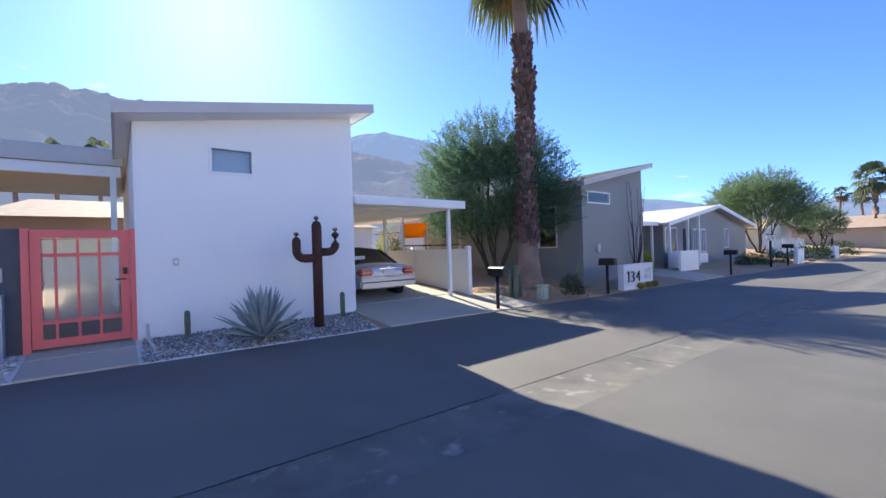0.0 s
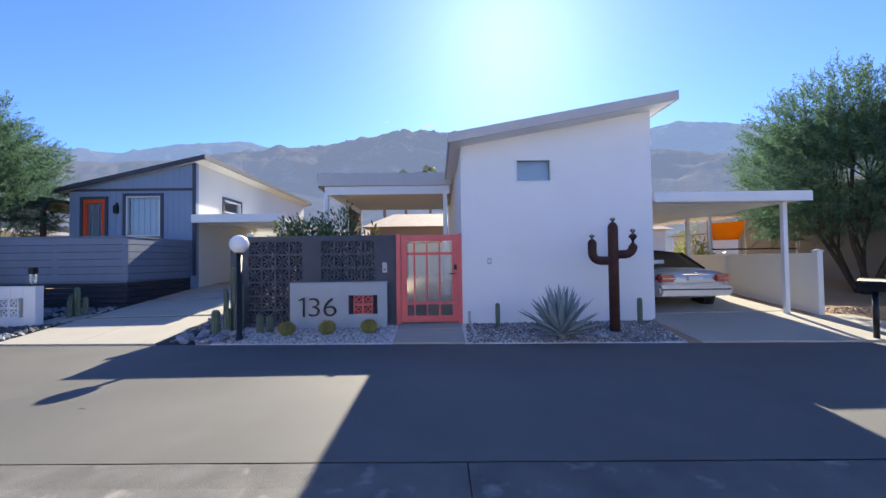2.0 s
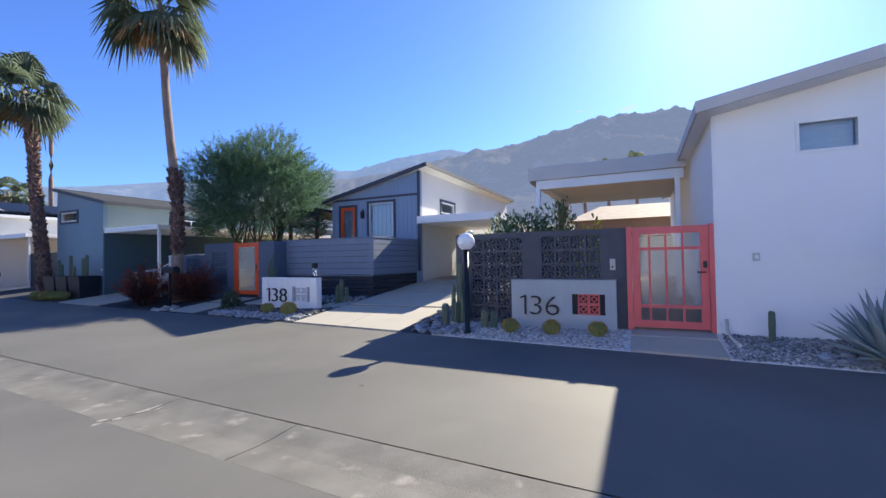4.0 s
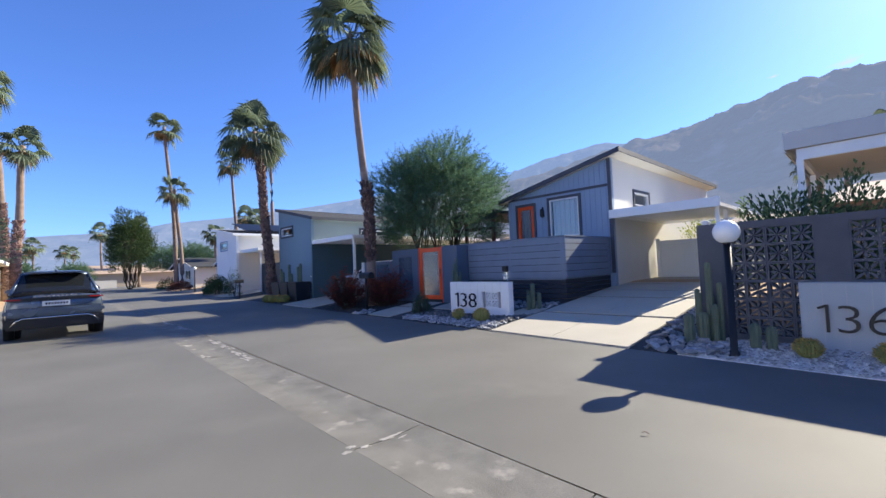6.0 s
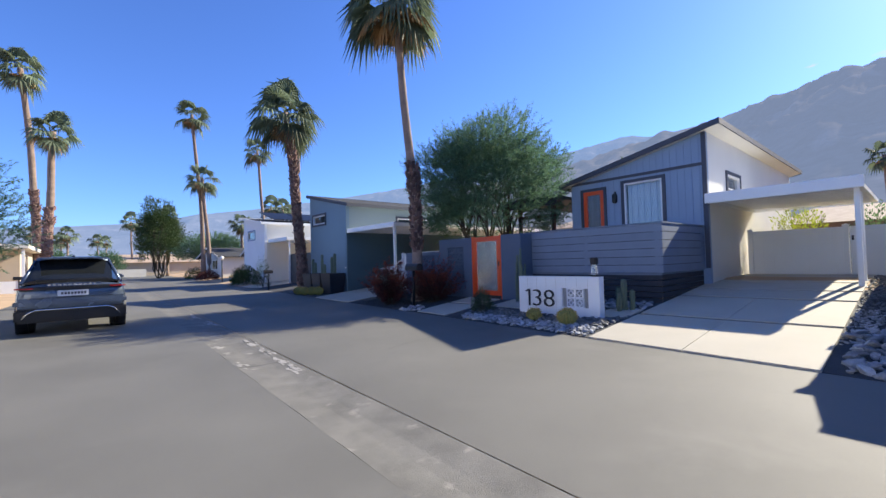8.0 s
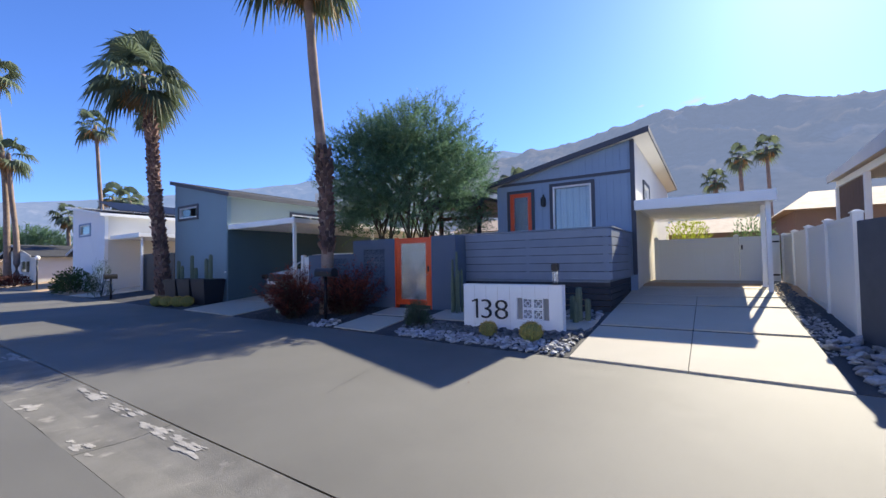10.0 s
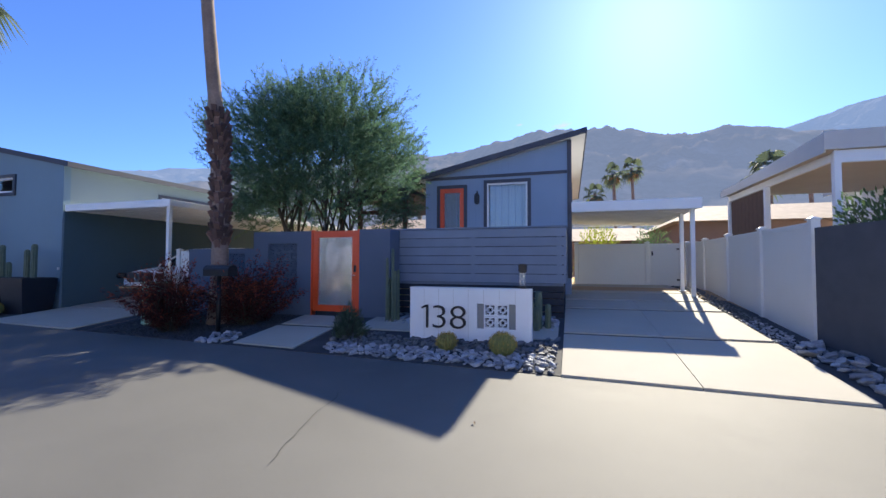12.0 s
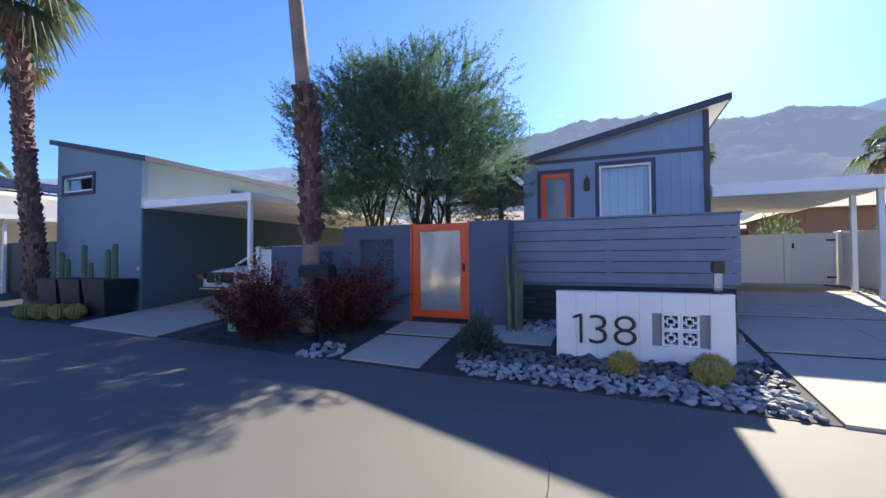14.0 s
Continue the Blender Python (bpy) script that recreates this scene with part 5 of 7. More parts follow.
def shrub(x, y, r, h, seed, label, leaf, n=1800, ll=0.09, w=0.02, name="shrub", zb=None, up=0.5, tips=None):
    rng = np.random.default_rng(seed)
    z0 = gz(x, y) if zb is None else zb
    p = thing(name, (x, y, z0), label, "shrub")
    u = rng.normal(size=(n, 3))
    u /= np.linalg.norm(u, axis=1, keepdims=True)
    u[:, 2] = np.abs(u[:, 2])
    lump = np.array([1 + 0.3 * noise.noise((v[0] * 2.2 + seed, v[1] * 2.2, v[2] * 2.2)) + (0.35 * noise.noise((v[0] * 6, v[1] * 6 + seed, v[2] * 6)) if tips else 0) for v in u.tolist()])
    if tips:
        u[:, :2] *= (0.6 + 0.55 * np.minimum(1, u[:, 2:3] * 1.6))
    c = np.array((x, y, z0 + 0.02)) + u * (lump * (0.35 + 0.65 * rng.random(n) ** 0.5))[:, None] * np.array((r, r, h))
    d = u + np.array((0, 0, up)) + rng.normal(size=c.shape) * 0.35
    v, f = blades(c, d, ll * (0.6 + 0.8 * rng.random(n)), w * (0.7 + 0.6 * rng.random(n)), rng, 0.15)
    raw_part("foliage", v, f, leaf, p, kind="stuff")
    if tips:
        o = np.linalg.norm((c - np.array((x, y, z0))) / np.array((r, r, h)), axis=1) > 0.82
        v, f = blades(c[o] + d[o] * 0.03, d[o], np.full(o.sum(), ll * 0.8), np.full(o.sum(), w), rng, 0.1)
        raw_part("tip_growth", v, f, tips, p, "orange red young leaves", kind="stuff")
    bm = bmesh.new()
    for k in range(9):
        a = rng.random() * 6.28
        tube(bm, [(x, y, z0 - 0.03), (x + 0.3 * r * math.cos(a), y + 0.3 * r * math.sin(a), z0 + 0.4 * h), (x + 0.7 * r * math.cos(a), y + 0.7 * r * math.sin(a), z0 + 0.75 * h)], [0.014, 0.01, 0.004], 5)
    part("woody_stem", bm, BARK, p)["kind"] = "stuff"
    return p


def spray_shrub(x, y, r, h, seed, label, sprays=95):
    """A loose shrub of arching twigs with small red leaves towards their ends."""
    rng = np.random.default_rng(seed)
    z0 = gz(x, y)
    p = thing("shrub", (x, y, z0), label, "shrub")
    bm = bmesh.new()
    inner, outer, di, do = [], [], [], []
    for k in range(sprays):
        a = 2.39996 * k + rng.normal() * 0.4
        e = radians(16 + 70 * ((k + 0.5) / sprays) ** 0.8 + rng.normal() * 7)
        far = (0.72 + 0.45 * rng.random()) * (1.2 if rng.random() < 0.15 else 1.0)
        tip = np.array((r * math.cos(a) * math.cos(e), r * math.sin(a) * math.cos(e), h * (0.2 + 0.8 * math.sin(e)))) * far
        foot = np.array((x + 0.12 * math.cos(a), y + 0.12 * math.sin(a), z0 - 0.03))
        mid = foot + tip * np.array((0.42, 0.42, 0.62))
        end = foot + tip
        tube(bm, [tuple(foot), tuple(mid), tuple(end)], [0.009, 0.006, 0.002], 4, False)
        n = 150
        t = rng.uniform(0.22, 1.05, n)[:, None]
        c = foot * (1 - t) ** 2 + 2 * mid * t * (1 - t) + end * t ** 2 + rng.normal(size=(n, 3)) * 0.045 * r
        d = (end - mid) / np.linalg.norm(end - mid) + rng.normal(size=(n, 3)) * 0.75
        o = t[:, 0] + rng.normal(size=n) * 0.12 > 0.93
        inner.append(c[~o])
        di.append(d[~o])
        outer.append(c[o])
        do.append(d[o])
    for nm, c, d, m, lab in (("foliage", inner, di, REDLEAF, ""), ("tip_growth", outer, do, TIPS, "orange red young leaves")):
        c, d = np.concatenate(c), np.concatenate(d)
        v, f = blades(c, d, 0.045 + 0.04 * rng.random(len(c)), 0.011 + 0.007 * rng.random(len(c)), rng, 0.2)
        raw_part(nm, v, f, m, p, lab, kind="stuff")
    part("woody_stem", bm, BARK, p)["kind"] = "stuff"
    return p


def column_cactus(x, y, h, r, seed, label, arms=0, parent=None, zb=None, mat_=None, spread=1.0):
    """A ribbed column with a rounded top."""
    z0 = gz(x, y) if zb is None else zb
    t = parent or thing("cactus", (x, y, z0), label, "cactus")

    def col(cx, cy, z, hh, rr):
        bm = bmesh.new()
        ribs = 9
        rows = []
        prof = [(0.9, -0.03)] + [(1 + 0.04 * math.sin(k * 1.3 + seed), k / 8 * (hh - rr)) for k in range(9)] + [(0.86, hh - rr * 0.45), (0.55, hh - rr * 0.12), (0.12, hh)]
        for s, zz in prof:
            rows.append([bm.verts.new((cx + rr * s * (1 if k % 2 else 0.82) * math.cos(math.pi * k / ribs), cy + rr * s * (1 if k % 2 else 0.82) * math.sin(math.pi * k / ribs), z + zz)) for k in range(2 * ribs)])
        for a, b in zip(rows, rows[1:]):
            for k in range(2 * ribs):
                bm.faces.new((a[k], a[(k + 1) % (2 * ribs)], b[(k + 1) % (2 * ribs)], b[k]))
        bm.faces.new(rows[0][::-1])
        bm.faces.new(rows[-1])
        part("stem", bm, mat_ or CACTUS, t)

    col(x, y, z0, h, r)
    rng = random.Random(seed)
    for k in range(arms):
        a = rng.random() * 6.28
        d = r * (1.9 + 0.8 * rng.random()) * spread
        col(x + d * math.cos(a), y + d * math.sin(a), z0, h * (0.45 + 0.45 * rng.random()), r * 0.85)
    return t


def barrel_cactus(x, y, r, seed, zb=None):
    """A golden barrel cactus: ribbed ball with a paler crown."""
    z0 = (gz(x, y) if zb is None else zb) + 0.01
    t = thing("barrel_cactus", (x, y, z0), "round golden barrel cactus among stones", "cactus", "barrel cacti")
    bm = bmesh.new()
    ribs, rows = 18, []
    for i in range(1, 9):
        a = math.pi * i / 9.0
        rows.append([bm.verts.new((x + r * math.sin(a) * (1.04 if k % 2 else 0.88) * math.cos(math.pi * k / ribs), y + r * math.sin(a) * (1.04 if k % 2 else 0.88) * math.sin(math.pi * k / ribs), z0 + r * 0.82 + r * 0.9 * math.cos(a))) for k in range(2 * ribs)])
    for a, b in zip(rows, rows[1:]):
        for k in range(2 * ribs):
            bm.faces.new((a[k], a[(k + 1) % (2 * ribs)], b[(k + 1) % (2 * ribs)], b[k]))
    bm.faces.new(rows[0])
    bm.faces.new(rows[-1])
    part("body", bm, BARREL, t)
    rng = np.random.default_rng(seed)
    n = 520
    k = rng.integers(0, ribs, n)
    a = np.arccos(rng.uniform(-0.3, 0.98, n))
    th = 2 * np.pi * (k + 0.5) / ribs
    pos = np.stack([x + r * 1.0 * np.sin(a) * np.cos(th), y + r * 1.0 * np.sin(a) * np.sin(th), z0 + r * 0.82 + r * 0.9 * np.cos(a)], 1)
    d = pos - np.array((x, y, z0 + r * 0.7)) + rng.normal(size=pos.shape) * r * 0.6
    v, f = blades(pos, d, np.full(n, 0.05), np.full(n, 0.009), rng)
    bm = bmesh.new()
    tube(bm, [(x, y, z0 + r * 1.66), (x, y, z0 + r * 1.7), (x, y, z0 + r * 1.72)], [r * 0.5, r * 0.42, r * 0.1], 14)
    part("woolly_top", bm, GOLD, t, "pale woolly crown")
    raw_part("spine_mass", v, f, GOLD, t, kind="stuff")
    return t


def agave(x, y, r, h, seed, n=46):
    t = thing("agave", (x, y, gz(x, y)), "large grey green agave with pointed leaves", "agave")
    rng = random.Random(seed)
    z0 = gz(x, y) + 0.02
    for k in range(n):
        s = (k + 0.5) / n
        a = k * 2.39996
        e = radians(8 + 76 * s + rng.gauss(0, 4))
        L = math.hypot(r * math.cos(e), h * math.sin(e)) * (0.92 + 0.16 * rng.random())
        bm = bmesh.new()
        rows = []
        for i in range(7):
            u = i / 6
            w = 0.075 * (0.75 + 0.9 * u - 1.62 * u ** 2.2) + 0.002
            bend = 0.12 * L * u * u * math.cos(e)
            rr = 0.04 + L * u * math.cos(e)
            zz = L * u * math.sin(e) - bend * 0.5
            cup = w * 0.45
            row = []
            for q, lift in ((-1, cup), (-0.5, cup * 0.2), (0, 0), (0.5, cup * 0.2), (1, cup)):
                px, py, pz = rr - lift * math.sin(e), q * w, zz + lift * math.cos(e)
                row.append(bm.verts.new((x + px * math.cos(a) - py * math.sin(a), y + px * math.sin(a) + py * math.cos(a), z0 + pz)))
            for q in (0.6, 0, -0.6):
                px, py, pz = rr + 0.018 * (1 - u) * math.sin(e), q * w, zz - 0.018 * (1 - u) * math.cos(e)
                row.append(bm.verts.new((x + px * math.cos(a) - py * math.sin(a), y + px * math.sin(a) + py * math.cos(a), z0 + pz)))
            rows.append(row)
        for p, q in zip(rows, rows[1:]):
            for i in range(8):
                bm.faces.new((p[i], p[(i + 1) % 8], q[(i + 1) % 8], q[i]))
        bm.faces.new(rows[-1])
        part("leaf", bm, AGAVE, t, smooth=True)
    return t


# the tall palms of the street
palm(8.75, 15.46, 11.2, (-0.3, 0.69), 0.17, 2.3, 5, "tall fan palm with a skirt of dry fronds", boots=4.9, dead=1.0, low=1.85)
palm(7.75, -11.85, 11.8, (0.1, 0.0), 0.31, 2.5, 6, "tall fan palm with rough dark trunk", boots=8.3, dead=0.3, low=1.5)
palm(8.75, 25.9, 9.9, (-0.5, 0.7), 0.22, 2.2, 7, "fan palm with a full green crown", boots=9.2, dead=0.25, low=0.4)
palm(-3.4, 57, 20.2, (-1.2, 0), 0.3, 2.4, 8, "very tall fan palm across the street", dead=0.6, boots=9, detail=0.7)
palm(-2.6, 52, 13.5, (0.4, 0), 0.32, 2.2, 9, "tall fan palm across the street", dead=0.4, boots=7, detail=0.7)
palm(11.2, 63, 20.6, (-1.2, 0), 0.25, 2.4, 10, "very tall slender fan palm", dead=0.5, detail=0.6)
palm(11.7, 62.4, 12.6, (-0.8, 0), 0.25, 2.4, 11, "slender fan palm along the street", dead=0.4, detail=0.6)
palm(16.2, 55, 14.6, (-0.9, 0), 0.2, 2.0, 12, "slender fan palm behind the white house", dead=0.4, detail=0.6)
palm(17.3, 47, 14.6, (-0.3, 0), 0.2, 2.0, 13, "slender fan palm with dry fronds behind the houses", dead=1.0, detail=0.6)
for k, (x, y, h, c) in enumerate(((22, 70, 10, 2.2), (25, 72, 9, 2.2), (21, 62, 8.5, 2.0), (17, 68, 7.0, 2.2), (8, 122, 12.5, 2.6), (12, 100, 12, 2.6), (-3, 130, 10, 2.4), (-5, 150, 9.5, 2.4), (3, 170, 11, 2.6), (14, 150, 13, 2.6), (6, 200, 12, 3), (-8, 180, 11, 3), (15, 122, 9, 2.4), (9, -98, 7.6, 1.7), (12, -98, 8.2, 1.7), (50, 2.9, 10.8, 1.7), (58, 0, 12.9, 1.8), (46, 5.0, 8.0, 1.5), (40, 22, 9, 2.2), (48, -14, 10, 2.2), (36, -6, 7.5, 2.0), (-9, 128, 10, 2.4))):
    palm(x, y, h, (0.3 * math.sin(k * 3), 0.3), 0.22, c, 20 + k, "distant fan palm above the roofs", dead=0.3, detail=0.3)

palm(5.0, -70, 8.0, (0.2, 0.0), 0.34, 2.4, 61, "stout fan palm with a full crown down the street", dead=0.5, detail=0.8)

# feathery desert trees
feather_tree(12.0, 14.95, 6.6, 3.0, 2.7, 3, "feathery green palo verde tree behind the slate wall", 5, 6800, 32, clear=1.8, size=1.1, lw=1.1)
feather_tree(10.2, -12.75, 6.0, 2.9, 2.7, 4, "feathery green palo verde tree by the grey house", 6, 6600, 30, clear=1.6, size=1.1, lw=1.2)
feather_tree(9.1, -42, 6.4, 3.5, 2.6, 5, "rounded green tree down the street", 4, 6000, 24, clear=2.0, size=1.2, lw=1.8, leaf=PALEVERDE)
feather_tree(7.6, -56, 4.3, 1.9, 1.7, 6, "round yellow green tree down the street", 3, 2400, 20, clear=1.2, size=1.0, lw=2.0, leaf=PALEVERDE)
feather_tree(-5.7, 30, 7.0, 3.3, 3.1, 7, "feathery tree hanging over the far lots", 4, 2600, 22, clear=1.8, size=1.4, lw=1.6)
feather_tree(15.5, 78, 6.2, 5, 2.5, 8, "wide green tree far along the street", 4, 2200, 16, clear=1.4, size=1.9, leaf=VERDE, lw=3)
feather_tree(8.6, 82, 12.5, 2.7, 5.4, 9, "tall dark tree far along the street", 3, 2600, 16, clear=0.9, size=1.8, leaf=DARKLEAF, lw=3)
feather_tree(10.5, 94, 11, 3.8, 4.8, 10, "tall dark tree far along the street", 3, 2400, 16, clear=2.0, size=2.0, leaf=DARKLEAF, lw=3)
feather_tree(-4.5, 78, 4.5, 3.0, 2.0, 11, "low green tree across the street", 3, 900, 16, clear=1.0, size=1.7, lw=3)
feather_tree(3.0, 112, 5, 3.0, 2.2, 12, "low green tree at the street end", 3, 900, 16, clear=1.0, size=2.0, lw=3)
shrub(9.6, 2.7, 0.95, 1.95, 31, "leafy green shrub above the charcoal wall", BUSHLEAF, 3600, 0.11, 0.04, zb=0.9)
shrub(10.2, 1.9, 0.8, 2.0, 33, "leafy green shrub under the patio roof", BUSHLEAF, 2600, 0.11, 0.04, zb=0.9)
shrub(9.2, 0.9, 0.35, 1.5, 32, "lime green potted shrub behind the wall", LIMELEAF, 400, 0.16, 0.05, zb=0.8)

# planting by the coral gate
column_cactus(7.5, -2.0, 0.5, 0.05, 1, "short columnar cactus in pebbles")
column_cactus(7.45, -5.0, 0.56, 0.055, 2, "short columnar cactus in pebbles")
agave(6.72, -3.1, 0.82, 0.95, 4)
for k, (x, y) in enumerate(((7.15, 2.3), (7.18, 1.5), (7.2, 0.66))):
    barrel_cactus(x, y, 0.15, 40 + k)
column_cactus(7.62, 3.58, 1.35, 0.05, 3, "cluster of green columnar cacti by the lamp post", 5, spread=1.4)
column_cactus(7.42, 3.86, 0.5, 0.085, 4, "short thick grey green cactus among stones")
column_cactus(7.5, 3.66, 0.52, 0.085, 14, "short thick grey green cactus among stones")
column_cactus(7.4, 2.94, 0.4, 0.075, 5, "short grey green cactus beside the sign")
column_cactus(7.42, 2.74, 0.36, 0.075, 15, "short grey green cactus beside the sign")

# planting by the white sign
barrel_cactus(7.72, 9.72, 0.16, 50)
barrel_cactus(7.62, 8.78, 0.2, 51)
shrub(8.1, 11.75, 0.3, 0.55, 52, "rounded grey green sage bush", SAGE, 1500, 0.12, 0.012, up=0.9)
column_cactus(9.35, 8.35, 0.75, 0.07, 6, "green columnar cactus beside the deck", 3)
column_cactus(9.52, 11.5, 1.6, 0.036, 7, "cluster of tall thin cacti beside the slate wall", 11, spread=1.7)
spray_shrub(7.85, 15.95, 0.85, 1.3, 53, "dark red leaved shrub under the palm")
spray_shrub(8.7, 14.65, 1.05, 1.2, 54, "dark red leaved shrub beside the walkway", 115)
shrub(11.6, 13.0, 0.9, 2.05, 55, "green hedge behind the orange gate", LIMELEAF, 1300, 0.1, 0.04)
shrub(11.9, 15.9, 0.9, 2.0, 56, "green hedge behind the slate wall", DARKLEAF, 1300, 0.1, 0.04)
shrub(19.5, 6.6, 1.0, 2.6, 58, "yellow green bush behind the carport fence", LIMELEAF, 2200, 0.12, 0.04)
shrub(19.8, 4.6, 1.1, 2.3, 59, "dark green bush behind the carport fence", BUSHLEAF, 2200, 0.12, 0.04)
shrub(15.5, 12.2, 0.8, 1.9, 57, "lime green shrub by the porch", LIMELEAF, 900, 0.12, 0.04)

# beds further along
for k, (x, y) in enumerate(((7.95, 24.4), (8.0, 23.75), (8.12, 23.15), (8.25, 22.7))):
    barrel_cactus(x, y, 0.22, 60 + k)
for k, y in enumerate((-15.1, -15.6, -16.1)):
    barrel_cactus(5.62, y, 0.11, 90 + k)
shrub(8.9, 33.0, 0.5, 1.9, 64, "spindly pale shrub by the carport", SAGE, 900, 0.22, 0.014, up=1.5)
shrub(9.4, 38.5, 1.1, 1.4, 65, "dark green bush in front of the white house", DARKLEAF, 1500, 0.16, 0.06)
shrub(9.9, 41.5, 0.9, 1.2, 66, "dark green bush in front of the white house", DARKLEAF, 1200, 0.16, 0.06)
shrub(10.2, 56, 1.2, 1.1, 67, "red flowering bush along the street", REDLEAF, 1200, 0.18, 0.06)
shrub(10.8, 66, 1.3, 1.4, 68, "dark bush along the street", DARKLEAF, 1200, 0.2, 0.07)
shrub(6.9, -12.9, 0.35, 0.45, 70, "low green bush by the drive", SAGE, 700, 0.1, 0.02)
shrub(6.2, -12.0, 0.3, 0.35, 71, "low green bush by the drive", SAGE, 600, 0.1, 0.02)
column_cactus(6.9, -10.2, 0.95, 0.07, 72, "cluster of green columnar cacti under the palm", 4)
column_cactus(6.85, -13.3, 0.85, 0.05, 73, "slim cactus by the grey house", 1)
shrub(6.2, -29, 0.8, 0.7, 74, "dark low bush by the road", DARKLEAF, 2500, 0.08, 0.025)
shrub(5.9, -32, 0.9, 0.8, 75, "dark low bush by the road", DARKLEAF, 2500, 0.08, 0.025)
shrub(5.3, -38, 1.2, 1.0, 76, "dark low bush by the road", DARKLEAF, 800, 0.16, 0.06)
shrub(5.0, -46, 1.2, 1.1, 77, "dark low bush by the road", DARKLEAF, 800, 0.16, 0.06)
shrub(7.6, -19.6, 0.3, 0.9, 78, "bright green yucca beside the carport", LIMELEAF, 300, 0.3, 0.03, up=1.2)
shrub(14.0, -10.2, 0.8, 1.8, 79, "green shrub behind the fence", LIMELEAF, 900, 0.12, 0.05)
bw = bmesh.new()
rb = random.Random(5)
for k in range(11):
    a, s, top = rb.random() * 6.28, 0.2 + 0.5 * rb.random(), 2.2 + rb.random() * 1.9
    q = []
    for i in range(8):
        u = i / 7
        q.append((7.0 + 0.3 * s * u * math.cos(a) + rb.gauss(0, 0.02), -17.6 + s * u ** 0.7 * math.sin(a) + rb.gauss(0, 0.035), top * u))
    tube(bw, q, [0.022 * (1 - 0.1 * i) for i in range(8)], 5)
oc = thing("ocotillo", (7.0, -17.6, 0.1), "bare spindly desert shrub against the grey wall", "shrub")
part("woody_stem", bw, BARK, oc)["kind"] = "stuff"


# ---- vehicles ----
def loft(bm, sections):
    """A skin through cross sections of equal point count, closed at both ends."""
    rows = [[bm.verts.new(p) for p in s] for s in sections]
    n = len(rows[0])
    for a, b in zip(rows, rows[1:]):
        for k in range(n):
            bm.faces.new((a[k], a[(k + 1) % n], b[(k + 1) % n], b[k]))
    bm.faces.new(rows[0][::-1])
    bm.faces.new(rows[-1])


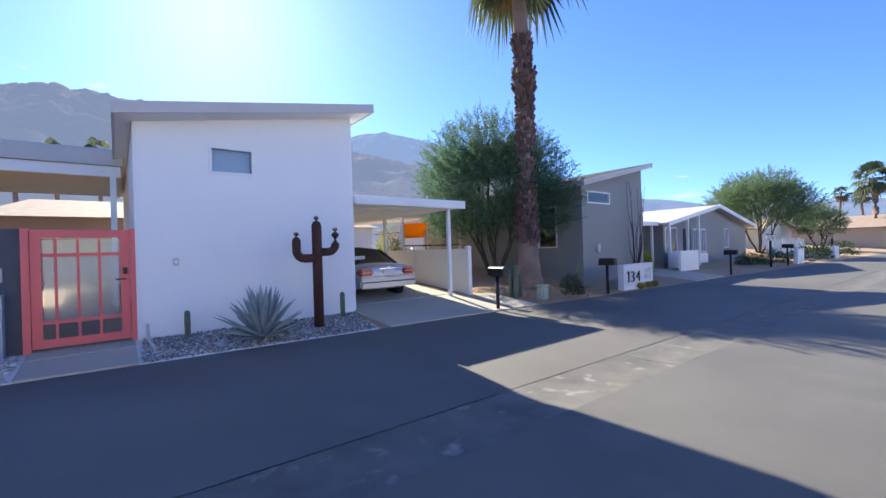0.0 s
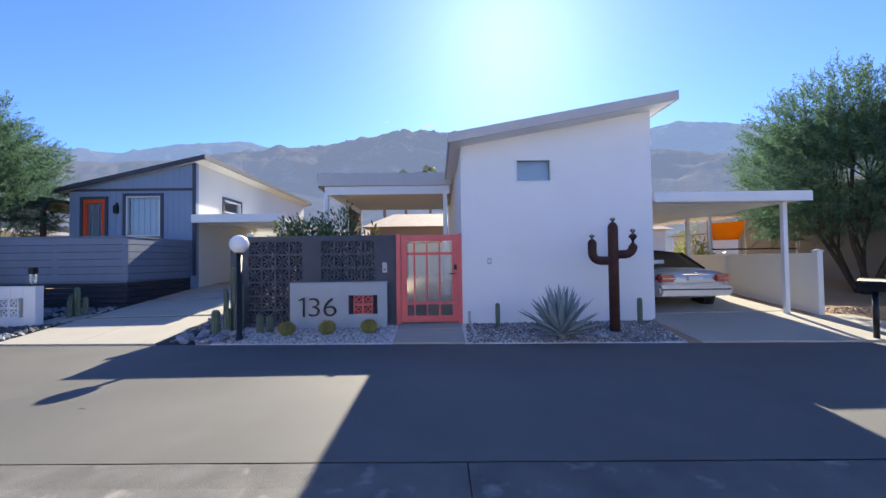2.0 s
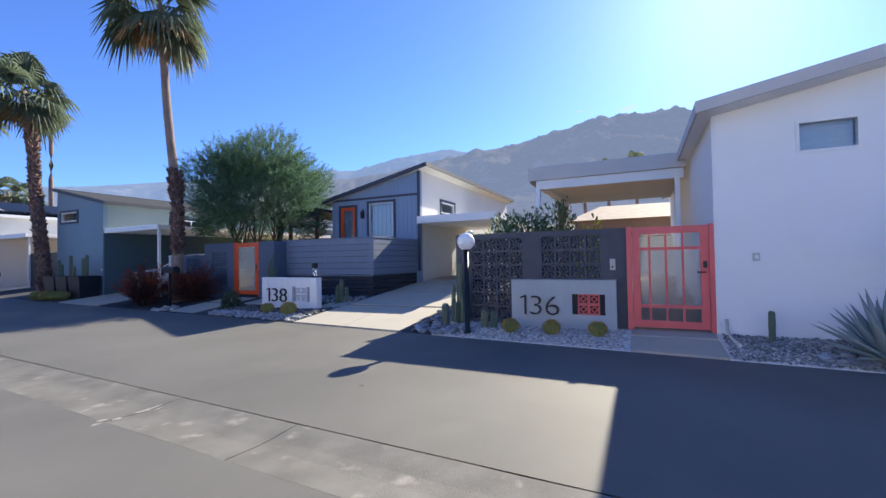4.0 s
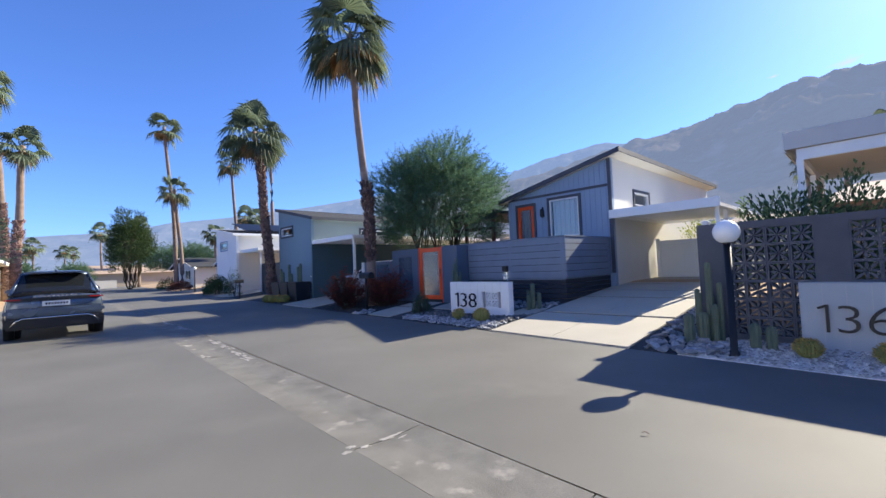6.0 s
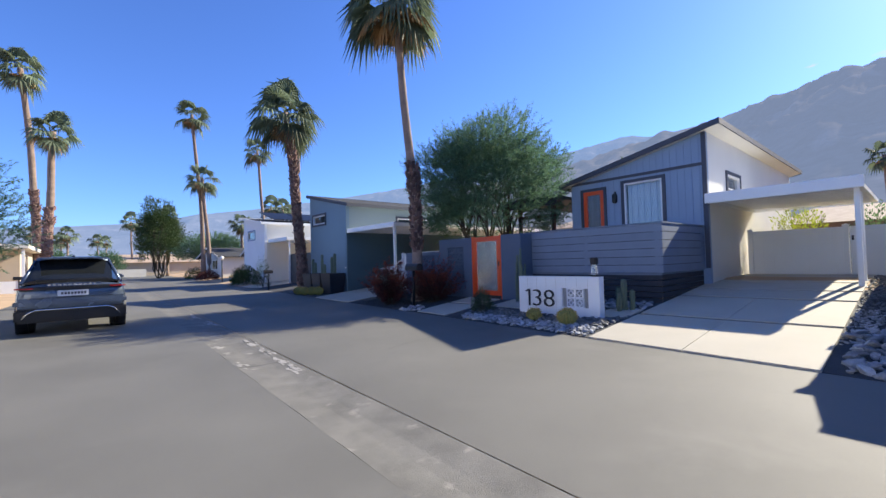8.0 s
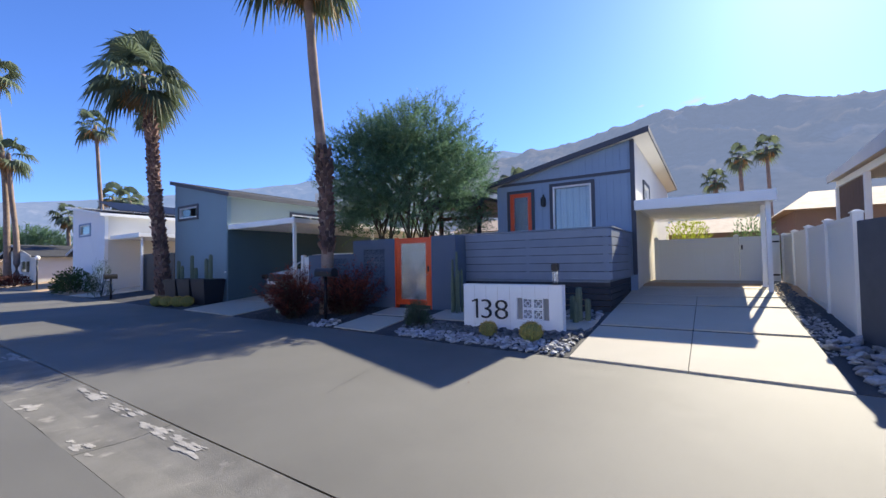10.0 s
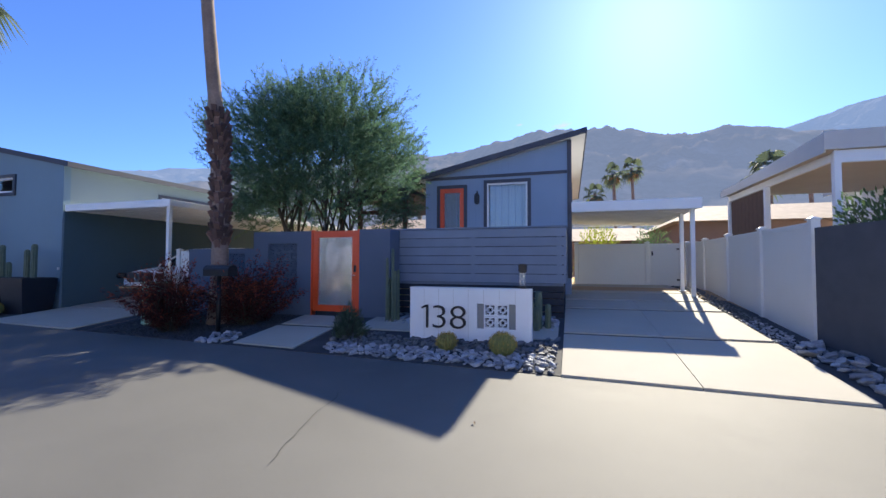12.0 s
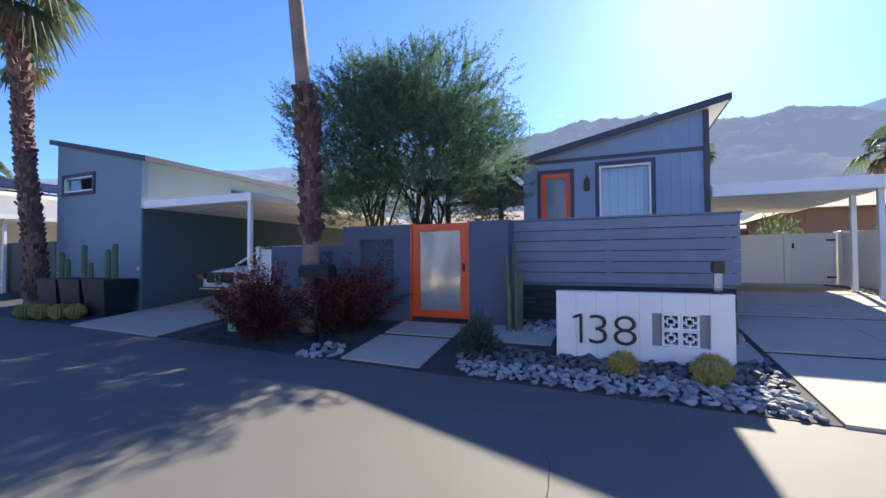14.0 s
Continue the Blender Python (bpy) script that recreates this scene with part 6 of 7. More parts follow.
def car(name, label, at, turn, stations, cabin, paint, wheel, tail, grow=1.0, top_paint=None):
    """stations: (s, half width, sill, belt, crown) along the length from the tail; cabin: (s, half width low, half width top, low, top)."""
    m = Matrix.Translation(at) @ Matrix.Rotation(turn, 4, "Z")
    t = thing(name, at, label, "car")
    t.matrix_basis = m @ Matrix.Diagonal((grow, grow, grow * (1.05 if grow > 1 else 1), 1))

    def add(nm, bm, material, parent=None, lab="", smooth=False):
        ob = part(nm, bm, material, None, lab, smooth)
        ob.parent = parent or t
        return ob

    bm = bmesh.new()
    secs = []
    for s, w, lo, belt, crown in stations:
        ring = [(-w * 0.86, lo), (-w * 0.97, lo + 0.1), (-w, lo + (belt - lo) * 0.5), (-w * 0.97, belt - 0.06), (-w * 0.86, belt), (-w * 0.45, crown), (0, crown + 0.012)]
        ring = ring + [(-a, b) for a, b in ring[-2::-1]]
        secs.append([(a, s, b) for a, b in ring])
    loft(bm, secs)
    body = add("body", bm, paint, smooth=True)
    md = body.modifiers.new("round", "SUBSURF")
    md.levels = md.render_levels = 1
    bm = bmesh.new()
    loft(bm, [[(-a, s, lo), (-b, s, hi), (-b * 0.6, s, hi + 0.03), (b * 0.6, s, hi + 0.03), (b, s, hi), (a, s, lo)] for s, a, b, lo, hi in cabin])
    gl = add("greenhouse", bm, CARGLASS, None, "dark tinted windows")
    bm = bmesh.new()
    top = cabin[1:-1]
    loft(bm, [[(-b * 1.0, s, hi - 0.035), (-b * 1.0, s, hi + 0.012), (-b * 0.6, s, hi + 0.045), (b * 0.6, s, hi + 0.045), (b * 1.0, s, hi + 0.012), (b * 1.0, s, hi - 0.035)] for s, a, b, lo, hi in top])
    add("roof", bm, top_paint or paint, None, "", True)
    for i, (s, a, b, lo, hi) in enumerate(cabin):
        if 0 < i < len(cabin) - 1:
            for q in (-1, 1):
                bm = bmesh.new()
                tube(bm, [(q * (a + 0.004), s, lo), (q * (b + 0.004), s, hi)], 0.03, 6)
                add("pillar", bm, top_paint or paint)
    for a, b in ((0, 1), (-1, -2)):
        for q in (-1, 1):
            bm = bmesh.new()
            ca, cb = cabin[a], cabin[b]
            tube(bm, [(q * ca[1], ca[0], ca[3]), (q * cb[2], cb[0], cb[4])], 0.035, 6)
            add("pillar", bm, top_paint or paint)
    R, ww, s0, s1 = wheel
    hw = max(w for _, w, *_ in stations)
    for s in (s0, s1):
        for q in (-1, 1):
            bm = bmesh.new()
            x0, x1 = q * (hw - ww - 0.02), q * (hw - 0.005)
            tube(bm, [(x0, s, R), (x0 + q * 0.02, s, R), (x1 - q * 0.02, s, R), (x1, s, R)], [R * 0.92, R, R, R * 0.92], 28)
            w_ = add("wheel", bm, TYRE, None, "black rubber tyre")
            bm = bmesh.new()
            tube(bm, [(x1 + q * 0.001, s, R), (x1 + q * 0.008, s, R)], [R * 0.68, R * 0.62], 20)
            for k in range(5):
                u = 2 * math.pi * k / 5
                tube(bm, [(x1 + q * 0.012, s, R), (x1 + q * 0.014, s + R * 0.6 * math.cos(u), R + R * 0.6 * math.sin(u))], 0.025, 5)
            add("rim", bm, RIM, w_)
            bm = bmesh.new()
            tube(bm, [(q * (hw - 0.2), s, R + 0.01), (q * (hw + 0.004), s, R + 0.01)], R * 1.13, 28)
            add("wheel_arch", bm, BLACK)
    tail(add)
    return t


def suv_tail(add):
    add("tail_lamp_bar", boxes((-0.86, 0.86, -0.035, 0.02, 0.93, 1.0), bev=0.01), BLACK, None, "dark bar across the tailgate")
    for q in (-1, 1):
        bm = boxes((q * 0.64, q * 0.93, -0.045, 0.12, 0.952, 0.982), bev=0.008)
        add("tail_lamp", bm, LAMPRED)
    add("number_plate", boxes((-0.26, 0.26, -0.045, -0.02, 0.79, 0.91), bev=0.004), PLATE)
    add("plate_mark", boxes(*[(-0.2 + 0.055 * k, -0.165 + 0.055 * k, -0.048, -0.0455, 0.825, 0.875) for k in range(8)]), SOLARGLASS)
    add("rear_glass", boxes((-0.62, 0.62, 0.03, 0.06, 1.12, 1.15)), BLACK)
    add("bumper", boxes((-0.95, 0.95, -0.1, 0.25, 0.55, 0.77), bev=0.07), GUNMETAL, None, "blue grey rear bumper")
    add("valance", boxes((-0.94, 0.94, -0.085, 0.3, 0.27, 0.56), bev=0.05), BLACK, None, "black lower valance")
    bm = bmesh.new()
    tube(bm, [(-0.82, -0.085, 0.36), (-0.72, -0.1, 0.48), (-0.6, -0.105, 0.53), (0.6, -0.105, 0.53), (0.72, -0.1, 0.48), (0.82, -0.085, 0.36)], 0.018, 8)
    add("diffuser_trim", bm, CHROME, None, "bright trim arching over the valance")
    add("tailgate_seam", boxes((-0.7, 0.7, -0.03, -0.01, 0.755, 0.768)), BLACK)
    bm = bmesh.new()
    tube(bm, [(0, 0.75, 1.6), (0, 0.68, 1.66), (0, 0.6, 1.665)], [0.035, 0.02, 0.004], 8)
    add("aerial_fin", bm, GUNMETAL)
    for q in (-1, 1):
        add("mirror", boxes((q * 0.93, q * 1.08, 3.15, 3.3, 1.06, 1.2), bev=0.04), GUNMETAL)
    add("spoiler", boxes((-0.6, 0.6, 0.28, 0.7, 1.585, 1.615), bev=0.01), GUNMETAL)
    add("emblem_letters", boxes(*[(-0.42 + 0.085 * k, -0.365 + 0.085 * k, -0.04, -0.034, 1.015, 1.045) for k in range(10)]), CHROME)


car("parked_suv", "dark blue grey sports utility car parked in the road", (-0.42, 17.5, 0.0), 0,
    [(0.0, 0.9, 0.42, 0.98, 1.02), (0.12, 0.95, 0.3, 1.06, 1.1), (0.9, 0.965, 0.28, 1.08, 1.1), (2.4, 0.965, 0.28, 1.06, 1.08), (3.4, 0.96, 0.28, 1.03, 1.08), (4.3, 0.94, 0.3, 0.94, 1.02), (4.72, 0.84, 0.4, 0.8, 0.86), (4.79, 0.7, 0.45, 0.66, 0.68)],
    [(0.12, 0.84, 0.7, 1.06, 1.12), (0.62, 0.88, 0.64, 1.07, 1.54), (1.7, 0.9, 0.66, 1.06, 1.62), (2.7, 0.9, 0.66, 1.05, 1.58), (3.6, 0.84, 0.6, 1.04, 1.1)],
    GUNMETAL, (0.385, 0.28, 0.92, 3.8), suv_tail, 1.1)


def sedan_tail(add):
    for q in (-1, 1):
        add("tail_lamp", boxes((q * 0.45, q * 0.84, -0.05, 0.22, 0.68, 0.86), bev=0.045), LAMPRED)
        add("lamp_divider", boxes((q * 0.46, q * 0.8, -0.054, -0.046, 0.762, 0.772)), SILVER)
    add("number_plate", boxes((-0.17, 0.17, -0.045, -0.01, 0.72, 0.82), bev=0.004), PLATE)
    add("bumper", boxes((-0.86, 0.86, -0.09, 0.2, 0.36, 0.6), bev=0.05), SILVER)
    add("bumper_strip", boxes((-0.8, 0.8, -0.1, -0.07, 0.5, 0.53), bev=0.005), BLACK)
    add("boot_seam", boxes((-0.44, 0.44, -0.03, -0.002, 0.655, 0.664)), BLACK)
    add("emblem", boxes((-0.03, 0.03, -0.042, -0.03, 0.885, 0.92), bev=0.01), CHROME)
    add("window_sticker", boxes((-0.5, -0.2, 0.93, 0.95, 1.1, 1.2)), PLATE)
    add("boot_trim", boxes((-0.3, 0.3, -0.035, 0.0, 0.85, 0.87), bev=0.005), CHROME)
    for q in (-1, 1):
        add("mirror", boxes((q * 0.84, q * 1.0, 3.0, 3.12, 0.96, 1.08), bev=0.03), SILVER)


car("parked_sedan", "silver convertible sedan with dark top under the carport", (8.35, -6.75, 0.26), radians(-90),
    [(0.0, 0.76, 0.36, 0.86, 0.92), (0.12, 0.86, 0.28, 0.93, 0.98), (0.9, 0.9, 0.25, 0.96, 1.0), (2.4, 0.9, 0.25, 0.94, 0.96), (3.5, 0.89, 0.25, 0.92, 0.98), (4.4, 0.84, 0.28, 0.78, 0.84), (4.7, 0.7, 0.36, 0.64, 0.68)],
    [(0.75, 0.72, 0.66, 0.96, 0.98), (1.45, 0.78, 0.56, 0.96, 1.36), (2.3, 0.8, 0.58, 0.95, 1.42), (2.75, 0.8, 0.57, 0.95, 1.4), (3.5, 0.74, 0.56, 0.95, 0.99)],
    SILVER, (0.32, 0.2, 1.0, 3.75), sedan_tail, 1.0, TYRE)


def white_nose(add):
    for q in (-1, 1):
        add("headlight", boxes((q * 0.5, q * 0.85, -0.04, 0.2, 0.66, 0.8), bev=0.03), CARGLASS)
    add("grille", boxes((-0.42, 0.42, -0.07, 0.02, 0.58, 0.82), bev=0.02), BLACK, None, "black grille")
    bm = bmesh.new()
    tube(bm, [(0.09 * math.cos(k * math.pi / 12), -0.085, 0.7 + 0.09 * math.sin(k * math.pi / 12)) for k in range(25)], 0.012, 6)
    add("grille_badge", bm, CHROME)
    add("lower_intake", boxes((-0.7, 0.7, -0.06, 0.05, 0.32, 0.48), bev=0.03), BLACK)
    add("intake_trim", boxes((-0.66, 0.66, -0.075, -0.04, 0.43, 0.45)), CHROME)


car("parked_car", "white car parked nose out under the far carport", (9.75, 19.3, 0.3), radians(-90),
    [(0.0, 0.66, 0.34, 0.74, 0.8), (0.15, 0.86, 0.26, 0.82, 0.88), (1.0, 0.93, 0.24, 0.9, 0.98), (2.2, 0.93, 0.24, 0.95, 1.0), (3.6, 0.93, 0.25, 0.98, 1.02), (4.5, 0.8, 0.3, 0.95, 1.0)],
    [(1.1, 0.78, 0.6, 0.96, 1.0), (1.9, 0.82, 0.62, 0.98, 1.42), (3.0, 0.84, 0.64, 1.0, 1.48), (3.9, 0.8, 0.6, 1.0, 1.44), (4.4, 0.74, 0.58, 1.0, 1.04)],
    CARWHITE, (0.34, 0.22, 0.9, 3.6), white_nose, 1.08)

# ---- street furniture and yard things ----
ub = thing("utility_box", (6.35, -10.7, 0.0), "pale green rounded utility box in tan gravel", "utility box")
part("cabinet", boxes((6.22, 6.48, -10.85, -10.55, -0.05, 0.4), bev=0.05), SAGEBOX, ub)
part("lid", boxes((6.205, 6.495, -10.865, -10.535, 0.402, 0.46), bev=0.025), SAGEBOX, ub)

lamp = thing("globe_lamp", (6.88, 3.12, 0.03), "black garden lamp post with white globe", "lamp post")
bm = bmesh.new()
tube(bm, [(6.88, 3.12, -0.05), (6.88, 3.12, 0.1), (6.88, 3.12, 0.12), (6.88, 3.12, 1.72)], [0.075, 0.075, 0.05, 0.05], 16)
part("post", bm, BLACK, lamp)
bm = bmesh.new()
tube(bm, [(6.88, 3.12, 1.722), (6.88, 3.12, 1.76)], [0.075, 0.085], 16)
part("collar", bm, BLACK, lamp)
bm = bmesh.new()
bmesh.ops.create_uvsphere(bm, u_segments=32, v_segments=20, radius=0.18, matrix=Matrix.Translation((6.88, 3.12, 1.9)))
part("globe", bm, OPAL, lamp, "white opal globe", smooth=True)

sculpt = thing("cactus_sculpture", (6.95, -4.25, 0.08), "rusty metal saguaro cactus sculpture with flowers", "sculpture")
bm = bmesh.new()
tube(bm, [(6.95, -4.25, 0.0), (6.95, -4.25, 2.15), (6.95, -4.25, 2.22), (6.95, -4.25, 2.25)], [0.1, 0.1, 0.07, 0.02], 14)
part("stem", bm, RUST, sculpt)
for q, yy, zt in ((1, 0.42, 1.9), (-1, 0.4, 2.0)):
    bm = bmesh.new()
    zb = 1.48 if q > 0 else 1.6
    pts = [(6.95, -4.25 + q * 0.05, zb)] + [(6.95, -4.25 + q * (yy - 0.16 + 0.16 * math.sin(a)), zb + 0.16 - 0.16 * math.cos(a)) for a in (0, 0.4, 0.8, 1.2, 1.57)] + [(6.95, -4.25 + q * yy, zt - 0.05), (6.95, -4.25 + q * yy, zt), (6.95, -4.25 + q * yy, zt + 0.02)]
    tube(bm, pts, [0.085] * 6 + [0.085, 0.05, 0.01], 12)
    part("arm", bm, RUST, sculpt)
for yy, z in ((-4.25, 2.25), (-3.83, 1.92), (-4.65, 2.02)):
    bm = bmesh.new()
    for k in range(6):
        a = k * math.pi / 3
        tube(bm, [(6.95, yy, z), (6.95 + 0.045 * math.cos(a), yy + 0.045 * math.sin(a), z + 0.055), (6.95 + 0.02 * math.cos(a), yy + 0.02 * math.sin(a), z + 0.09)], [0.008, 0.012, 0.004], 6)
    part("flower", bm, RUST, sculpt)


def mailbox(x, y, h, label, turn=0.0, post=None, zb=None, size=1.0):
    z0 = gz(x, y) if zb is None else zb
    t = thing("mailbox", (x, y, z0), label, "mailbox", "mailboxes")
    bm = bmesh.new()
    tube(bm, [(x, y, z0 - 0.05), (x, y, z0 + h)], 0.045, 10)
    part("post", bm, post or BLACK, t)
    spin = Matrix.Translation((x, y, 0)) @ Matrix.Rotation(turn, 4, "Z") @ Matrix.Diagonal((size, size, 1, 1)) @ Matrix.Translation((-x, -y, 0))

    def turned(b):
        bmesh.ops.transform(b, matrix=spin, verts=list(b.verts))
        return b

    bm = bmesh.new()
    prof = [(-0.1, 0), (0.1, 0), (0.1, 0.13)] + [(0.1 * math.cos(a), 0.13 + 0.1 * math.sin(a)) for a in (0.5, 1.05, 1.57, 2.1, 2.65)] + [(-0.1, 0.13)]
    prism(bm, [(y + a, z0 + h + 0.002 + b) for a, b in prof], "x", x - 0.28, x + 0.24)
    bx = part("box", turned(bm), BLACK, t, "black mailbox with a rounded top")
    part("flag", turned(boxes((x - 0.05, x + 0.08, y + 0.102, y + 0.11, z0 + h + 0.1, z0 + h + 0.14))), BLACK, bx)
    part("door", turned(boxes((x - 0.292, x - 0.282, y - 0.09, y + 0.09, z0 + h + 0.01, z0 + h + 0.15), bev=0.004)), BLACK, bx)
    return t


mailbox(6.05, -8.55, 0.86, "black mailbox on a slim post by the drive")
mailbox(8.0, 14.75, 1.16, "black mailbox on a post beside the palm", turn=math.pi / 2, size=1.25)
mailbox(5.75, -13.2, 0.9, "black mailbox on a post by the white sign")
mailbox(5.3, -22.8, 0.9, "dark mailbox on a post down the street")
mailbox(5.0, -31, 1.0, "dark mailbox on a post down the street")
mailbox(8.45, 30.4, 1.0, "black mailbox on a post further along")
mailbox(-3.5, 43.0, 1.0, "black mailbox on a post across the street", zb=0.0)
for x, y in ((-3.75, 35.5),):
    b = thing("bollard", (x, y, 0), "pale yellow marker post beside the road", "bollard")
    bm = bmesh.new()
    tube(bm, [(x, y, -0.05), (x, y, 1.0), (x, y, 1.06)], [0.17, 0.17, 0.12], 16)
    part("post", bm, YELLOW, b)
    bm = bmesh.new()
    tube(bm, [(x, y, 0.8), (x, y, 0.86)], 0.175, 16)
    part("band", bm, TRIM, b)
uc = thing("utility_cabinet", (-4.9, 32.6, 0), "white metal utility cabinet across the street", "cabinet")
part("body", boxes((-5.4, -4.5, 32.3, 32.9, -0.02, 1.25), bev=0.02), TRIM, uc)
part("door", boxes((-5.3, -4.6, 32.285, 32.297, 0.15, 1.15), bev=0.003), VINYL, uc)
part("vent", boxes((-5.1, -4.8, 32.275, 32.283, 0.6, 0.9)), FASCIA, uc)
wp = thing("fence_post", (-4.15, 33.2, 0), "square white wooden post beside the road", "post")
part("post", boxes((-4.23, -4.07, 33.12, 33.28, -0.05, 1.75), bev=0.01), TRIM, wp)
part("cap", boxes((-4.26, -4.04, 33.09, 33.31, 1.752, 1.8), bev=0.01), TRIM, wp)
gl = thing("globe_lamp", (9.6, 47, 0.2), "dark lamp post with globe further along", "lamp post")
bm = bmesh.new()
tube(bm, [(9.6, 47, 0.1), (9.6, 47, 2.2)], 0.05, 10)
part("post", bm, BLACK, gl)
bm = bmesh.new()
bmesh.ops.create_uvsphere(bm, u_segments=16, v_segments=10, radius=0.17, matrix=Matrix.Translation((9.6, 47, 2.36)))
part("globe", bm, OPAL, gl, smooth=True)
for x, y in ((5.3, -29), (4.9, -43)):
    gl = thing("garden_lamp", (x, y, 0), "dark post lamp with pale lantern down the street", "lamp post")
    bm = bmesh.new()
    tube(bm, [(x, y, -0.05), (x, y, 1.5)], 0.06, 10)
    part("post", bm, BLACK, gl)
    part("lantern", boxes((x - 0.13, x + 0.13, y - 0.13, y + 0.13, 1.502, 1.8), bev=0.04), FROST, gl)
    part("cap", boxes((x - 0.18, x + 0.18, y - 0.18, y + 0.18, 1.802, 1.86), bev=0.02), BLACK, gl)

# tall planters with columnar cacti
for k, (y, hs) in enumerate(((22.35, (0.95, 0.8)), (23.45, (0.45, 0.95)), (24.55, (0.55, 0.75)))):
    x = 8.85
    z0 = gz(x, y)
    t = thing("planter", (x, y, z0), "tall dark square planter with columnar cacti", "planter", "planters")
    bm = bmesh.new()
    hexa(bm, [(x + a * 0.33, y + b * 0.4, z0 - 0.05) for a, b in ((-1, -1), (1, -1), (1, 1), (-1, 1))] + [(x + a * 0.42, y + b * 0.5, z0 + 0.95) for a, b in ((-1, -1), (1, -1), (1, 1), (-1, 1))])
    part("pot", bm, PLANTER, t)
    part("soil", boxes((x - 0.38, x + 0.38, y - 0.45, y + 0.45, z0 + 0.951, z0 + 0.965)), JOINT, t)
    for j, hh in enumerate(hs):
        column_cactus(x + 0.05 * j, y - 0.2 + 0.4 * j, hh, 0.07, 80 + k * 3 + j, "", 0, t, z0 + 0.96)
ub = thing("utility_box", (8.42, 16.98, 0.05), "pale green utility box behind the red shrub", "utility box")
part("body", boxes((8.2, 8.64, 16.75, 17.21, 0.02, 1.0), bev=0.03), GREENBIN, ub)
part("lid", boxes((8.18, 8.66, 16.73, 17.23, 1.002, 1.06), bev=0.025), GREENBIN, ub)

# orange shade sail behind the white carport
sail = thing("shade_sail", (16, -9.6, 2.0), "bright orange fabric shade sail lit by the sun", "shade sail")
bm = bmesh.new()
n = 8
corner = [Vector((13.6, -10.7, 2.1)), Vector((14.2, -12.2, 2.15)), Vector((15.4, -13.3, 2.95)), Vector((14.3, -11.0, 2.78))]
rows = [[bm.verts.new(corner[0].lerp(corner[1], i / n).lerp(corner[3].lerp(corner[2], i / n), j / n) - Vector((0, 0, 0.25 * math.sin(math.pi * i / n) * math.sin(math.pi * j / n)))) for j in range(n + 1)] for i in range(n + 1)]
for i in range(n):
    for j in range(n):
        bm.faces.new((rows[i][j], rows[i][j + 1], rows[i + 1][j + 1], rows[i + 1][j]))
cl = part("cloth", bm, SAIL, sail, smooth=True)
for c in corner:
    bm = bmesh.new()
    tube(bm, [(c.x, c.y, 0.3), (c.x, c.y, c.z + 0.1)], 0.03, 8)
    part("pole", bm, TRIM, sail)

aw = thing("awning", (16.5, -12.5, 3.0), "white sloped metal awning behind the fence", "awning")
bm = bmesh.new()
hexa(bm, [(13.4, -14.1, 3.25), (19, -14.1, 3.25), (19, -10.4, 2.95), (13.4, -10.4, 2.95), (13.4, -14.1, 3.37), (19, -14.1, 3.37), (19, -10.4, 3.07), (13.4, -10.4, 3.07)])
part("roof", bm, TRIM, aw)
for y in (-10.6, -13.8):
    part("post", boxes((13.5, 13.58, y - 0.04, y + 0.04, 0.5, 2.97)), TRIM, aw)
part("rail", boxes((13.52, 13.56, -13.75, -10.65, 1.75, 1.8)), BLACK, aw)
# far white wall where the street bends, boulders down the street
tagged(part("far_wall", boxes((-6, 9, 104, 104.4, 0, 1.5)), CREAM), "white wall where the street ends", "wall", kind="structure")


# ---- stones ----
def stone_mesh(seed, flat, material, name="stone"):
    bm = bmesh.new()
    bmesh.ops.create_icosphere(bm, subdivisions=2, radius=0.5)
    rng = random.Random(seed)
    o = rng.random() * 50
    cuts = [Vector((rng.gauss(0, 1), rng.gauss(0, 1), rng.gauss(0, 1))).normalized() for _ in range(7)] + [Vector((0, 0.15, 1)).normalized()]
    for v in bm.verts:
        d = v.co.normalized()
        k = 1 + 0.45 * noise.noise((d.x * 1.6 + o, d.y * 1.6, d.z * 1.6)) + 0.12 * noise.noise((d.x * 4 + o, d.y * 4, d.z * 4))
        q = d * k
        for c in cuts:
            e = q.dot(c) - 0.66
            if e > 0:
                q = q - c * e
        v.co = Vector((q.x * 0.5, q.y * 0.38, q.z * 0.5 * flat))
    me = bpy.data.meshes.new(name)
    bm.to_mesh(me)
    bm.free()
    me.materials.append(material)
    return me


STONES = [stone_mesh(k, 0.44 + 0.07 * (k % 4), ROCK) for k in range(8)]


def inside(poly, x, y):
    c = False
    for (x0, y0), (x1, y1) in zip(poly, poly[1:] + poly[:1]):
        if (y0 > y) != (y1 > y) and x < (x1 - x0) * (y - y0) / (y1 - y0) + x0:
            c = not c
    return c


def scatter(poly, spacing, rng):
    xs, ys = [p[0] for p in poly], [p[1] for p in poly]
    out = []
    x = min(xs)
    while x < max(xs):
        y = min(ys)
        while y < max(ys):
            a, b = x + rng.uniform(-0.45, 0.45) * spacing, y + rng.uniform(-0.45, 0.45) * spacing
            if inside(poly, a, b):
                out.append((a, b))
            y += spacing
        x += spacing
    return out


def stone_matrix(x, y, s, rng, sink=0.12):
    return Matrix.LocRotScale((x, y, gz(x, y) + s * 0.2 + sink * 0.05), Euler((rng.gauss(0, 0.25), rng.gauss(0, 0.25), rng.random() * 6.28)), (s, s * rng.uniform(0.8, 1.15), s * rng.uniform(0.75, 1.1)))


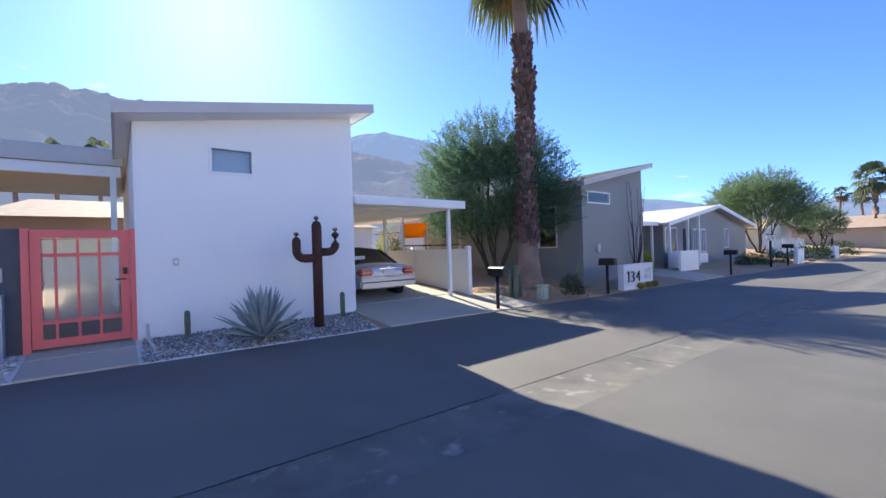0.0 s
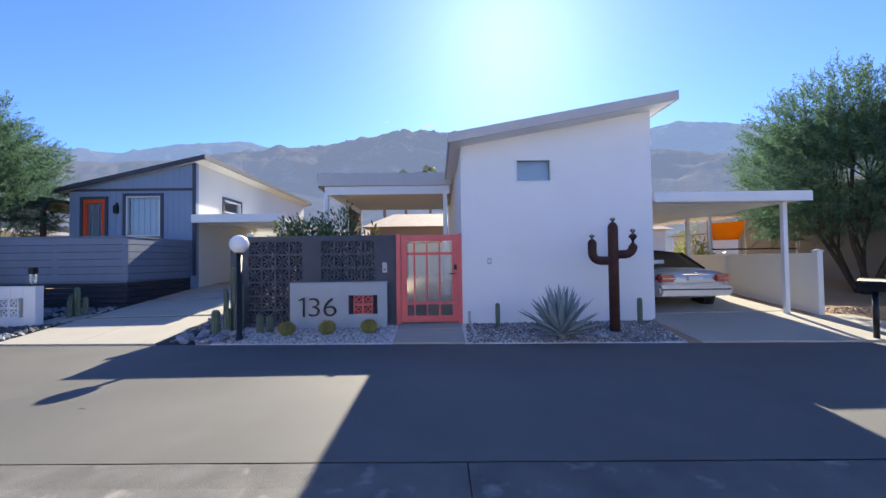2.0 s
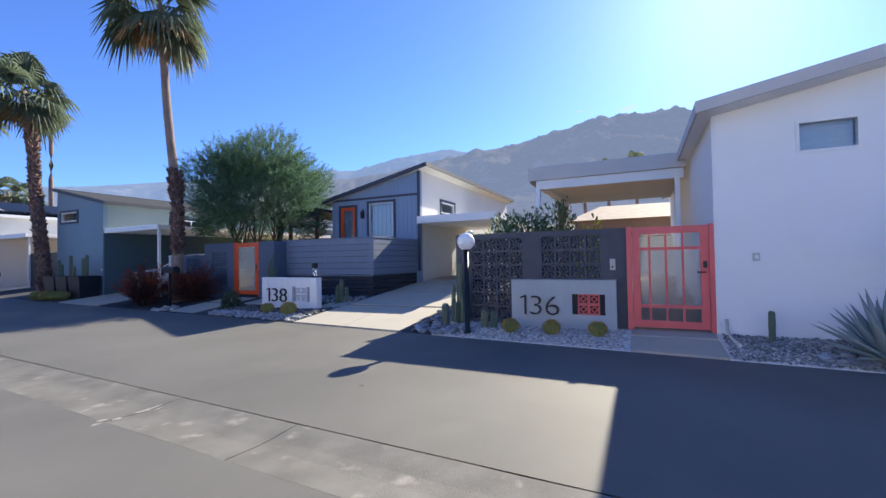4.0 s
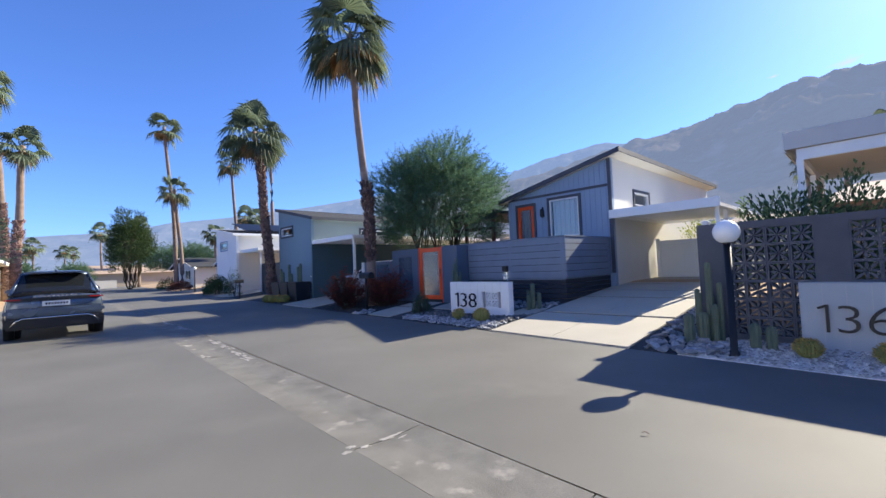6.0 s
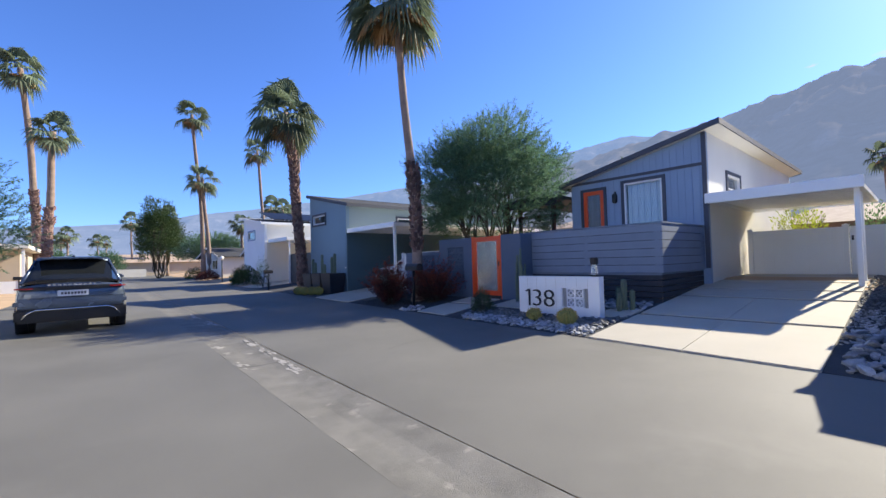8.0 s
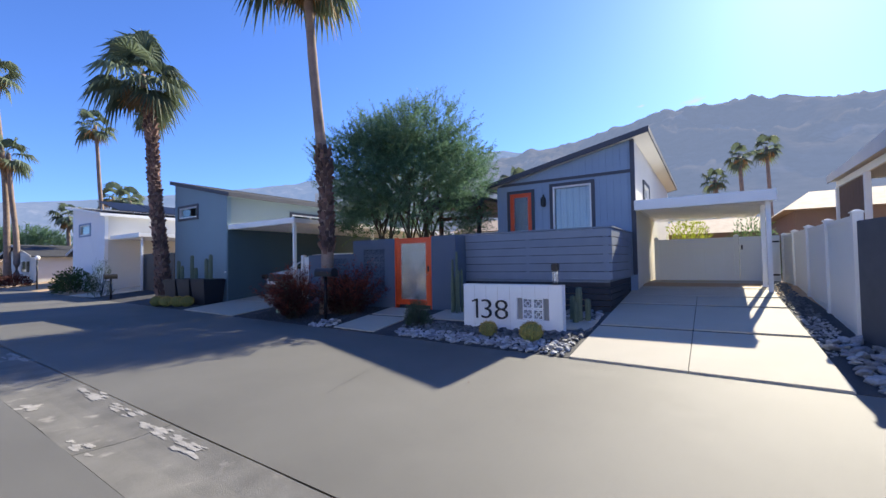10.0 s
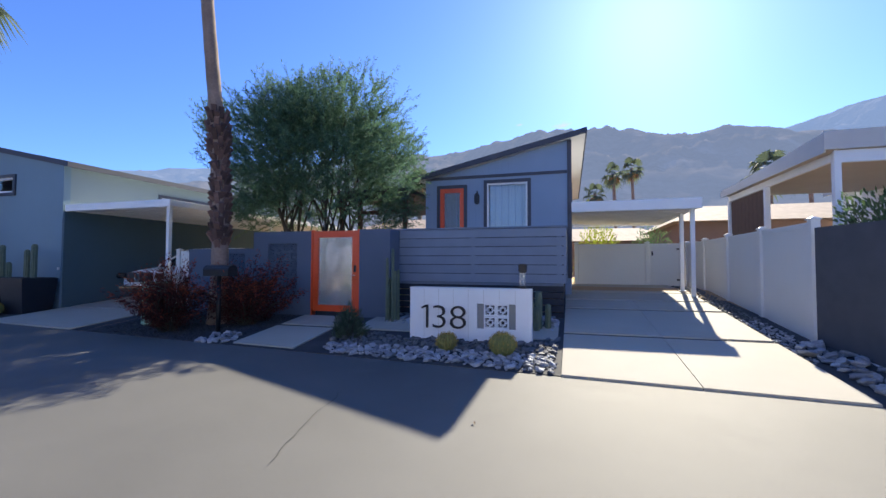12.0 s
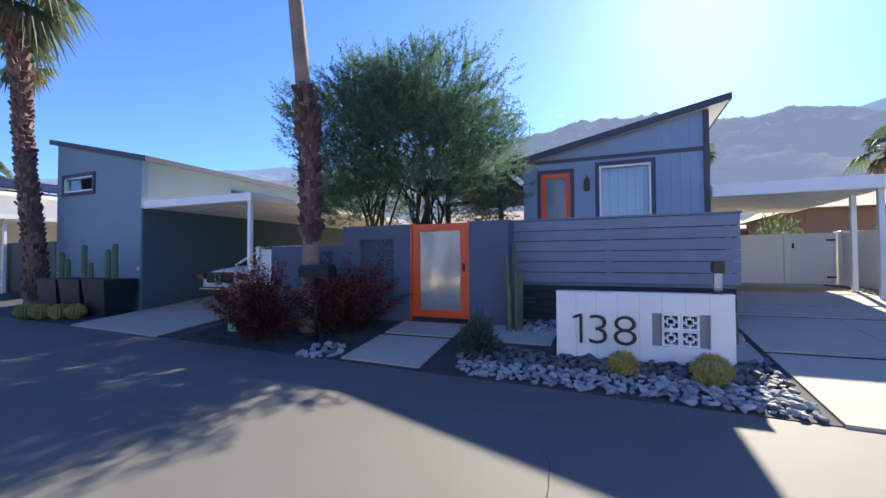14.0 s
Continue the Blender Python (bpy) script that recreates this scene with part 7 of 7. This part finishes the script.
def rock_bed(label, poly, spacing, size, seed, limit, at):
    """Loose stones: the first ones as pieces, the rest joined."""
    rng = random.Random(seed)
    t = thing("stone_bed", at, label, "stones", "stone beds")
    spots = scatter(poly, spacing, rng)
    spots.sort(key=lambda p: p[0])
    for x, y in spots[:limit]:
        s = size * rng.uniform(0.6, 1.35)
        child("stone", STONES[rng.randrange(8)], t, stone_matrix(x, y, s, rng))
    rest = spots[limit:]
    if rest:
        vs, fs = [], []
        for x, y in rest:
            me = STONES[rng.randrange(8)]
            m = stone_matrix(x, y, size * rng.uniform(0.6, 1.35), rng)
            o = len(vs)
            vs += [tuple(m @ v.co) for v in me.vertices]
            fs += [tuple(o + i for i in p.vertices) for p in me.polygons]
        raw_part("loose_stone", vs, fs, ROCK, t, kind="stuff")


def gravel(label, poly, spacing, size, seed, material=PEBBLE):
    """Small pebbles joined in one mesh."""
    rng = random.Random(seed)
    oct_ = [(0.5, 0, 0), (-0.5, 0, 0), (0, 0.4, 0), (0, -0.4, 0), (0, 0, 0.3), (0, 0, -0.3)]
    of = [(0, 2, 4), (2, 1, 4), (1, 3, 4), (3, 0, 4)]
    vs, fs = [], []
    for x, y in scatter(poly, spacing, rng):
        s = size * rng.uniform(0.6, 1.4)
        m = Matrix.LocRotScale((x, y, gz(x, y) + s * 0.12), Euler((rng.gauss(0, 0.4), rng.gauss(0, 0.4), rng.random() * 6.28)), (s, s, s))
        o = len(vs)
        vs += [tuple(m @ Vector(p)) for p in oct_]
        fs += [tuple(o + i for i in f) for f in of]
    ob = raw_part("pebbles", vs, fs, material, kind="stuff")
    tagged(ob, label, "gravel", kind="stuff")


rock_bed("blue grey river stones around the white sign", [(edge(8) + 0.05, 8.0), (8.9, 7.95), (8.28, 8.38), (8.28, 10.62), (8.5, 11.3), (8.1, 12.1), (edge(11.6) + 0.1, 11.7)], 0.088, 0.118, 1, 300, (7.5, 9.8, 0.05))
rock_bed("blue grey stones beside the walkway slab", [(7.3, 13.85), (7.9, 13.95), (7.85, 14.6), (7.3, 14.5)], 0.13, 0.17, 2, 60, (7.6, 14.2, 0.03))
rock_bed("grey stones at the corner by the lamp post", [(edge(3.9) + 0.05, 4.55), (8.7, 4.5), (9.2, 4.05), (7.8, 3.85), (7.4, 3.3), (edge(3) + 0.05, 2.9)], 0.15, 0.19, 3, 200, (7.2, 3.9, 0.05))
rock_bed("grey stones around the agave", [(6.35, -4.0), (7.0, -4.0), (7.1, -2.5), (6.4, -2.3)], 0.15, 0.17, 4, 120, (6.7, -3.2, 0.05))
rock_bed("grey stones under the deck", [(9.2, 8.05), (10.3, 8.0), (10.3, 11.6), (9.4, 11.6), (9.0, 10.6)], 0.16, 0.16, 5, 120, (9.8, 9.8, 0.2))
rock_bed("grey stones along the fence", [(8.9, 4.2), (16.5, 4.2), (16.5, 4.58), (8.0, 4.58)], 0.075, 0.07, 6, 150, (9.5, 4.35, 0.1))
rock_bed("pale boulders beside the road down the street", [(4.9, -34), (5.6, -34), (5.4, -36.5), (4.7, -36.5)], 0.9, 0.8, 7, 10, (5.2, -35, 0.0))
gravel("grey pebbles in front of the white wall", [(edge(-5.1) + 0.05, -5.15), (7.7, -5.4), (7.77, -1.33), (edge(-1.3) + 0.05, -1.28)], 0.05, 0.068, 8)
gravel("grey pebbles around the grey sign", [(edge(0.2) + 0.05, 0.15), (7.82, 0.18), (7.84, 3.7), (7.4, 3.8), (edge(3.5) + 0.05, 3.6)], 0.05, 0.068, 9)
gravel("dark gravel in front of the slate wall", [(7.3, 13.9), (9.7, 14.0), (9.7, 17.8), (7.5, 17.8)], 0.07, 0.06, 10, YARD)
gravel("tan gravel under the palm by the drive", [(edge(-14) + 0.1, -14), (8.5, -14), (8.5, -9.6), (edge(-10) + 0.1, -9.95)], 0.08, 0.06, 11, SOIL)
